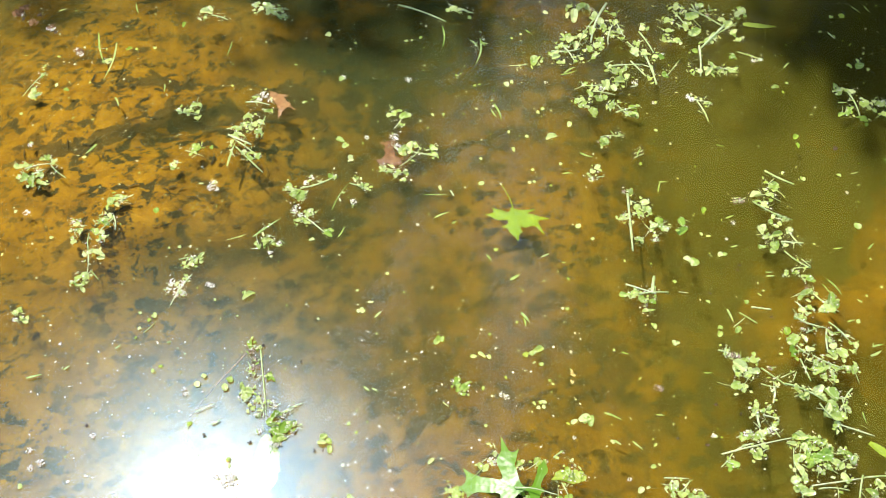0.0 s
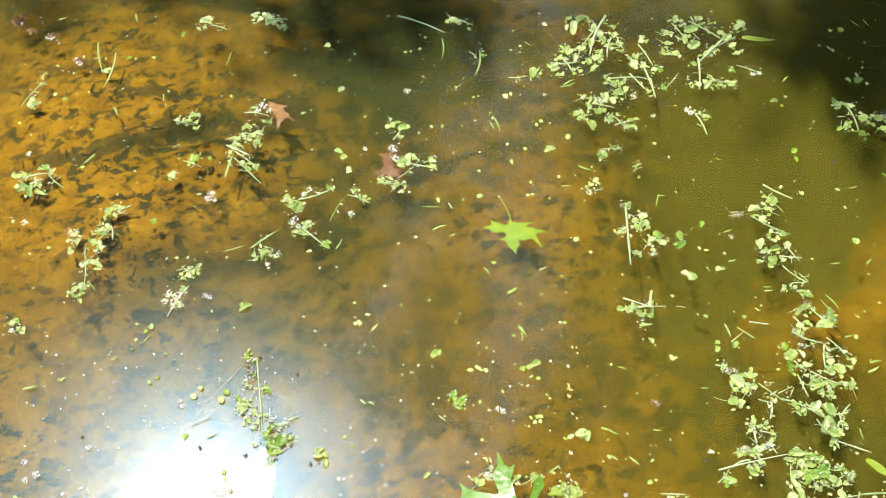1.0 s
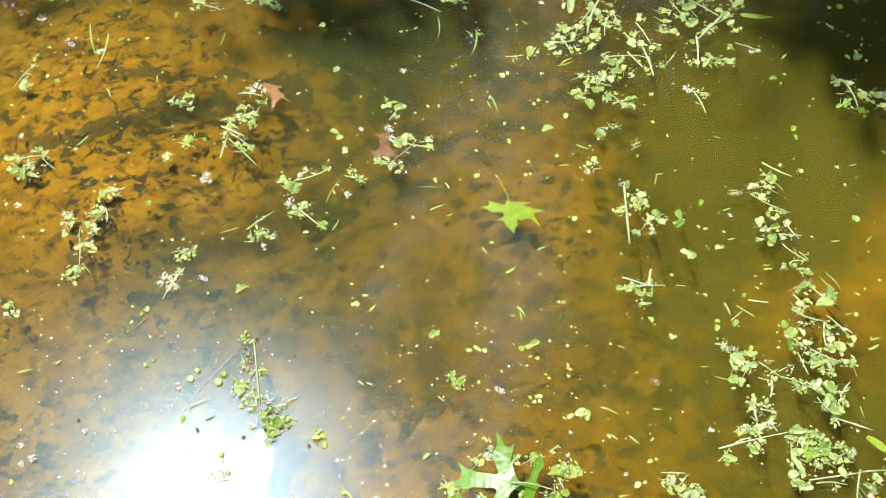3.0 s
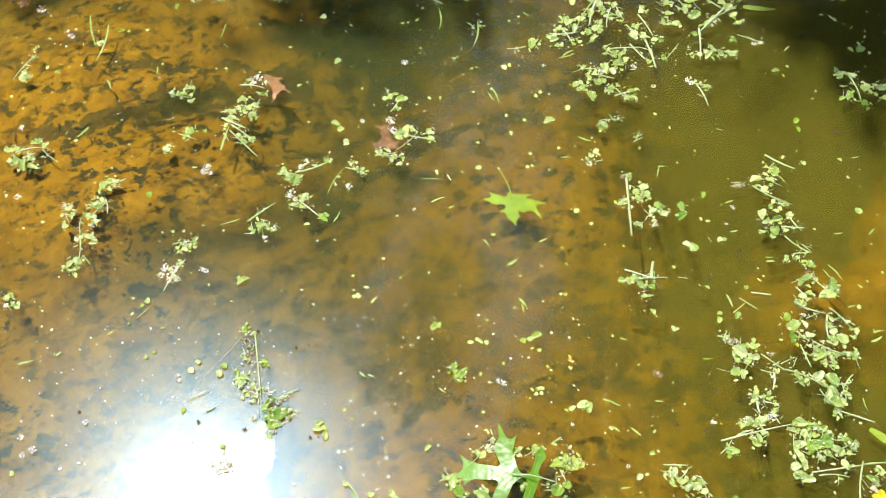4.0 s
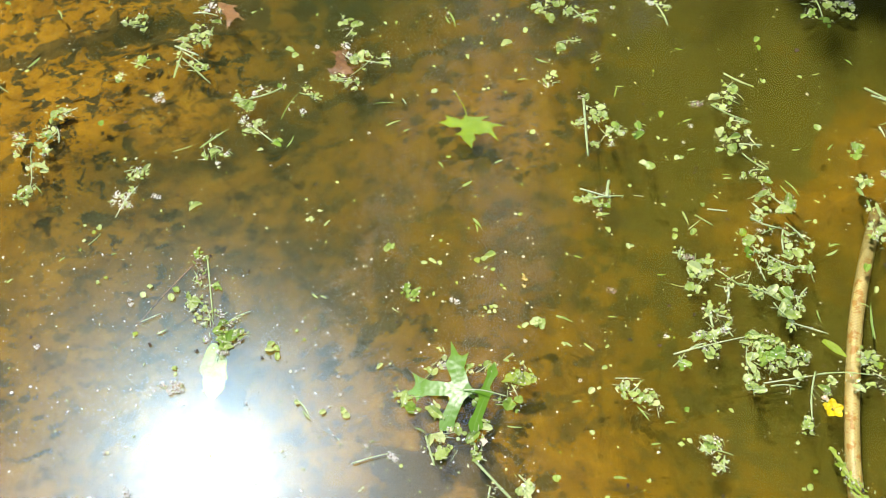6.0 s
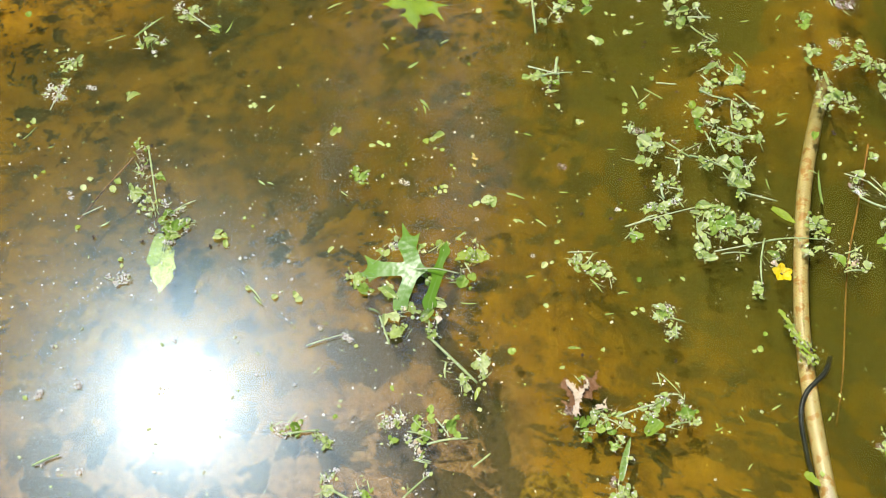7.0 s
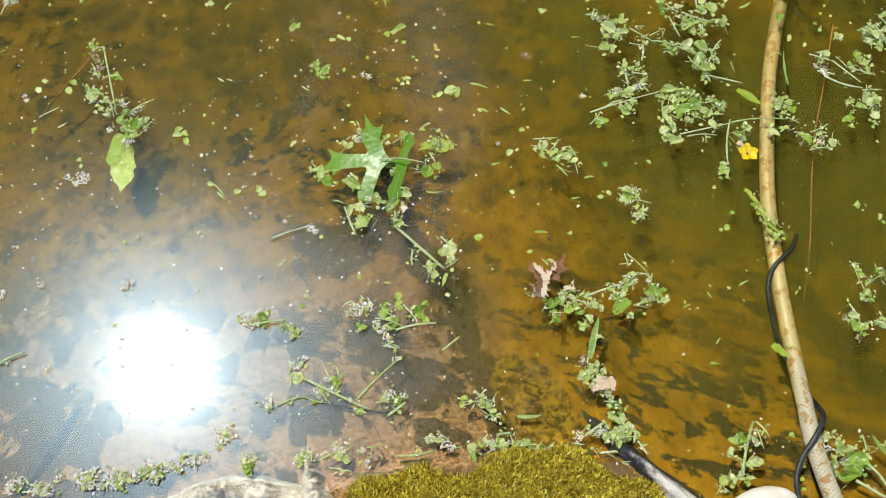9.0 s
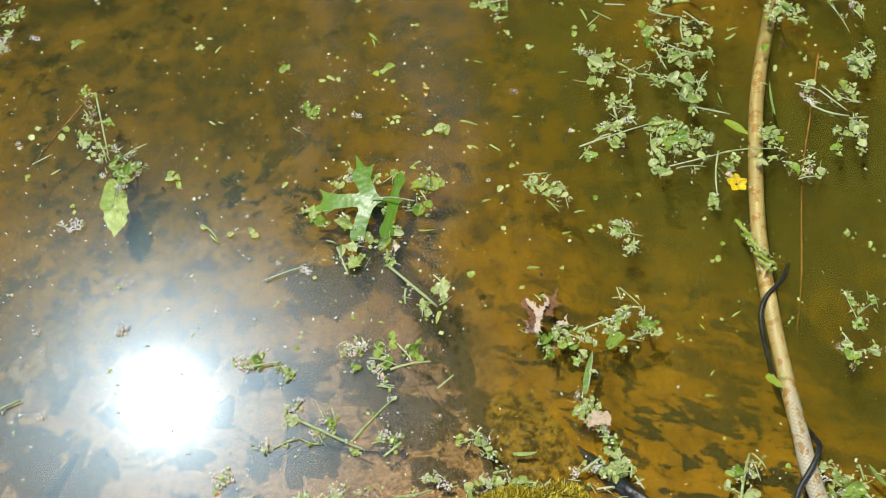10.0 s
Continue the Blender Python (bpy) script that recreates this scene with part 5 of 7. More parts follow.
clump(0.088, 1.230, "short cut blades with blossom scraps",
      "g", (1, 6, 14, -37, 3.6, -4, -8, 5, -27, 2.9),
      "p", (2, 1, 4.3))
clump(0.257, 1.065, "clover leaf and pale petals",
      "l", (7, 10, 9.6),
      "p", (1, -12, 5.4),
      "g", (-6, 1, 3, -16, 2.7))
clump(0.296, 1.152, "fine cut stalks with a small leaf",
      "s", (-13, -1, 31, 3, 2.1, 17, 3, 35, 8, 2.1),
      "g", (7, 17, 19, -6, 2.1),
      "l", (-11, -17, 7.7))
clump(0.345, 1.104, "short crossed green clippings afloat",
      "s", (-3, 10, 16, 19, 2.1, -3, 1, 15, 10, 2.1),
      "g", (1, 1, 10, 19, 2.8),
      "y", (6, -14, 4.8))
clump(0.287, 1.431, "dense raft of cut stems and clover leaves",
      "s", (42, 80, 1, -29, 6.9, 23, 47, -26, -40, 4.6, -80, -55, -23, -50, 4.5, -56, -40, -37, -81, 3.7, 47, 14, 34, -40, 3.8, 56, 30, 67, -14, 3.8),
      "l", (-27, 47, 10.8, -10, 67, 10.1, -33, 72, 7.8, 26, 30, 10.0, 51, 52, 10.8, 56, 24, 10.0, 15, 47, 8.5, 32, 14, 9.2, 4, 3, 9.2, -16, -13, 9.9, -40, -24, 10.6, -60, -39, 9.0, -73, -60, 9.7, -59, -81, 8.9, -25, -76, 9.7, -4, -50, 9.0, 12, -40, 9.8, 21, -24, 9.1, 6, -66, 7.5, 44, -13, 8.3, 61, -3, 7.6, 62, -24, 7.6, -47, -13, 7.6, -30, -40, 8.3, -2, 69, 7.8),
      "u", (9, 64, 7.0))
clump(0.371, 1.360, "cut stems lying side by side with clover",
      "s", (15, 68, 38, 10, 4.5, 17, 20, 33, -77, 5.9, -11, 41, 16, 10, 4.5, 30, -27, 32, -77, 4.4, -48, -26, 12, -21, 4.4, -9, -11, 16, -52, 4.4),
      "l", (24, 79, 8.4, 7, 36, 9.0, 22, 4, 9.7, 40, -1, 8.2, 1, 15, 8.2, -52, -29, 8.9, -42, -41, 8.8, -27, -36, 7.4, -21, -52, 8.8, -37, -67, 9.5, 22, -62, 7.3),
      "f", (52, -1, 6.7),
      "p", (24, 84, 4.6))
clump(0.286, 1.262, "pale crumpled clover raft",
      "l", (-23, 22, 6.6, -14, -3, 9.4, 2, 12, 9.5, 21, 22, 8.8, 35, 15, 8.7, 4, -13, 10.1, -37, -20, 9.4, -23, -24, 7.9, -10, -46, 10.7, -20, -32, 7.2),
      "p", (13, 12, 6.5, 77, 26, 7.3),
      "s", (-6, 7, 37, -3, 3.6, -26, 22, 18, 25, 2.9))
clump(0.330, 1.221, "short cut stems with a round green leaf",
      "s", (-12, -10, 25, 4, 5.0, -6, 9, 16, -20, 3.6),
      "l", (-17, 9, 7.2, -2, 17, 6.5, 13, -10, 7.1, 23, -15, 5.7),
      "f", (22, 4, 9.3),
      "g", (-22, -5, -10, 26, 5.0))
clump(0.516, 1.417, "large raft of crossed stems and clover leaves",
      "s", (-14, 76, 44, 26, 5.4, 44, 26, -12, -37, 6.1, -14, -27, -23, -109, 5.2, -51, 38, -23, 16, 3.8, -53, 77, -35, 38, 3.9, 12, -6, 72, 37, 3.8, 2, -89, 49, -98, 3.0, -12, 93, -7, 71, 3.9),
      "l", (-69, 43, 9.2, -69, 11, 9.1, -80, -11, 8.3, -57, -11, 8.3, -33, 27, 10.7, -17, 54, 10.8, -16, 10, 9.9, -35, 65, 8.5, -44, 82, 9.3, 2, 82, 9.3, 25, 76, 9.3, 43, 48, 9.2, 52, 32, 9.2, 72, 59, 9.3, 85, 68, 10.1, 60, 10, 8.4, 68, -11, 6.8, 20, -1, 9.1, 3, -16, 9.1, -39, -94, 7.4, -25, -99, 8.1, -6, -99, 8.8, 0, -79, 7.4, 10, -89, 8.1, 19, -99, 6.6, 42, -95, 8.9, 45, -102, 6.6),
      "f", (-24, -43, 8.2, 45, -59, 5.2),
      "u", (14, 60, 6.9))
clump(0.589, 1.357, "short stem with faded blossom",
      "s", (-15, 14, 33, -9, 3.0),
      "p", (26, -7, 5.9, 14, -9, 5.9),
      "f", (-25, 1, 5.2))
clump(0.474, 1.243, "pinkish blossom on a broken stem",
      "p", (-11, 10, 7.9, -8, 1, 5.8),
      "s", (2, -2, 16, -52, 4.3, -5, 1, 23, -6, 2.9),
      "l", (20, -9, 5.7))
clump(0.440, 1.330, "green leaf on a thin stalk",
      "s", (17, 19, -13, -22, 2.2),
      "f", (-16, -19, 6.6))
clump(0.787, 1.235, "clover leaves round a broken stem",
      "s", (-21, 36, -11, -36, 4.3),
      "l", (-34, 36, 9.4, -41, 32, 6.5, -10, 31, 6.5, 4, -3, 10.0, 12, -12, 9.3, 33, -3, 10.0, 37, -27, 8.5, 49, -8, 8.6),
      "f", (-35, -26, 8.5, -28, -17, 6.4, -7, -45, 7.8),
      "p", (45, 2, 7.2))
clump(0.567, 0.946, "long string of clover leaves and stems",
      "s", (5, 126, 52, 95, 4.8, -30, 56, 32, 14, 4.0, 4, -29, 42, -33, 3.9, 22, -6, 38, -37, 3.2),
      "u", (-49, 60, 8.0, -60, 56, 5.3),
      "l", (16, 85, 8.8, 4, 76, 8.1, -21, 68, 9.4, -10, 51, 6.7, 2, 97, 6.8, 3, 23, 7.9, 16, 15, 7.2, 0, 3, 7.9, 0, -13, 7.8, -24, -5, 7.8, -21, -21, 7.8, -27, -37, 6.5, 25, -6, 5.9, 6, 68, 6.7, -9, -37, 9.0, 12, -37, 6.5),
      "s", (6, -48, 44, -83, 3.8, 16, -83, 45, -81, 3.2, 32, -64, 45, -79, 2.6),
      "l", (20, -90, 6.3, 27, -105, 5.7, 1, -93, 5.1),
      "f", (37, -103, 6.3))
clump(0.329, 0.988, "thick pale stem with clinging clover leaves",
      "s", (-10, 31, -13, -89, 5.9, 7, 2, 26, -6, 2.7),
      "l", (-3, 37, 6.0, 4, 2, 8.0, 18, 14, 8.7, 20, -2, 8.6, 6, -10, 6.6, -26, -22, 6.6, -18, -14, 5.3, 12, -14, 5.9, -1, -66, 5.8),
      "u", (-15, 38, 4.7))
clump(0.361, 0.941, "sprig of green clover leaves",
      "l", (-3, 8, 8.5, 16, 4, 6.5, -8, 2, 5.9, -3, -11, 5.9),
      "f", (10, 12, 9.2),
      "s", (-11, 1, 21, 20, 2.6),
      "p", (-4, -19, 4.5))
clump(0.407, 0.949, "two round clover leaves",
      "f", (-1, 10, 6.6, 0, -10, 8.5))
clump(-0.436, 0.880, "small crumpled clover scraps with blossom",
      "l", (2, -8, 8.3, -8, -2, 7.0, 7, 3, 6.4, 16, 7, 6.4),
      "s", (-19, 3, 22, 8, 2.6))
clump(-0.446, 0.831, "faded pink blossom round a short stem",
      "p", (-14, 7, 8.8, -2, -8, 8.8, 2, 5, 7.6, -18, -8, 6.3, 9, -15, 6.3, -4, -17, 5.6),
      "s", (17, 22, -10, -37, 3.1),
      "l", (10, 14, 5.7))
clump(-0.703, 0.773, "clover and blossom scraps",
      "l", (-5, 8, 7.4, 7, -3, 7.4),
      "p", (-3, -6, 4.9))
clump(-0.279, 0.610, "tall stem with round leaves, plum blossom and a big yellow-green leaf",
      "s", (-20, 103, 0, -2, 3.9, -33, 67, -26, 53, 1.7, -32, 37, 3, -12, 2.8, -12, 19, -2, -15, 2.8, 19, -14, 56, 9, 2.8, 36, -32, 59, -27, 1.6),
      "f", (-37, 112, 6.2, -2, 54, 6.2),
      "l", (-26, 104, 5.1, -31, 27, 10.0, -41, 35, 6.1, -36, 20, 5.5, -20, 0, 7.2, -14, 16, 5.5, -11, -11, 6.6, 44, -25, 4.9, 25, -46, 6.5),
      "f", (11, -23, 10.9, 33, -31, 9.8, 16, -40, 9.8),
      "u", (-34, 98, 6.2, -29, 84, 6.2, -30, 70, 5.6, -22, 73, 6.2, -26, 56, 4.5),
      "p", (8, 10, 5.0, 13, 3, 5.0, -7, -37, 5.4, 23, -57, 7.1, 15, -58, 6.0, 36, -32, 5.5, 44, -39, 5.5, 27, -11, 6.0, 19, -11, 4.9, 35, -6, 4.4))
clump(-0.330, 0.499, "white blossom scraps on a thin stalk",
      "p", (-12, 3, 4.8, 6, 3, 7.5, 2, -8, 7.4, 12, -6, 6.4, 14, 2, 5.3),
      "s", (-20, 4, 15, -10, 1.6))
clump(0.023, 0.646, "cluster of small serrated green leaves",
      "f", (-10, 6, 6.8, 1, -2, 7.9, 6, 5, 5.7, 1, -12, 5.1))
clump(-0.024, 0.388, "short pale stem ending in blossom scraps",
      "s", (-37, -10, 13, 3, 2.6),
      "p", (18, -1, 6.8, 23, -5, 5.2, 14, 3, 4.7, -18, 15, 3.7))
clump(0.112, 0.430, "weed leaves and broken stem caught round the oak leaf",
      "l", (-100, 43, 8.5, -109, 49, 5.5, -60, 85, 8.6, -56, 21, 10.3, -61, 28, 6.7, -52, -17, 10.1, -49, -45, 10.7, -41, -37, 7.4, -26, -8, 8.4, 15, -2, 7.2, -5, -17, 7.2, 21, 92, 9.3, -7, 90, 6.2, -42, 106, 5.0, -47, 119, 3.1, 67, -92, 9.4, 72, -86, 5.9, 42, -126, 8.1, 39, -115, 5.8, 67, -105, 7.3, 3, -46, 5.9, -5, -39, 4.8),
      "f", (6, 42, 7.9, -91, 27, 9.1, 51, 32, 11.6),
      "y", (52, 68, 8.6, 63, 76, 8.4, 74, 70, 8.8, 83, 75, 6.8, 66, 64, 6.4, 86, 68, 5.2),
      "p", (-46, 94, 7.7, -41, 92, 6.2, 60, 72, 4.0, 70, 77, 3.4, 66, 70, 3.0),
      "w", (11, -22, 8.4, -35, -5, 5.4),
      "s", (-71, -14, -59, -57, 4.2, -2, -26, -6, -45, 3.6, -5, -48, 57, -121, 5.9, 45, 100, 60, 111, 4.4, 26, 40, 40, 36, 1.8, 54, 61, 62, 43, 2.5, 57, -72, 68, -86, 3.5, 29, -112, 45, -120, 2.9, 60, -117, 78, -106, 2.3, 17, -88, 14, -110, 3.5),
      "k", (72, 89, 3.7),
      "b", (60, -127, 52, -145, 5.8))
clump(0.595, 0.730, "clover leaves strung on crossing stems",
      "u", (1, 94, 4.2),
      "l", (-4, 81, 9.2, 8, 85, 6.7, 34, 70, 9.2, 26, 53, 9.2, 36, 57, 5.8, 19, 56, 5.8, -16, 51, 7.5, -5, 55, 6.7, -21, 38, 6.6, -41, -3, 13.9, -18, -20, 9.0, 20, -14, 8.2, 30, -27, 10.6, 14, -26, 7.3, 56, -12, 6.6, 45, 4, 4.1, 21, 8, 5.8),
      "f", (-48, -24, 12.2),
      "y", (-49, 13, 7.4),
      "s", (4, 88, 42, 47, 3.8, -33, 39, 15, 18, 4.1, 21, 28, 45, -6, 4.1, 17, 18, 9, -26, 4.5, -20, 8, 11, 21, 2.1, -39, -13, -22, -31, 3.3, -16, -31, 24, -54, 4.1, -38, -37, -29, -76, 3.6),
      "l", (-13, -46, 8.9, -4, -52, 8.1, -13, -58, 9.7, -21, -55, 8.1, 7, -59, 7.3, 16, -55, 6.5, 42, -55, 8.1, 9, -69, 6.4, 34, -54, 5.7, -22, -91, 8.0, -5, -68, 5.6),
      "p", (-21, 16, 4.1))
clump(0.497, 0.614, "long jointed stems with clover leaves and plum scraps",
      "s", (-4, 64, 31, 33, 4.0, 27, 36, 82, 6, 4.0, 23, 46, 48, 58, 2.4, -10, 36, 18, 30, 3.2, 10, 30, 3, 3, 4.8, 73, 2, 98, -32, 3.2, 94, -31, 145, -51, 3.5, 129, 26, 110, 4, 3.2, 99, 10, 123, 13, 3.2, 109, 9, 110, -14, 3.2, -67, 95, -50, 89, 4.0),
      "l", (-54, 92, 5.6, -12, 77, 8.9, -36, 67, 9.6, -41, 50, 8.8, -26, 52, 7.2, -48, 32, 10.3, -15, 56, 6.4, 45, 23, 8.8, 55, 20, 6.4, 94, 17, 9.6, 92, -4, 9.5, 83, -8, 7.9, 94, -20, 10.2, 94, -38, 5.5, 112, -5, 6.3, 14, 37, 6.4),
      "u", (-45, 86, 5.6, -37, 83, 4.8, -51, 87, 4.0, 10, 63, 4.8),
      "l", (-24, -2, 7.1, -29, -9, 5.5, -6, -4, 6.3, -15, -10, 4.7, -22, -45, 7.0, -29, -52, 6.2),
      "y", (2, -19, 4.7, 1, -31, 5.5),
      "s", (-24, -14, -24, -36, 5.5, -16, -17, 8, -25, 3.1, -6, -33, 2, -54, 3.9),
      "p", (-11, -42, 5.4, -47, -48, 5.4, -39, -46, 4.7),
      "s", (-90, -80, 20, -54, 3.4, -69, -75, -39, -62, 3.9, -93, -99, -73, -78, 2.8),
      "l", (-33, -76, 7.9, -37, -82, 7.8, -25, -67, 5.6, -54, -54, 5.6, -39, -49, 5.7),
      "f", (-76, -94, 8.4),
      "u", (-7, -45, 5.1))
clump(0.551, 0.522, "heap of round clover leaves on trailing stems",
      "l", (-22, 40, 6.8, -8, 38, 7.4, 3, 34, 6.8, -20, 23, 7.3, -3, 21, 7.3, -29, 7, 6.7, -35, -12, 7.8, -41, -27, 8.3, -29, -22, 6.7, -43, -40, 6.6, -28, -46, 7.7, -4, -11, 6.7, 9, -6, 6.2, 24, -1, 6.7, 36, 14, 5.6, 46, 10, 7.3, 51, 3, 5.6, 43, -6, 5.1, 33, -25, 7.8, 11, 30, 6.8, 20, 22, 5.7, -36, 28, 5.6),
      "f", (9, 10, 12.4, -14, -1, 11.2),
      "s", (-20, -36, 61, -24, 3.3, 59, -24, 138, -27, 3.4, -10, -40, 34, -43, 2.8, -34, 24, -39, -31, 2.2, 33, 1, 58, 12, 2.3))
clump(0.605, 0.457, "pale stem with withered leaves beside the buttercup",
      "s", (3, 44, -17, -30, 3.9),
      "l", (27, 29, 6.7, 11, 18, 7.2, -23, -35, 7.6, -22, -48, 6.5, -23, -29, 5.5),
      "w", (8, 5, 7.2),
      "p", (15, 14, 5.6))
clump(0.688, 0.509, "clover and yellowing leaves beside the hose",
      "l", (-5, 21, 7.4, 3, 17, 7.9, 13, 13, 6.8, -6, 5, 6.8, 0, -28, 6.7, -21, -34, 6.7, 1, -3, 5.6),
      "y", (16, -1, 9.0),
      "s", (-10, 25, 14, 3, 2.8, 5, -9, 22, -21, 2.2))
clump(0.723, 0.458, "cut stems with a pink dead blossom",
      "s", (-1, 13, 28, 24, 3.4, -12, -18, 14, -17, 3.3, -7, -12, 14, -8, 2.8, -25, 16, -4, 10, 2.8),
      "l", (24, -9, 7.2, 13, 11, 5.6),
      "f", (-12, 2, 9.5),
      "w", (6, -6, 7.2),
      "u", (13, -1, 5.0))
clump(0.802, 0.549, "long cut stems with pinkish blossom and a yellow leaf",
      "s", (-47, 55, -16, 39, 2.9, -16, 39, 17, -2, 3.5, -35, 13, 17, -12, 4.6, -8, 45, 4, 26, 2.3, 7, 26, 44, 9, 2.9, 16, -15, 45, -17, 3.4, 19, -16, 16, -35, 2.8, 15, -49, 35, -31, 2.8),
      "y", (24, 42, 11.6),
      "l", (36, 34, 8.1, 35, 20, 6.9, 12, 22, 6.9, -24, 53, 5.8, -33, 40, 5.8, 16, -35, 7.9, 30, -27, 6.8, 3, -41, 6.2, -12, -33, 6.2, 21, -59, 6.8, 16, -72, 5.6, 33, -37, 5.7, 22, -26, 5.7),
      "f", (-18, -62, 9.6),
      "p", (-37, 27, 8.1, -30, 19, 6.3),
      "u", (-41, 34, 6.3))
clump(0.867, 0.636, "tangle of stems and small clover leaves",
      "s", (-22, -9, 16, 16, 2.9, 2, 10, 9, -26, 2.9, 13, 27, 22, 9, 3.0),
      "l", (-18, -5, 6.5, -12, -17, 7.0, -1, -28, 7.0, 9, -15, 7.0, 17, 2, 6.5, -2, 7, 5.3, 3, -7, 5.9, 26, 30, 6.5, -12, 5, 5.3))
clump(0.805, 0.630, "clover leaves at the tip of a reed",
      "l", (0, 5, 6.5, 1, -4, 4.7))
clump(0.344, 0.473, "row of small clover leaves",
      "s", (-27, 25, 9, 24, 2.8, -5, 4, 10, 21, 2.7),
      "l", (-11, 17, 6.6, -18, 8, 6.6, -3, 0, 7.1, 10, -4, 7.1, 18, -8, 7.7, 28, -15, 7.1, -17, -1, 4.9, 4, -10, 5.5, 22, 1, 4.4),
      "g", (0, -19, 15, -42, 2.7))
clump(0.441, 0.386, "crossed clippings with crumpled clover",
      "l", (-5, 16, 6.5, -1, 7, 7.0, -12, 5, 5.9, 10, 9, 4.8, 7, -21, 6.4, 1, -23, 4.8),
      "s", (-18, 3, 28, -6, 3.2, 15, -7, 12, -30, 3.2, 1, 19, 14, -1, 2.7, -4, -23, 9, -27, 2.7),
      "p", (7, 18, 4.9))
clump(0.621, 0.343, "feathery green weed draped over the hose",
      "b", (-17, 46, -2, 17, 4.9, -8, 15, 11, -17, 4.3, 2, -10, 21, -32, 3.7, -7, 33, 1, 8, 4.3, -2, 8, 0, -16, 3.7, -2, -15, 13, -40, 3.2, 12, -14, 22, -18, 3.2),
      "y", (-11, 39, 3.8, -8, 27, 3.8, -3, 14, 4.3, 2, 2, 3.7, 4, -10, 4.3, 4, -22, 3.7, 11, -28, 4.2, 14, -36, 3.2, -5, -3, 3.2, -3, -30, 3.2, -14, 44, 4.4, -9, 20, 4.6, 0, 22, 3.6, -6, 8, 4.8, 3, 8, 3.4, 8, -4, 4.4, -1, -8, 4.6, 9, -16, 4.8, 17, -26, 4.4, 8, -34, 3.6, 19, -34, 3.8, 14, -8, 3.2),
      "k", (16, -17, 4.8))
clump(-0.072, 0.257, "small leaves and blossom on a green stem",
      "p", (-26, 6, 8.0, -21, -2, 6.0, -31, 9, 5.0, -18, 11, 5.0),
      "l", (34, -11, 8.0, 26, -7, 6.0, 38, -16, 6.0),
      "f", (-5, 9, 9.0),
      "s", (-21, -2, 27, 1, 4.5, 22, 1, 34, -13, 3.0))
clump(0.074, 0.248, "round clover leaves with cream and plum blossom",
      "p", (-31, 20, 7.1, -20, 21, 7.1, -26, 11, 7.1, -10, 17, 7.1, -36, 12, 5.0, -2, -8, 7.0, 2, -16, 6.0, 11, -35, 6.0),
      "w", (-39, 10, 6.6, -8, 20, 6.1, 11, -27, 7.5, 7, -14, 6.5),
      "f", (9, 7, 10.1, 30, 17, 10.1, 57, 4, 11.1, 21, -5, 8.1, -20, -10, 6.5),
      "l", (-16, 13, 5.1),
      "s", (35, 16, 51, -8, 3.0, 22, -18, 76, -13, 4.5, -4, 1, 32, -14, 2.5, 5, -37, 25, -43, 2.5))
clump(-0.013, 0.167, "pale stems crossing with scattered blossom",
      "s", (-21, 14, 66, -40, 5.4, 53, -24, 110, 24, 4.4, -49, -22, -15, -14, 3.9, -15, -14, 14, -25, 2.4, 0, -3, 18, -28, 2.4),
      "p", (-12, 36, 5.9, -18, 29, 4.9, -24, 27, 5.4, -21, 11, 3.9, 2, -9, 4.4, 15, 5, 4.9, -63, -17, 6.8, -59, -21, 4.8, 24, -11, 4.9, 43, -25, 3.9, 108, 24, 4.0),
      "l", (-22, 12, 7.8, 54, -41, 5.3, -28, 27, 3.9),
      "f", (25, 4, 6.4))
clump(0.087, 0.140, "blossom scraps on a stubby stem",
      "p", (-11, 4, 5.8, -3, 6, 5.9, 11, 2, 4.9),
      "f", (3, -5, 6.8),
      "s", (13, -8, -11, -23, 5.3),
      "l", (-14, 0, 4.4))
clump(-0.129, 0.113, "pale blossom scraps with a leaf",
      "p", (-8, 4, 6.7, 4, 8, 6.7, -1, -6, 6.7, 11, 0, 5.7, -6, -8, 4.7),
      "l", (1, 1, 4.8))
clump(-0.277, 0.071, "washed-up blossom and leaves along the edge",
      "p", (-23, 9, 6.5, -16, -1, 6.5, -27, 0, 5.6, -4, -5, 5.6, 16, 4, 6.1, 23, -1, 5.6, 12, -4, 5.6),
      "l", (-21, 6, 5.6, 19, 2, 6.1, 21, -10, 5.6))
clump(-0.200, 0.076, "blossom and stem scraps washed to the edge",
      "p", (-19, 0, 8.4, -14, -8, 6.5, 13, 1, 6.6, 27, 9, 6.6, 46, 12, 6.6),
      "s", (-42, -9, -5, 10, 3.7),
      "l", (-10, -1, 6.6))
clump(-0.368, 0.072, "blossom scraps in the shallows",
      "p", (-17, 7, 6.5, -21, 1, 6.5, 20, -4, 5.6, 24, 1, 5.1),
      "s", (-7, -3, 29, -5, 3.7))
clump(-0.100, 0.076, "leaf with blossom specks",
      "f", (0, -3, 7.5, -2, -8, 5.6),
      "p", (-2, 9, 4.3, 5, 3, 3.8))
clump(-0.004, 0.074, "leaves and a broad stem at the waterline",
      "l", (-27, 3, 7.6, -32, -1, 5.7, -21, -2, 5.7, 15, -1, 5.7, 22, -4, 5.7),
      "s", (-11, -5, 13, 4, 4.7, 2, -14, 30, -22, 2.4),
      "p", (11, 9, 4.8, 18, 6, 4.8, 25, 7, 4.3))
clump(0.084, 0.075, "dark plum debris with pale scraps",
      "u", (-26, -5, 9.5, -35, -1, 6.7),
      "p", (-38, -13, 4.7, -42, 2, 4.3),
      "s", (0, -10, 48, -7, 4.8),
      "l", (47, 7, 5.7),
      "p", (40, 8, 4.8, 57, 8, 4.8))
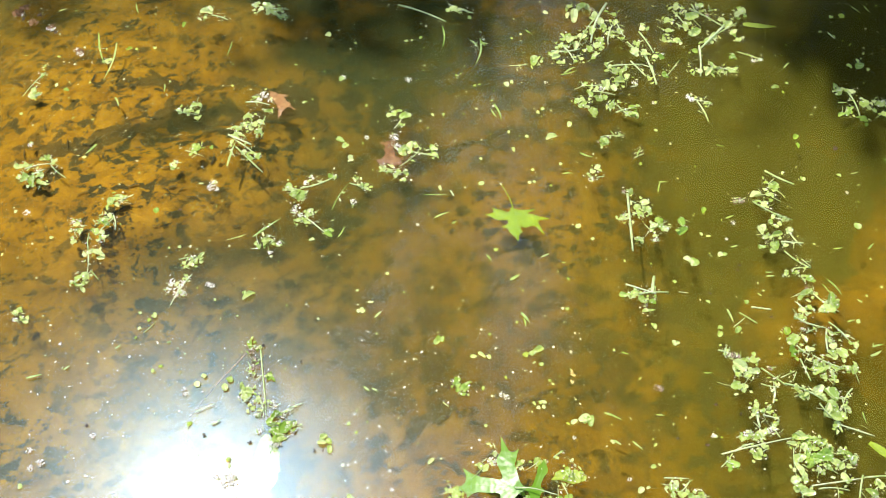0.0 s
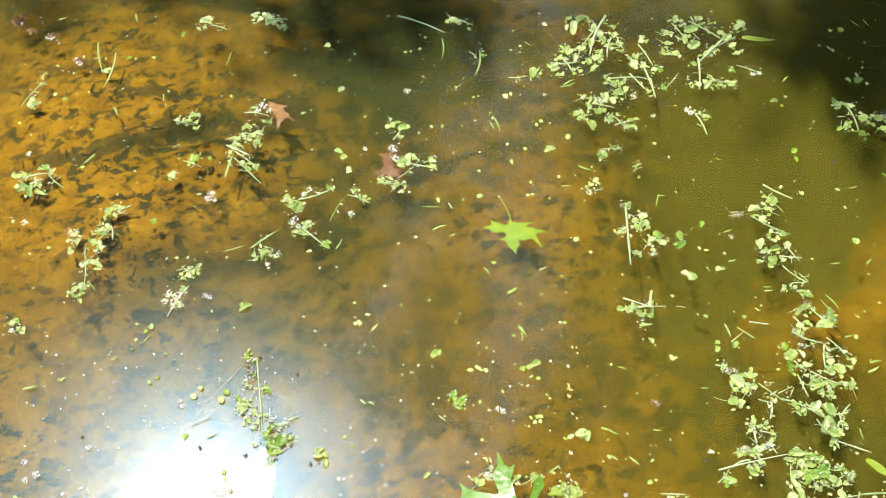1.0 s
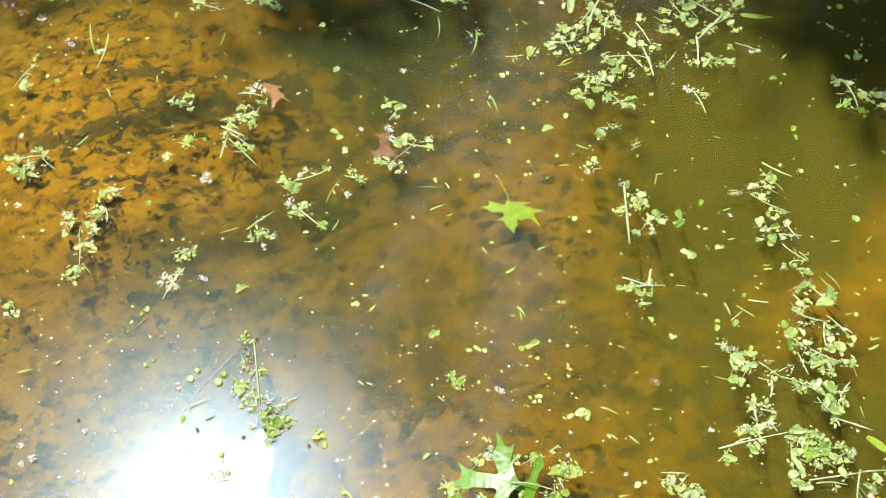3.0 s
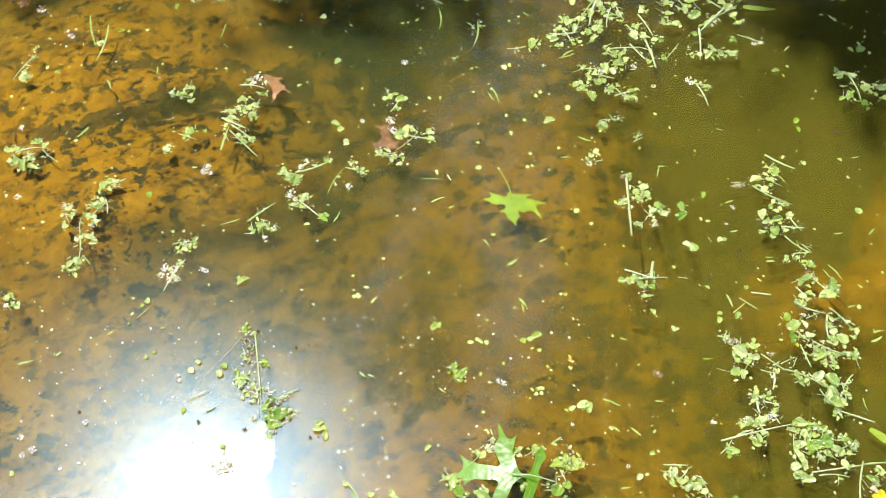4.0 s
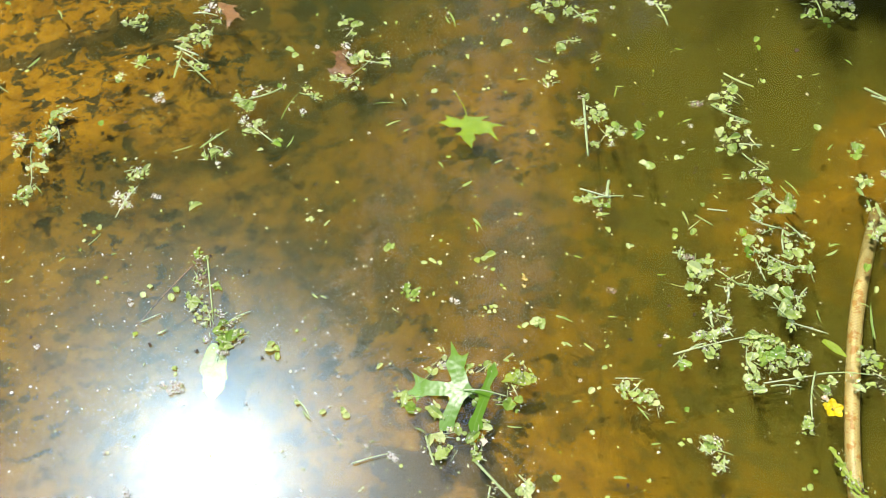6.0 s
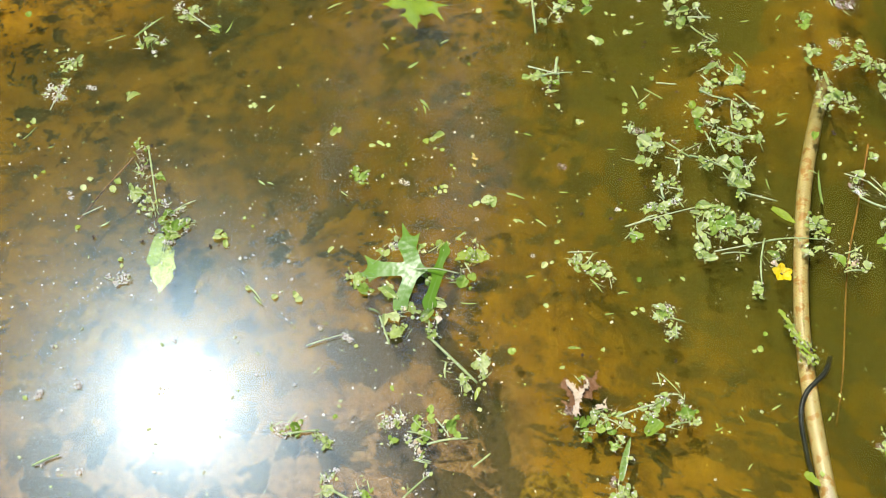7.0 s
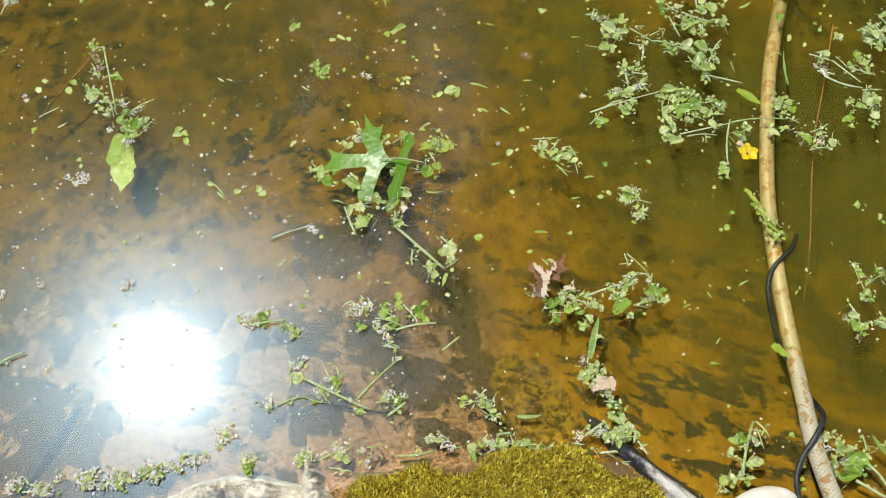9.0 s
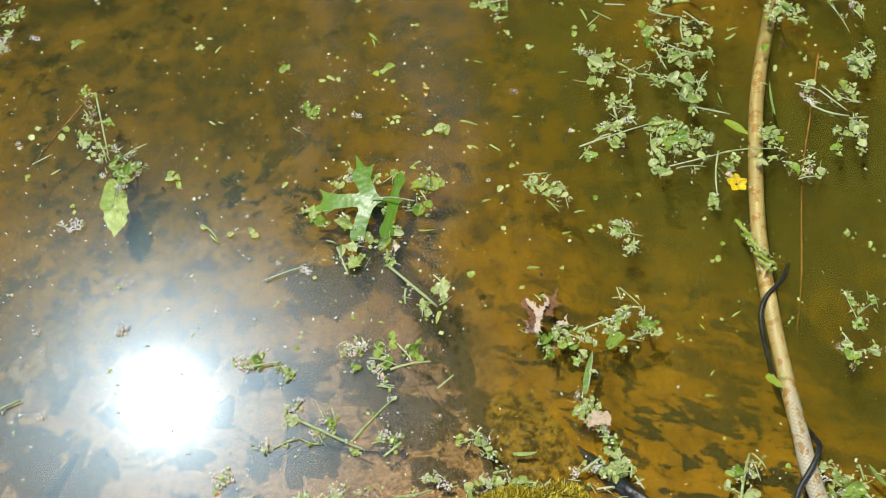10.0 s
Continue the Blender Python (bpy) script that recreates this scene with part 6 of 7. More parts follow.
clump(-0.254, 0.331, "pale blossom scraps in bright water",
      "p", (-4, -3, 7.1, 3, 2, 6.1))
clump(-0.411, 0.236, "pale stem end with blossom",
      "s", (-5, 0, 28, 12, 4.4),
      "p", (5, 1, 4.9))
clump(0.327, 0.256, "green clover leaves around a brown and cream dead leaf",
      "u", (-39, 8, 8.2),
      "g", (-22, 50, -11, 52, 2.6),
      "f", (-21, -10, 9.2, 1, -20, 8.7, 15, -24, 8.1, 15, -46, 6.1, -20, -28, 5.6),
      "l", (-7, -3, 5.6, 8, -5, 6.1, 26, -6, 6.1, 37, -18, 6.1, 44, -25, 4.6, -1, 2, 5.1, 24, -36, 5.1),
      "s", (24, -6, 78, 8, 4.1, -30, -17, -14, -13, 2.5, 3, -4, 31, -23, 2.6))
clump(0.420, 0.257, "triangle of bent stems with clover",
      "s", (-4, 51, -2, 31, 2.6, -1, 50, 22, 20, 2.6, -13, 18, 24, 18, 3.6, -5, -25, 27, -20, 4.1, -5, -25, 14, -31, 2.0, 20, 11, 26, 0, 3.6),
      "f", (-21, -26, 9.7, 28, -9, 9.8),
      "l", (25, -6, 7.2, -9, 9, 7.2, -1, 8, 5.2, -13, 1, 6.2, -13, -40, 4.6, 37, -21, 5.1, -25, -6, 5.6, -31, 3, 5.7),
      "p", (2, 11, 6.2, -20, -7, 5.1, 20, -16, 5.1, 22, 8, 4.7))
clump(0.347, 0.144, "grass blade standing from clover and a cream petal",
      "g", (-3, 21, 19, 78, 9.1),
      "u", (-10, 22, 6.5, -14, 17, 5.0),
      "l", (-13, -1, 7.9, 2, 6, 6.9, 12, 4, 6.9, -5, 9, 6.0, -3, -10, 6.9, 11, 50, 4.5, -20, -3, 4.9),
      "w", (4, -11, 12.8, -4, -17, 9.8),
      "p", (13, -29, 5.4, 15, -34, 4.4, 12, -24, 3.9))
clump(0.352, 0.065, "clover and cut stems lodged on the liner fold",
      "f", (15, 34, 6.8, 9, 40, 3.9),
      "l", (17, 17, 9.7, 20, -6, 10.6, 10, 3, 7.7, 2, -1, 5.8, -4, -3, 6.7, 18, 7, 6.8),
      "s", (-30, 2, -5, 15, 5.3, -5, 19, 1, 6, 3.9, 34, 3, 29, -14, 3.4, 34, -12, 43, -30, 3.8, -17, -23, 5, -23, 4.3, -25, -13, -18, -28, 1.9),
      "p", (-37, 3, 5.8, -40, -2, 4.8, -10, 5, 5.8, -15, 1, 4.3, 7, -38, 3.8, 14, -41, 3.8))
clump(0.194, 0.120, "yellowing clover scraps on thin stems",
      "y", (-19, 9, 5.4, -22, 4, 3.9),
      "l", (13, -7, 8.3, 15, -14, 5.8, 22, -17, 4.8, 4, 2, 5.8),
      "s", (-6, 18, 12, 3, 3.9, -22, 6, 7, 4, 1.9),
      "p", (12, 1, 4.4))
clump(0.231, 0.060, "clover leaves and stems washed against the moss",
      "s", (-21, 18, -2, 19, 4.8, -4, 17, 0, -3, 2.4),
      "l", (-37, 11, 4.8, -52, 5, 8.6, -18, 9, 6.7, -11, 3, 5.3, 8, 4, 7.2, 34, -4, 6.7, 61, -16, 6.7, 20, 0, 5.3, 45, -12, 5.7),
      "f", (69, -24, 7.1, 75, -32, 5.7),
      "p", (-29, 10, 5.7, -28, 3, 4.8, 14, -9, 5.2, 41, -7, 4.8, -80, 10, 6.7, -87, 16, 4.8))
clump(0.512, 0.019, "thick pale stem with folded leaves",
      "s", (-5, -24, 25, 43, 5.8, 28, 43, 41, 22, 3.4, 27, 35, 30, 8, 2.4, -17, 6, 2, -6, 2.4),
      "l", (16, -7, 8.6, -14, 8, 5.3, -29, -26, 7.6, -19, -25, 6.2, -7, -24, 5.7, 2, -27, 5.2, -30, -38, 4.7),
      "f", (4, 23, 8.7, 0, 19, 5.8),
      "p", (18, 22, 5.3, 22, 16, 4.8))
clump(0.645, 0.008, "bright clover and broad blades beside the hose",
      "f", (13, -7, 11.5, -7, -26, 9.5, 7, -19, 8.6),
      "l", (-31, -5, 9.6, -20, -9, 8.2, 2, -1, 6.7, -17, 27, 5.3, -6, 12, 5.8, 21, -3, 6.3, 7, 8, 4.3),
      "s", (-12, 27, 2, 6, 2.4, 21, -13, 38, -45, 5.3, 1, -32, 34, -57, 5.7, 26, 23, 26, 3, 3.9, -33, 14, -17, 27, 2.4),
      "g", (50, -6, 36, 22, 6.3),
      "p", (-7, -8, 5.8, -22, 11, 4.8))
clump(0.710, 0.179, "clover leaf with plum blossom and a stem",
      "l", (31, -7, 7.2, -5, 10, 5.1, 5, -7, 6.1),
      "f", (-5, -6, 10.2),
      "u", (-7, -22, 5.1, -16, 9, 5.1),
      "s", (-6, 27, 2, 1, 3.1, 3, -4, 36, -2, 2.6))
clump(0.735, 0.235, "feathery tuft of tiny green leaves",
      "f", (-11, -23, 4.6, -1, -19, 4.7, -6, 21, 4.2, -10, 24, 4.2, 1, -2, 4.2, -2, -29, 4.6, 25, 7, 4.7, 21, 13, 4.2, -6, -15, 4.1, -4, 10, 3.7),
      "s", (-9, 21, -2, -21, 1.6, -1, -7, 32, 12, 1.6))
clump(0.820, 0.811, "crumpled green leaves on a bent stem",
      "l", (-16, 4, 7.7, -1, 3, 7.7, 7, 10, 6.8, 21, 28, 9.4, 21, 12, 8.5, 27, -5, 7.7, 27, -12, 5.1, -23, -6, 5.9),
      "s", (-34, -14, -10, -5, 3.0, -24, -19, -5, -5, 2.5))
clump(0.866, 0.774, "clover leaves and thin stalks",
      "l", (-6, 26, 6.8, 4, 23, 5.9, 6, 7, 7.6, 13, 2, 5.9, -12, -12, 8.4, -7, -23, 7.5, 17, -17, 5.0),
      "s", (-13, 29, 6, 23, 2.5, -12, -27, 1, -86, 2.1, 1, 2, 16, -19, 2.5, 7, -6, 22, 1, 2.1))
clump(0.908, 0.796, "stems and clover leaves in a loose tangle",
      "l", (2, 11, 6.8, 7, -2, 7.7, 0, -12, 6.4, 14, 13, 6.8),
      "s", (-15, -27, 13, 8, 3.0, -6, 15, 18, 24, 2.1))
clump(0.889, 0.734, "pinkish blossom with a stem",
      "p", (0, 8, 6.7, -4, 3, 5.0),
      "s", (-2, -5, 5, -23, 3.3),
      "l", (6, -6, 5.8))
clump(0.771, 0.751, "clover and yellow leaves over the sunken hose end",
      "y", (-23, -20, 7.4),
      "l", (-5, -8, 7.5, 4, 1, 7.5, 11, -5, 6.7, 12, -15, 6.6, -13, -15, 5.8, -7, -26, 5.8, -20, 0, 5.8, 28, -11, 6.7, 17, -30, 6.6, 26, -33, 6.6, 33, -31, 4.1, -16, 31, 4.2),
      "g", (-14, 48, -11, 25, 5.0, -1, 42, 1, 14, 5.9, -26, 70, -17, 54, 7.6))
clump(0.765, 0.835, "two pale curled clover leaves",
      "l", (-11, 4, 7.7, 3, 2, 6.8, 6, -5, 4.3))
clump(0.804, 0.849, "broken stems with pale blossom",
      "s", (-11, 6, 9, 0, 3.0, -6, -7, 9, 10, 2.6),
      "p", (-6, 1, 5.1, 4, -3, 4.3),
      "l", (21, 4, 6.0))
clump(0.860, 0.628, "clover leaves in a small heap",
      "l", (-9, 6, 7.3, -2, 0, 8.1, 7, 4, 7.3, 5, -10, 5.6))
clump(0.317, 0.806, "crossed cut stems over round green leaves",
      "s", (-21, 25, 27, 6, 4.4, 21, 6, 28, 40, 7.5, -1, 6, 49, 10, 3.8),
      "l", (-17, 3, 8.7, -8, 7, 7.5, 4, -1, 6.9),
      "f", (20, -8, 8.1),
      "k", (6, -15, 7.4),
      "g", (0, -27, 23, -24, 6.2))
clump(-0.840, 1.471, "dark wet dead leaves breaking the surface",
      "d", (-41, 22, 17.1, -3, -7, 13.9, 37, -22, 10.7, -31, 36, 12.5),
      "k", (-26, 2, 9.3, 6, 13, 9.3, 48, -37, 7.6),
      "p", (40, -27, 7.7, -33, 15, 5.4))
clump(-0.730, 1.378, "small wet dead leaf with pale specks",
      "d", (1, 0, 10.5),
      "p", (-7, 6, 6.8, 5, -7, 5.3))
clump(-0.243, 0.077, "raft of white faded blossom along the limed waterline",
      "p", (-62, 4, 8.9, -44, 7, 7.9, -29, -4, 9.3, -14, 0, 7.5, 4, -3, 8.9, 22, 2, 8.9, 42, 5, 7.5, 60, 7, 6.6, 79, 9, 6.6, -20, -12, 7.9, -48, -8, 7.4),
      "l", (-52, 0, 5.1, -5, -8, 5.1, 14, -2, 6.1, 52, 2, 4.7))
clump(-0.362, 0.075, "scattered white blossom and cut leaf at the waterline",
      "p", (-27, 5, 7.9, -15, 8, 6.5, 1, -4, 8.8, 19, -10, 7.9, 29, 6, 5.1),
      "l", (-18, -1, 5.1, 10, -6, 5.1))

# ---------------------------------------------------------------- single scraps
clump(0.766, 0.899, "three round green clover leaves on the water",
      "f", (-5, 8, 8.6, 8, 10, 7.6, -4, -13, 8.6))
clump(0.844, 0.933, "faded mauve clover head among cut stems",
      "u", (-5, -4, 16.2, 13, 5, 12.4, -8, 11, 9.5),
      "p", (3, -9, 8.6, -12, -8, 5.7),
      "y", (0, 16, 8.6),
      "s", (-35, 98, 32, 46, 5.7, -27, 82, 23, 57, 4.8, -30, 14, -25, -7, 3.8),
      "l", (37, 120, 9.5, 22, 124, 7.6, 30, 51, 6.7))
loose("l", -0.238, 1.421, 0, 0, 9.9)
loose("l", -0.198, 1.147, 0, 0, 8.4)
loose("l", -0.187, 1.135, 0, 0, 9.1)
loose("l", -0.176, 1.102, 0, 0, 9.0)
loose("l", -0.204, 1.301, 0, 0, 8.1)
loose("l", -0.153, 1.234, 0, 0, 4.3)
loose("l", -0.247, 1.151, 0, 0, 4.2)
loose("l", -0.582, 1.391, 0, 0, 4.5)
loose("l", -0.459, 0.910, 0, 0, 4.5)
loose("l", -0.415, 1.287, 0, 0, 4.4)
loose("l", -0.233, 0.924, 0, 0, 3.9)
loose("l", -0.070, 1.409, 0, 0, 3.8)
loose("l", -0.081, 1.406, 0, 0, 4.5)
loose("l", -0.013, 1.036, 0, 0, 5.4)
loose("l", -0.027, 1.210, 0, 0, 3.6)
loose("l", -0.006, 1.210, 0, 0, 3.6)
loose("l", -0.683, 0.930, 0, 0, 4.6)
loose("l", -0.807, 1.217, 0, 0, 5.0)
loose("f", -0.734, 1.276, 0, 0, 6.6)
loose("f", -0.512, 0.988, 0, 0, 6.0)
loose("f", -0.532, 1.455, 0, 0, 6.9)
loose("f", -0.434, 1.132, 0, 0, 4.9)
loose("y", -0.632, 1.386, 0, 0, 6.0)
loose("g", -0.433, 1.386, 3, 20, -3, -20, 3.0)
loose("g", -0.656, 1.128, 8, 13, -8, -13, 4.9)
loose("g", -0.009, 1.413, 0, 31, 0, -31, 3.0)
loose("g", -0.366, 0.929, 17, 6, -17, -6, 2.0)
loose("g", -0.183, 0.940, -5, -12, 5, 12, 2.6)
loose("g", -0.009, 0.975, -13, -6, 13, 6, 3.3)
loose("g", -0.629, 1.242, -6, 12, 6, -12, 3.6)
loose("g", -0.544, 1.278, -1, 10, 1, -10, 2.9)
loose("g", -0.637, 1.503, -5, 14, 5, -14, 3.1)
loose("p", -0.201, 1.306, 0, 0, 6.6)
loose("p", -0.075, 1.299, 0, 0, 8.1)
loose("p", -0.739, 0.983, 0, 0, 7.3)
loose("p", -0.149, 1.153, 0, 0, 5.6)
loose("p", -0.770, 1.138, 0, 0, 6.3)
loose("p", -0.806, 1.445, 0, 0, 6.9)
loose("p", -0.730, 1.376, 0, 0, 6.8)
loose("s", -0.051, 1.488, -49, 25, 49, -25, 3.9)
loose("l", 0.193, 1.151, 0, 0, 9.1)
loose("l", 0.172, 1.216, 0, 0, 6.4)
loose("l", 0.229, 1.185, 0, 0, 7.1)
loose("l", 0.202, 1.484, 0, 0, 7.7)
loose("l", 0.115, 1.288, 0, 0, 6.6)
loose("l", 0.154, 1.077, 0, 0, 4.8)
loose("l", 0.148, 1.048, 0, 0, 4.1)
loose("l", 0.156, 1.048, 0, 0, 4.7)
loose("l", 0.207, 1.091, 0, 0, 4.1)
loose("l", 0.061, 1.043, 0, 0, 8.8)
loose("l", 0.782, 1.470, 0, 0, 6.9)
loose("l", 0.786, 1.331, 0, 0, 6.7)
loose("l", 0.632, 1.277, 0, 0, 7.3)
loose("l", 0.710, 0.949, 0, 0, 7.9)
loose("l", 0.227, 0.952, 0, 0, 5.2)
loose("l", 0.397, 1.239, 0, 0, 5.0)
loose("l", 0.637, 1.054, 0, 0, 6.1)
loose("l", 0.149, 1.424, 0, 0, 3.8)
loose("l", 0.449, 1.083, 0, 0, 2.7)
loose("l", 0.750, 1.428, 0, 0, 4.6)
loose("l", 0.019, 1.312, 0, 0, 3.7)
loose("l", 0.054, 1.285, 0, 0, 4.4)
loose("l", 0.148, 1.156, 0, 0, 4.9)
loose("l", 0.122, 1.124, 0, 0, 4.9)
loose("f", 0.645, 1.152, 0, 0, 6.3)
loose("f", 0.644, 1.131, 0, 0, 6.3)
loose("f", 0.449, 0.984, 0, 0, 8.6)
loose("g", 0.254, 1.107, -12, 5, 12, -5, 4.1)
loose("g", 0.218, 1.067, -10, 0, 10, 0, 2.7)
loose("g", 0.501, 1.129, -7, 2, 7, -2, 2.8)
loose("g", 0.378, 1.036, -4, -13, 4, 13, 2.7)
loose("g", 0.386, 1.047, -8, 0, 8, 0, 2.7)
loose("g", 0.837, 1.490, -7, 10, 7, -10, 3.1)
loose("g", 0.797, 1.092, -5, 7, 5, -7, 3.4)
loose("g", 0.238, 1.315, -17, -6, 17, 6, 2.9)
loose("g", 0.241, 1.322, -12, -8, 12, 8, 3.7)
loose("b", 0.631, 1.443, -33, 2, 33, -2, 13.8)
loose("k", 0.711, 1.124, 0, 0, 7.6)
loose("k", 0.051, 1.040, 0, 0, 4.7)
loose("k", 0.846, 1.309, 0, 0, 4.4)
loose("k", 0.108, 1.127, 0, 0, 4.9)
loose("k", 0.136, 0.914, 0, 0, 4.5)
loose("p", 0.496, 0.957, 0, 0, 5.3)
loose("p", 0.709, 1.022, 0, 0, 3.4)
loose("p", 0.393, 1.237, 0, 0, 4.3)
loose("l", -0.329, 0.812, 0, 0, 8.8)
loose("l", -0.479, 0.775, 0, 0, 6.8)
loose("l", -0.499, 0.752, 0, 0, 4.3)
loose("l", -0.464, 0.675, 0, 0, 7.1)
loose("l", -0.391, 0.652, 0, 0, 7.1)
loose("l", -0.347, 0.646, 0, 0, 7.1)
loose("l", -0.384, 0.805, 0, 0, 5.0)
loose("l", -0.139, 0.783, 0, 0, 6.2)
loose("l", -0.188, 0.563, 0, 0, 6.3)
loose("l", -0.177, 0.544, 0, 0, 5.7)
loose("l", -0.101, 0.855, 0, 0, 3.8)
loose("l", -0.072, 0.818, 0, 0, 3.1)
loose("l", -0.629, 0.488, 0, 0, 6.7)
loose("l", -0.017, 0.726, 0, 0, 9.1)
loose("l", -0.150, 0.822, 0, 0, 3.1)
loose("g", -0.113, 0.774, -5, -6, 5, 6, 3.7)
loose("g", -0.601, 0.680, -4, -4, 4, 4, 3.6)
loose("g", -0.648, 0.664, -12, -3, 12, 3, 3.6)
loose("g", -0.447, 0.726, -4, -1, 4, 1, 2.4)
loose("g", -0.527, 0.717, -4, -4, 4, 4, 2.4)
loose("p", -0.407, 0.635, 0, 0, 4.7)
loose("p", -0.606, 0.523, 0, 0, 7.3)
loose("p", -0.628, 0.543, 0, 0, 5.7)
loose("p", -0.537, 0.567, 0, 0, 5.1)
loose("p", -0.400, 0.835, 0, 0, 5.7)
loose("p", -0.392, 0.832, 0, 0, 5.0)
loose("p", -0.302, 0.898, 0, 0, 5.2)
loose("k", -0.136, 0.851, 0, 0, 3.8)
loose("k", -0.089, 0.785, 0, 0, 3.1)
loose("k", -0.213, 0.696, 0, 0, 3.0)
loose("k", -0.359, 0.834, 0, 0, 3.8)
loose("l", 0.416, 0.877, 0, 0, 9.6)
loose("l", 0.463, 0.890, 0, 0, 6.4)
loose("l", 0.473, 0.894, 0, 0, 5.8)
loose("l", 0.333, 0.752, 0, 0, 9.2)
loose("l", 0.363, 0.722, 0, 0, 6.1)
loose("l", 0.379, 0.838, 0, 0, 5.7)
loose("l", 0.428, 0.798, 0, 0, 3.7)
loose("l", 0.135, 0.705, 0, 0, 7.8)
loose("l", 0.148, 0.685, 0, 0, 4.2)
loose("l", 0.054, 0.702, 0, 0, 5.4)
loose("l", 0.160, 0.657, 0, 0, 3.5)
loose("l", 0.209, 0.593, 0, 0, 8.1)
loose("l", 0.192, 0.587, 0, 0, 5.2)
loose("l", 0.247, 0.555, 0, 0, 5.7)
loose("l", 0.142, 0.619, 0, 0, 4.7)
loose("l", 0.139, 0.610, 0, 0, 4.6)
loose("l", 0.265, 0.710, 0, 0, 3.0)
loose("l", 0.304, 0.516, 0, 0, 5.0)
loose("l", 0.281, 0.480, 0, 0, 5.0)
loose("l", 0.438, 0.738, 0, 0, 7.3)
loose("l", 0.468, 0.746, 0, 0, 6.7)
loose("l", 0.666, 0.761, 0, 0, 4.3)
loose("l", 0.647, 0.706, 0, 0, 6.6)
loose("g", 0.249, 0.597, -10, 4, 10, -4, 3.5)
loose("g", 0.126, 0.769, -6, 9, 6, -9, 4.3)
loose("g", 0.459, 0.770, -3, 13, 3, -13, 3.7)
loose("g", 0.541, 0.848, -8, 0, 8, 0, 3.2)
loose("g", 0.631, 0.812, -9, 18, 9, -18, 2.5)
loose("g", 0.679, 0.702, -10, -5, 10, 5, 4.2)
loose("g", 0.324, 0.596, -7, 1, 7, -1, 2.3)
loose("g", 0.282, 0.703, -6, 2, 6, -2, 3.0)
loose("g", 0.408, 0.669, -7, 0, 7, 0, 2.4)
loose("p", 0.400, 0.564, 0, 0, 4.6)
loose("p", 0.190, 0.561, 0, 0, 4.0)
loose("p", 0.266, 0.496, 0, 0, 3.9)
loose("u", 0.325, 0.643, 0, 0, 7.6)
loose("k", 0.347, 0.559, 0, 0, 5.1)
loose("k", 0.493, 0.869, 0, 0, 4.5)
loose("k", 0.014, 0.605, 0, 0, 4.1)
loose("s", 0.488, 0.766, -13, 10, 13, -10, 3.7)
loose("l", -0.011, 0.730, 0, 0, 8.1)
loose("l", 0.145, 0.709, 0, 0, 7.5)
loose("l", -0.146, 0.783, 0, 0, 4.1)
loose("l", 0.066, 0.699, 0, 0, 5.2)
loose("l", 0.147, 0.620, 0, 0, 4.5)
loose("l", 0.147, 0.612, 0, 0, 3.9)
loose("l", -0.189, 0.564, 0, 0, 6.6)
loose("l", -0.178, 0.548, 0, 0, 4.4)
loose("l", -0.025, 0.525, 0, 0, 6.5)
loose("l", -0.327, 0.528, 0, 0, 6.4)
loose("l", -0.143, 0.470, 0, 0, 5.9)
loose("l", -0.106, 0.455, 0, 0, 6.4)
loose("l", -0.077, 0.457, 0, 0, 6.4)
loose("l", -0.072, 0.449, 0, 0, 6.9)
loose("l", 0.164, 0.651, 0, 0, 3.4)
loose("l", -0.341, 0.659, 0, 0, 6.7)
loose("l", -0.383, 0.666, 0, 0, 7.8)
loose("y", -0.394, 0.586, 0, 0, 4.3)
loose("g", -0.128, 0.450, -6, 7, 6, -7, 2.6)
loose("g", -0.113, 0.639, -5, 3, 5, -3, 2.2)
loose("g", -0.353, 0.588, -7, -4, 7, 4, 2.7)
loose("g", 0.168, 0.427, -12, 1, 12, -1, 2.1)
loose("g", 0.125, 0.760, -1, 8, 1, -8, 2.9)
loose("p", 0.083, 0.633, 0, 0, 5.1)
loose("p", 0.091, 0.628, 0, 0, 5.1)
loose("p", -0.082, 0.481, 0, 0, 3.2)
loose("p", -0.410, 0.643, 0, 0, 4.4)
loose("p", -0.137, 0.523, 0, 0, 2.2)
loose("o", 0.196, 0.668, 0, 0, 6.9)
loose("o", 0.194, 0.655, 0, 0, 5.1)
loose("k", -0.410, 0.635, 0, 0, 3.3)
loose("k", -0.294, 0.720, 0, 0, 5.1)
loose("k", -0.233, 0.691, 0, 0, 4.0)
loose("k", 0.000, 0.597, 0, 0, 4.5)
loose("k", -0.369, 0.566, 0, 0, 4.9)
loose("k", -0.299, 0.555, 0, 0, 4.9)
loose("k", -0.200, 0.541, 0, 0, 4.3)
loose("k", 0.002, 0.645, 0, 0, 4.0)
loose("l", 0.208, 0.590, 0, 0, 5.6)
loose("l", 0.217, 0.589, 0, 0, 7.3)
loose("l", 0.347, 0.346, 0, 0, 4.7)
loose("l", 0.310, 0.395, 0, 0, 3.2)
loose("l", 0.276, 0.417, 0, 0, 4.8)
loose("l", 0.411, 0.402, 0, 0, 3.8)
loose("l", 0.566, 0.333, 0, 0, 6.4)
loose("l", 0.557, 0.331, 0, 0, 5.3)
loose("l", 0.756, 0.349, 0, 0, 8.6)
loose("l", 0.562, 0.396, 0, 0, 4.3)
loose("l", 0.313, 0.519, 0, 0, 3.3)
loose("l", 0.311, 0.550, 0, 0, 2.8)
loose("l", 0.293, 0.484, 0, 0, 3.8)
loose("l", 0.368, 0.722, 0, 0, 4.1)
loose("l", 0.731, 0.635, 0, 0, 5.3)
loose("l", 0.783, 0.328, 0, 0, 4.8)
loose("l", 0.786, 0.320, 0, 0, 4.3)
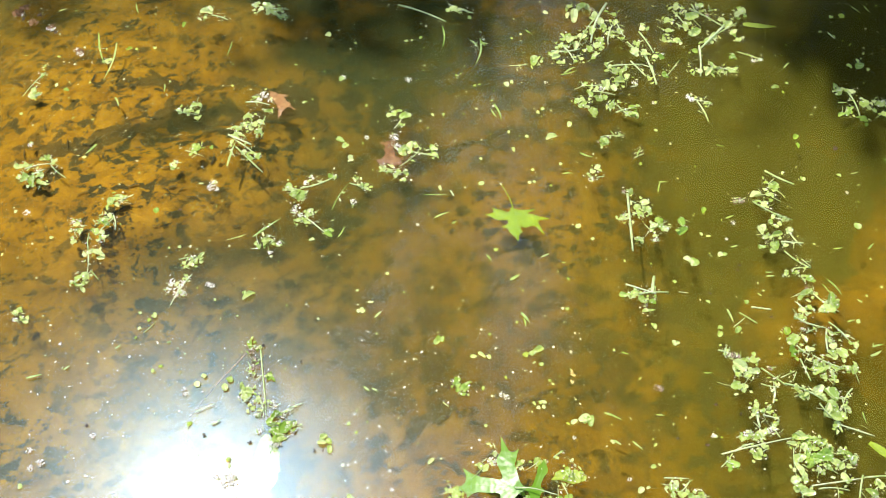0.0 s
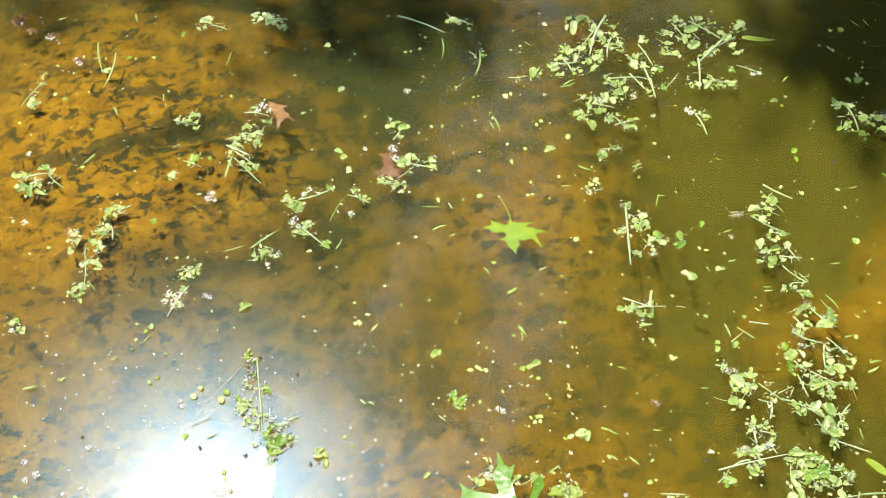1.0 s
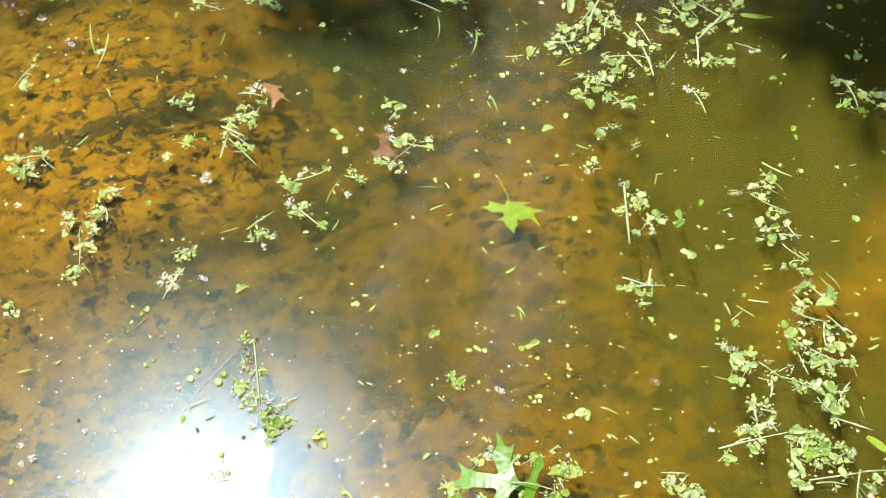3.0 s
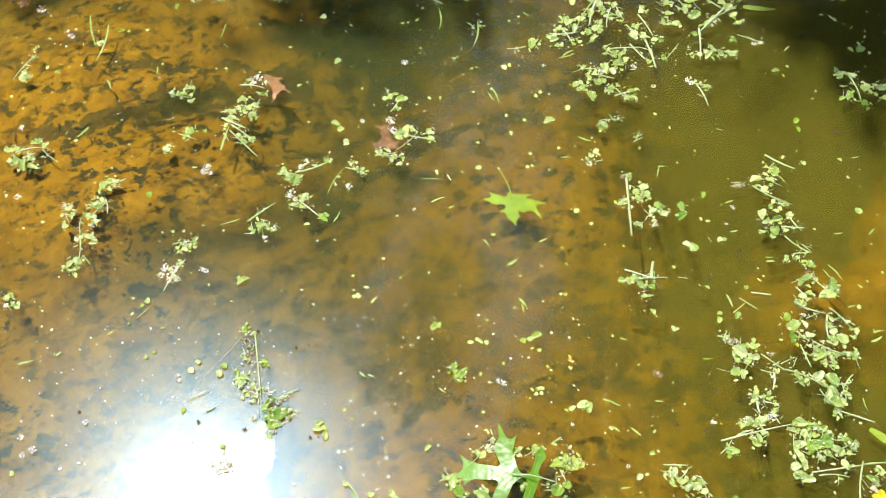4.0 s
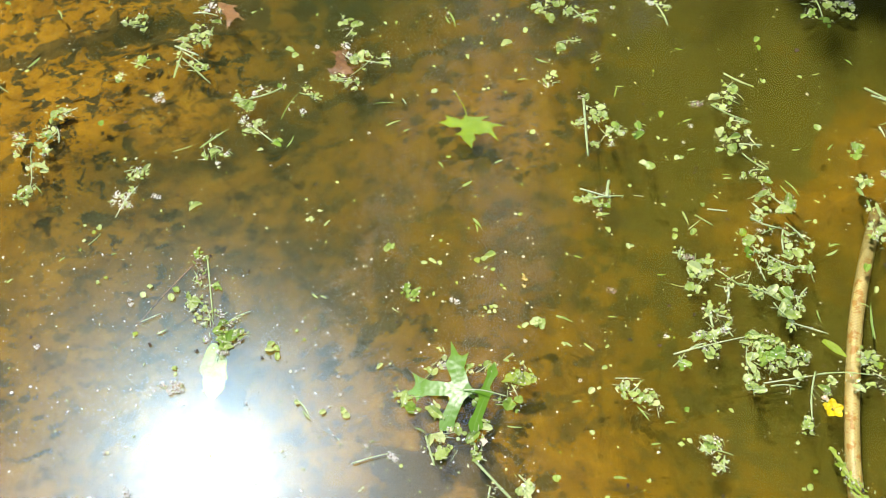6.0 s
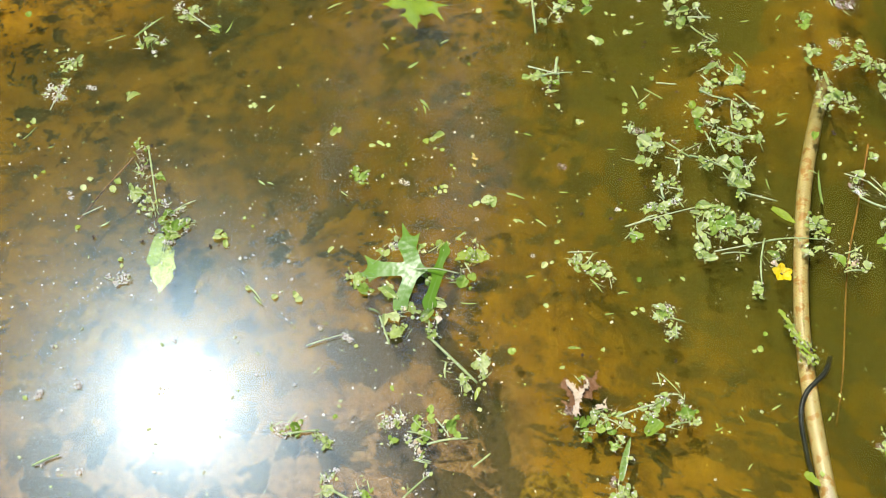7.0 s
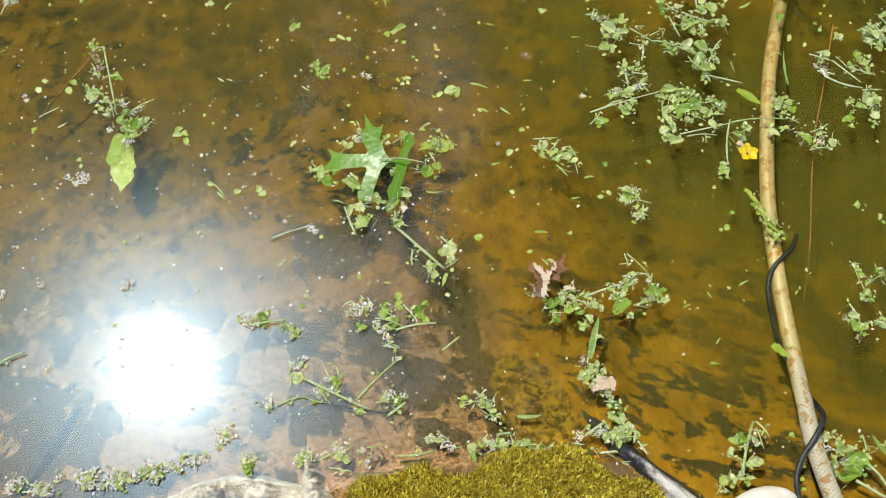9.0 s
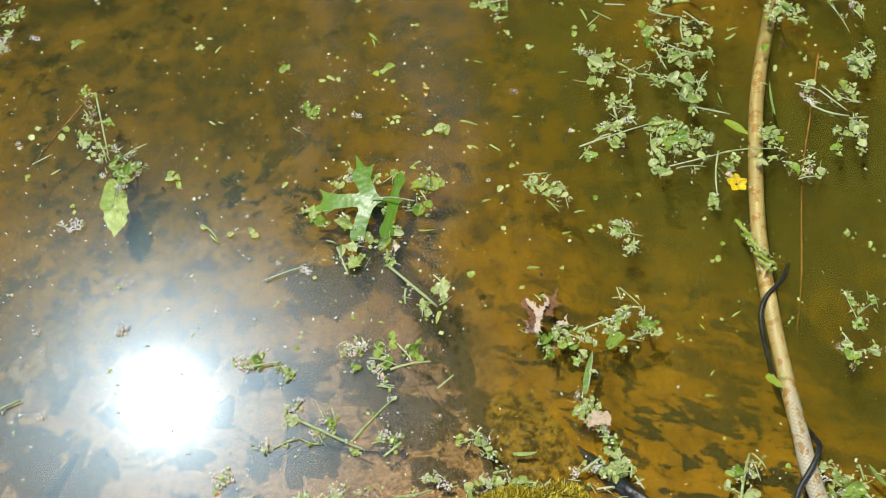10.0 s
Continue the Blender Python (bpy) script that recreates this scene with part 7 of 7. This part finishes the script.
loose("l", 0.403, 0.563, 0, 0, 4.5)
loose("f", 0.221, 0.352, 0, 0, 6.3)
loose("f", 0.188, 0.501, 0, 0, 7.7)
loose("f", 0.415, 0.449, 0, 0, 4.9)
loose("f", 0.578, 0.355, 0, 0, 4.8)
loose("f", 0.725, 0.673, 0, 0, 10.0)
loose("g", 0.308, 0.350, -9, 1, 9, -1, 4.2)
loose("g", 0.254, 0.553, -6, 4, 6, -4, 3.9)
loose("g", 0.388, 0.428, -8, 0, 8, 0, 3.2)
loose("g", 0.363, 0.397, -7, -1, 7, 1, 3.2)
loose("g", 0.256, 0.594, -9, 5, 9, -5, 2.8)
loose("g", 0.259, 0.463, -7, -1, 7, 1, 3.3)
loose("g", 0.712, 0.582, -4, -30, 4, 30, 3.5)
loose("g", 0.708, 0.609, -6, 4, 6, -4, 2.3)
loose("g", 0.634, 0.592, -1, 10, 1, -10, 2.3)
loose("b", 0.646, 0.538, -15, 14, 15, -14, 13.6)
loose("u", 0.331, 0.642, 0, 0, 5.7)
loose("k", 0.388, 0.548, 0, 0, 5.0)
loose("k", 0.413, 0.614, 0, 0, 4.6)
loose("k", 0.756, 0.680, 0, 0, 4.7)
loose("k", 0.445, 0.322, 0, 0, 4.2)
loose("k", 0.318, 0.339, 0, 0, 4.7)
loose("f", -0.024, 0.276, 0, 0, 6.1)
loose("f", 0.054, 0.311, 0, 0, 5.1)
loose("p", -0.421, 0.331, 0, 0, 6.5)
loose("p", -0.369, 0.342, 0, 0, 6.1)
loose("p", -0.356, 0.224, 0, 0, 5.9)
loose("p", -0.419, 0.336, 0, 0, 5.0)
loose("p", -0.078, 0.324, 0, 0, 2.6)
loose("b", 0.594, 0.150, -9, 9, 9, -9, 12.1)
loose("g", 0.255, 0.099, -16, 1, 16, -1, 5.3)
loose("g", 0.568, 0.248, -7, -3, 7, 3, 2.6)
loose("g", 0.517, 0.172, -4, -4, 4, 4, 2.0)
loose("g", 0.519, 0.236, -2, 5, 2, -5, 2.1)
loose("g", 0.485, 0.224, -6, -2, 6, 2, 2.6)
loose("g", 0.505, 0.142, -6, 1, 6, -1, 3.5)
loose("f", 0.582, 0.040, 0, 0, 4.4)
loose("y", 0.586, 0.000, 0, 0, 3.4)
loose("y", 0.581, -0.015, 0, 0, 3.3)
loose("y", 0.580, -0.027, 0, 0, 3.3)
loose("p", 0.467, 0.159, 0, 0, 2.5)
loose("l", 0.440, 0.749, 0, 0, 7.3)
loose("l", 0.469, 0.747, 0, 0, 5.7)
loose("l", 0.492, 0.799, 0, 0, 6.6)
loose("l", 0.807, 0.670, 0, 0, 2.9)
loose("l", 0.779, 0.658, 0, 0, 4.5)
loose("l", 0.732, 0.634, 0, 0, 4.0)
loose("l", 0.470, 0.637, 0, 0, 4.0)
loose("l", 0.720, 0.826, 0, 0, 3.4)
loose("l", 0.834, 0.654, 0, 0, 3.3)
loose("y", 0.811, 0.704, 0, 0, 2.9)
loose("y", 0.802, 0.690, 0, 0, 2.9)
loose("y", 0.792, 0.676, 0, 0, 3.3)
loose("s", 0.472, 0.758, -11, -9, 11, 9, 2.5)
loose("s", 0.512, 0.784, -16, 2, 16, -2, 4.1)
loose("g", 0.641, 0.823, -9, 16, 9, -16, 3.0)
loose("g", 0.687, 0.716, -10, -2, 10, 2, 3.3)
loose("g", 0.540, 0.856, -7, 0, 7, 0, 2.5)
loose("g", 0.710, 0.577, 5, 24, -5, -24, 2.4)
loose("k", 0.488, 0.860, 0, 0, 4.2)
loose("k", 0.528, 0.768, 0, 0, 5.0)
loose("k", 0.757, 0.674, 0, 0, 4.9)
loose("k", 0.447, 0.599, 0, 0, 4.7)
loose("l", -0.052, 1.417, 0, 0, 3.3)
loose("l", 0.125, 1.294, 0, 0, 7.3)
loose("l", 0.063, 1.289, 0, 0, 3.1)
loose("l", -0.271, 1.243, 0, 0, 4.2)
loose("l", 0.031, 1.212, 0, 0, 2.1)
loose("l", 0.181, 1.223, 0, 0, 5.2)
loose("l", 0.061, 1.102, 0, 0, 4.0)
loose("l", 0.085, 1.245, 0, 0, 3.0)
loose("l", 0.130, 1.413, 0, 0, 3.1)
loose("l", 0.027, 1.317, 0, 0, 3.1)
loose("p", 0.191, 1.292, 0, 0, 4.2)
loose("l", 0.115, 1.167, 0, 0, 3.0)
loose("p", -0.051, 0.955, 0, 0, 3.8)
loose("l", 0.186, 1.041, 0, 0, 2.9)
loose("f", 0.083, 0.904, 0, 0, 5.4)
loose("l", 0.125, 0.822, 0, 0, 2.6)
loose("k", -0.044, 0.785, 0, 0, 4.5)
loose("l", 0.113, 0.761, 0, 0, 2.6)
loose("p", -0.213, 0.891, 0, 0, 2.7)
loose("k", 0.190, 0.880, 0, 0, 4.5)
loose("l", 0.202, 0.844, 0, 0, 3.6)
loose("l", 0.196, 0.786, 0, 0, 3.6)
loose("l", 0.041, 0.699, 0, 0, 4.3)
loose("y", 0.124, 0.701, 0, 0, 6.0)
loose("l", 0.137, 0.688, 0, 0, 2.6)
loose("y", 0.091, 0.662, 0, 0, 3.4)
loose("l", 0.055, 0.644, 0, 0, 3.4)
loose("l", 0.133, 0.618, 0, 0, 3.4)
loose("l", 0.129, 0.604, 0, 0, 2.4)
loose("p", 0.196, 0.706, 0, 0, 3.4)
loose("y", 0.183, 0.584, 0, 0, 3.2)
loose("k", -0.200, 0.695, 0, 0, 3.4)
loose("p", -0.104, 0.580, 0, 0, 2.4)
loose("y", -0.139, 0.571, 0, 0, 2.4)
loose("l", -0.190, 0.554, 0, 0, 6.5)
loose("p", -0.143, 0.600, 0, 0, 2.4)
loose("p", -0.148, 0.519, 0, 0, 2.4)
loose("p", -0.086, 0.510, 0, 0, 3.0)
loose("l", 0.058, 0.581, 0, 0, 3.2)
loose("k", 0.082, 0.667, 0, 0, 3.4)
loose("y", 0.804, 1.474, 0, 0, 7.6)
loose("l", 0.883, 1.504, 0, 0, 3.3)
loose("l", 0.805, 1.346, 0, 0, 4.4)
loose("l", 0.806, 1.331, 0, 0, 9.4)
loose("l", 0.821, 1.323, 0, 0, 5.2)
loose("l", 0.675, 1.391, 0, 0, 3.1)
loose("l", 0.654, 1.286, 0, 0, 5.2)
loose("y", 0.644, 1.264, 0, 0, 4.2)
loose("l", 0.389, 1.170, 0, 0, 4.0)
loose("l", 0.291, 1.143, 0, 0, 8.0)
loose("l", 0.406, 0.883, 0, 0, 8.1)
loose("l", 0.446, 0.894, 0, 0, 2.7)
loose("l", 0.300, 0.880, 0, 0, 3.8)
loose("l", 0.344, 0.874, 0, 0, 2.7)
loose("p", 0.479, 0.923, 0, 0, 3.6)
loose("l", 0.703, 1.060, 0, 0, 3.8)
loose("l", 0.716, 0.882, 0, 0, 2.7)
loose("l", 0.691, 0.809, 0, 0, 3.6)
loose("l", 0.523, 0.820, 0, 0, 2.6)
loose("l", 0.474, 0.741, 0, 0, 2.6)
loose("k", 0.122, 0.979, 0, 0, 2.0)
loose("l", -0.759, 0.988, 0, 0, 5.7)
loose("y", -0.486, 0.767, 0, 0, 4.3)
loose("l", -0.503, 0.734, 0, 0, 3.4)
loose("y", -0.619, 1.388, 0, 0, 6.3)
loose("l", -0.664, 1.110, 0, 0, 5.0)
loose("l", -0.477, 0.909, 0, 0, 3.6)
loose("y", -0.417, 0.829, 0, 0, 2.7)
loose("l", -0.344, 0.775, 0, 0, 2.6)
loose("p", -0.619, 0.515, 0, 0, 5.7)
loose("l", 0.340, 0.333, 0, 0, 2.8)
loose("y", 0.146, 0.122, 0, 0, 2.8)
loose("l", -0.151, 0.585, 0, 0, 3.8)
loose("l", 0.007, 0.374, 0, 0, 3.6)
loose("l", -0.179, 0.557, 0, 0, 5.7)
loose("y", -0.123, 0.588, 0, 0, 2.4)
loose("y", -0.454, 0.683, 0, 0, 4.0)
loose("l", -0.337, 0.817, 0, 0, 5.7)
loose("y", 0.412, 0.562, 0, 0, 2.4)
loose("l", 0.477, 0.446, 0, 0, 3.0)
loose("k", 0.329, 0.338, 0, 0, 3.6)
loose("y", 0.229, 0.389, 0, 0, 2.1)
loose("l", 0.753, 0.622, 0, 0, 4.3)
loose("y", 0.404, 0.405, 0, 0, 2.3)
loose("p", -0.410, 0.401, 0, 0, 2.8)
loose("l", 0.234, 0.304, 0, 0, 2.3)
loose("y", -0.154, 0.321, 0, 0, 2.0)
loose("p", -0.243, 0.399, 0, 0, 2.9)
loose("p", -0.218, 0.471, 0, 0, 2.9)
loose("l", -0.256, 0.679, 0, 0, 2.3)
loose("l", 0.068, 0.739, 0, 0, 3.4)
loose("l", 0.499, 0.220, 0, 0, 2.9)
loose("g", 0.165, 1.429, -6, 6, 6, -6, 3.0)
loose("s", 0.009, 1.022, -3, 6, 3, -6, 3.0)
loose("g", -0.019, 1.019, -23, -0, 23, 0, 1.5)
loose("g", 0.013, 0.958, -5, -3, 5, 3, 3.0)
loose("s", 0.166, 0.889, -6, -3, 6, 3, 3.8)
loose("g", 0.113, 0.847, -8, -6, 8, 6, 5.2)
loose("g", 0.070, 0.884, -4, 7, 4, -7, 3.0)
loose("s", -0.003, 0.617, -5, 4, 5, -4, 2.2)
loose("g", -0.126, 0.643, -5, 4, 5, -4, 3.0)
loose("g", 0.859, 1.490, -4, 10, 4, -10, 3.0)
loose("s", 0.771, 1.417, -5, 8, 5, -8, 3.0)
loose("g", 0.664, 1.332, -7, -7, 7, 7, 3.0)
loose("g", 0.751, 1.236, -9, -0, 9, 0, 3.0)
loose("s", 0.275, 1.057, -7, -1, 7, 1, 3.0)
loose("g", 0.490, 0.908, -7, -2, 7, 2, 3.0)
loose("g", 0.492, 0.968, -8, -3, 8, 3, 3.0)
loose("s", 0.732, 1.065, -7, -2, 7, 2, 2.2)
loose("g", 0.722, 0.906, -6, -6, 6, 6, 3.0)
loose("g", 0.665, 0.903, -8, -1, 8, 1, 3.0)
loose("s", 0.390, 0.815, -8, 1, 8, -1, 2.2)
loose("g", 0.654, 0.761, -7, -2, 7, 2, 3.0)
loose("g", -0.593, 0.853, -10, 11, 10, -11, 2.2)
loose("s", -0.483, 0.754, -8, -10, 8, 10, 2.2)
loose("g", -0.791, 1.501, -8, -4, 8, 4, 3.8)
loose("g", 0.284, 0.548, -7, 7, 7, -7, 3.0)
loose("s", 0.166, 0.204, -12, -8, 12, 8, 3.8)
loose("g", 0.034, 0.424, -8, 4, 8, -4, 2.2)
loose("g", -0.133, 0.460, -10, 14, 10, -14, 2.2)
loose("s", -0.373, 0.611, -14, -7, 14, 7, 2.2)
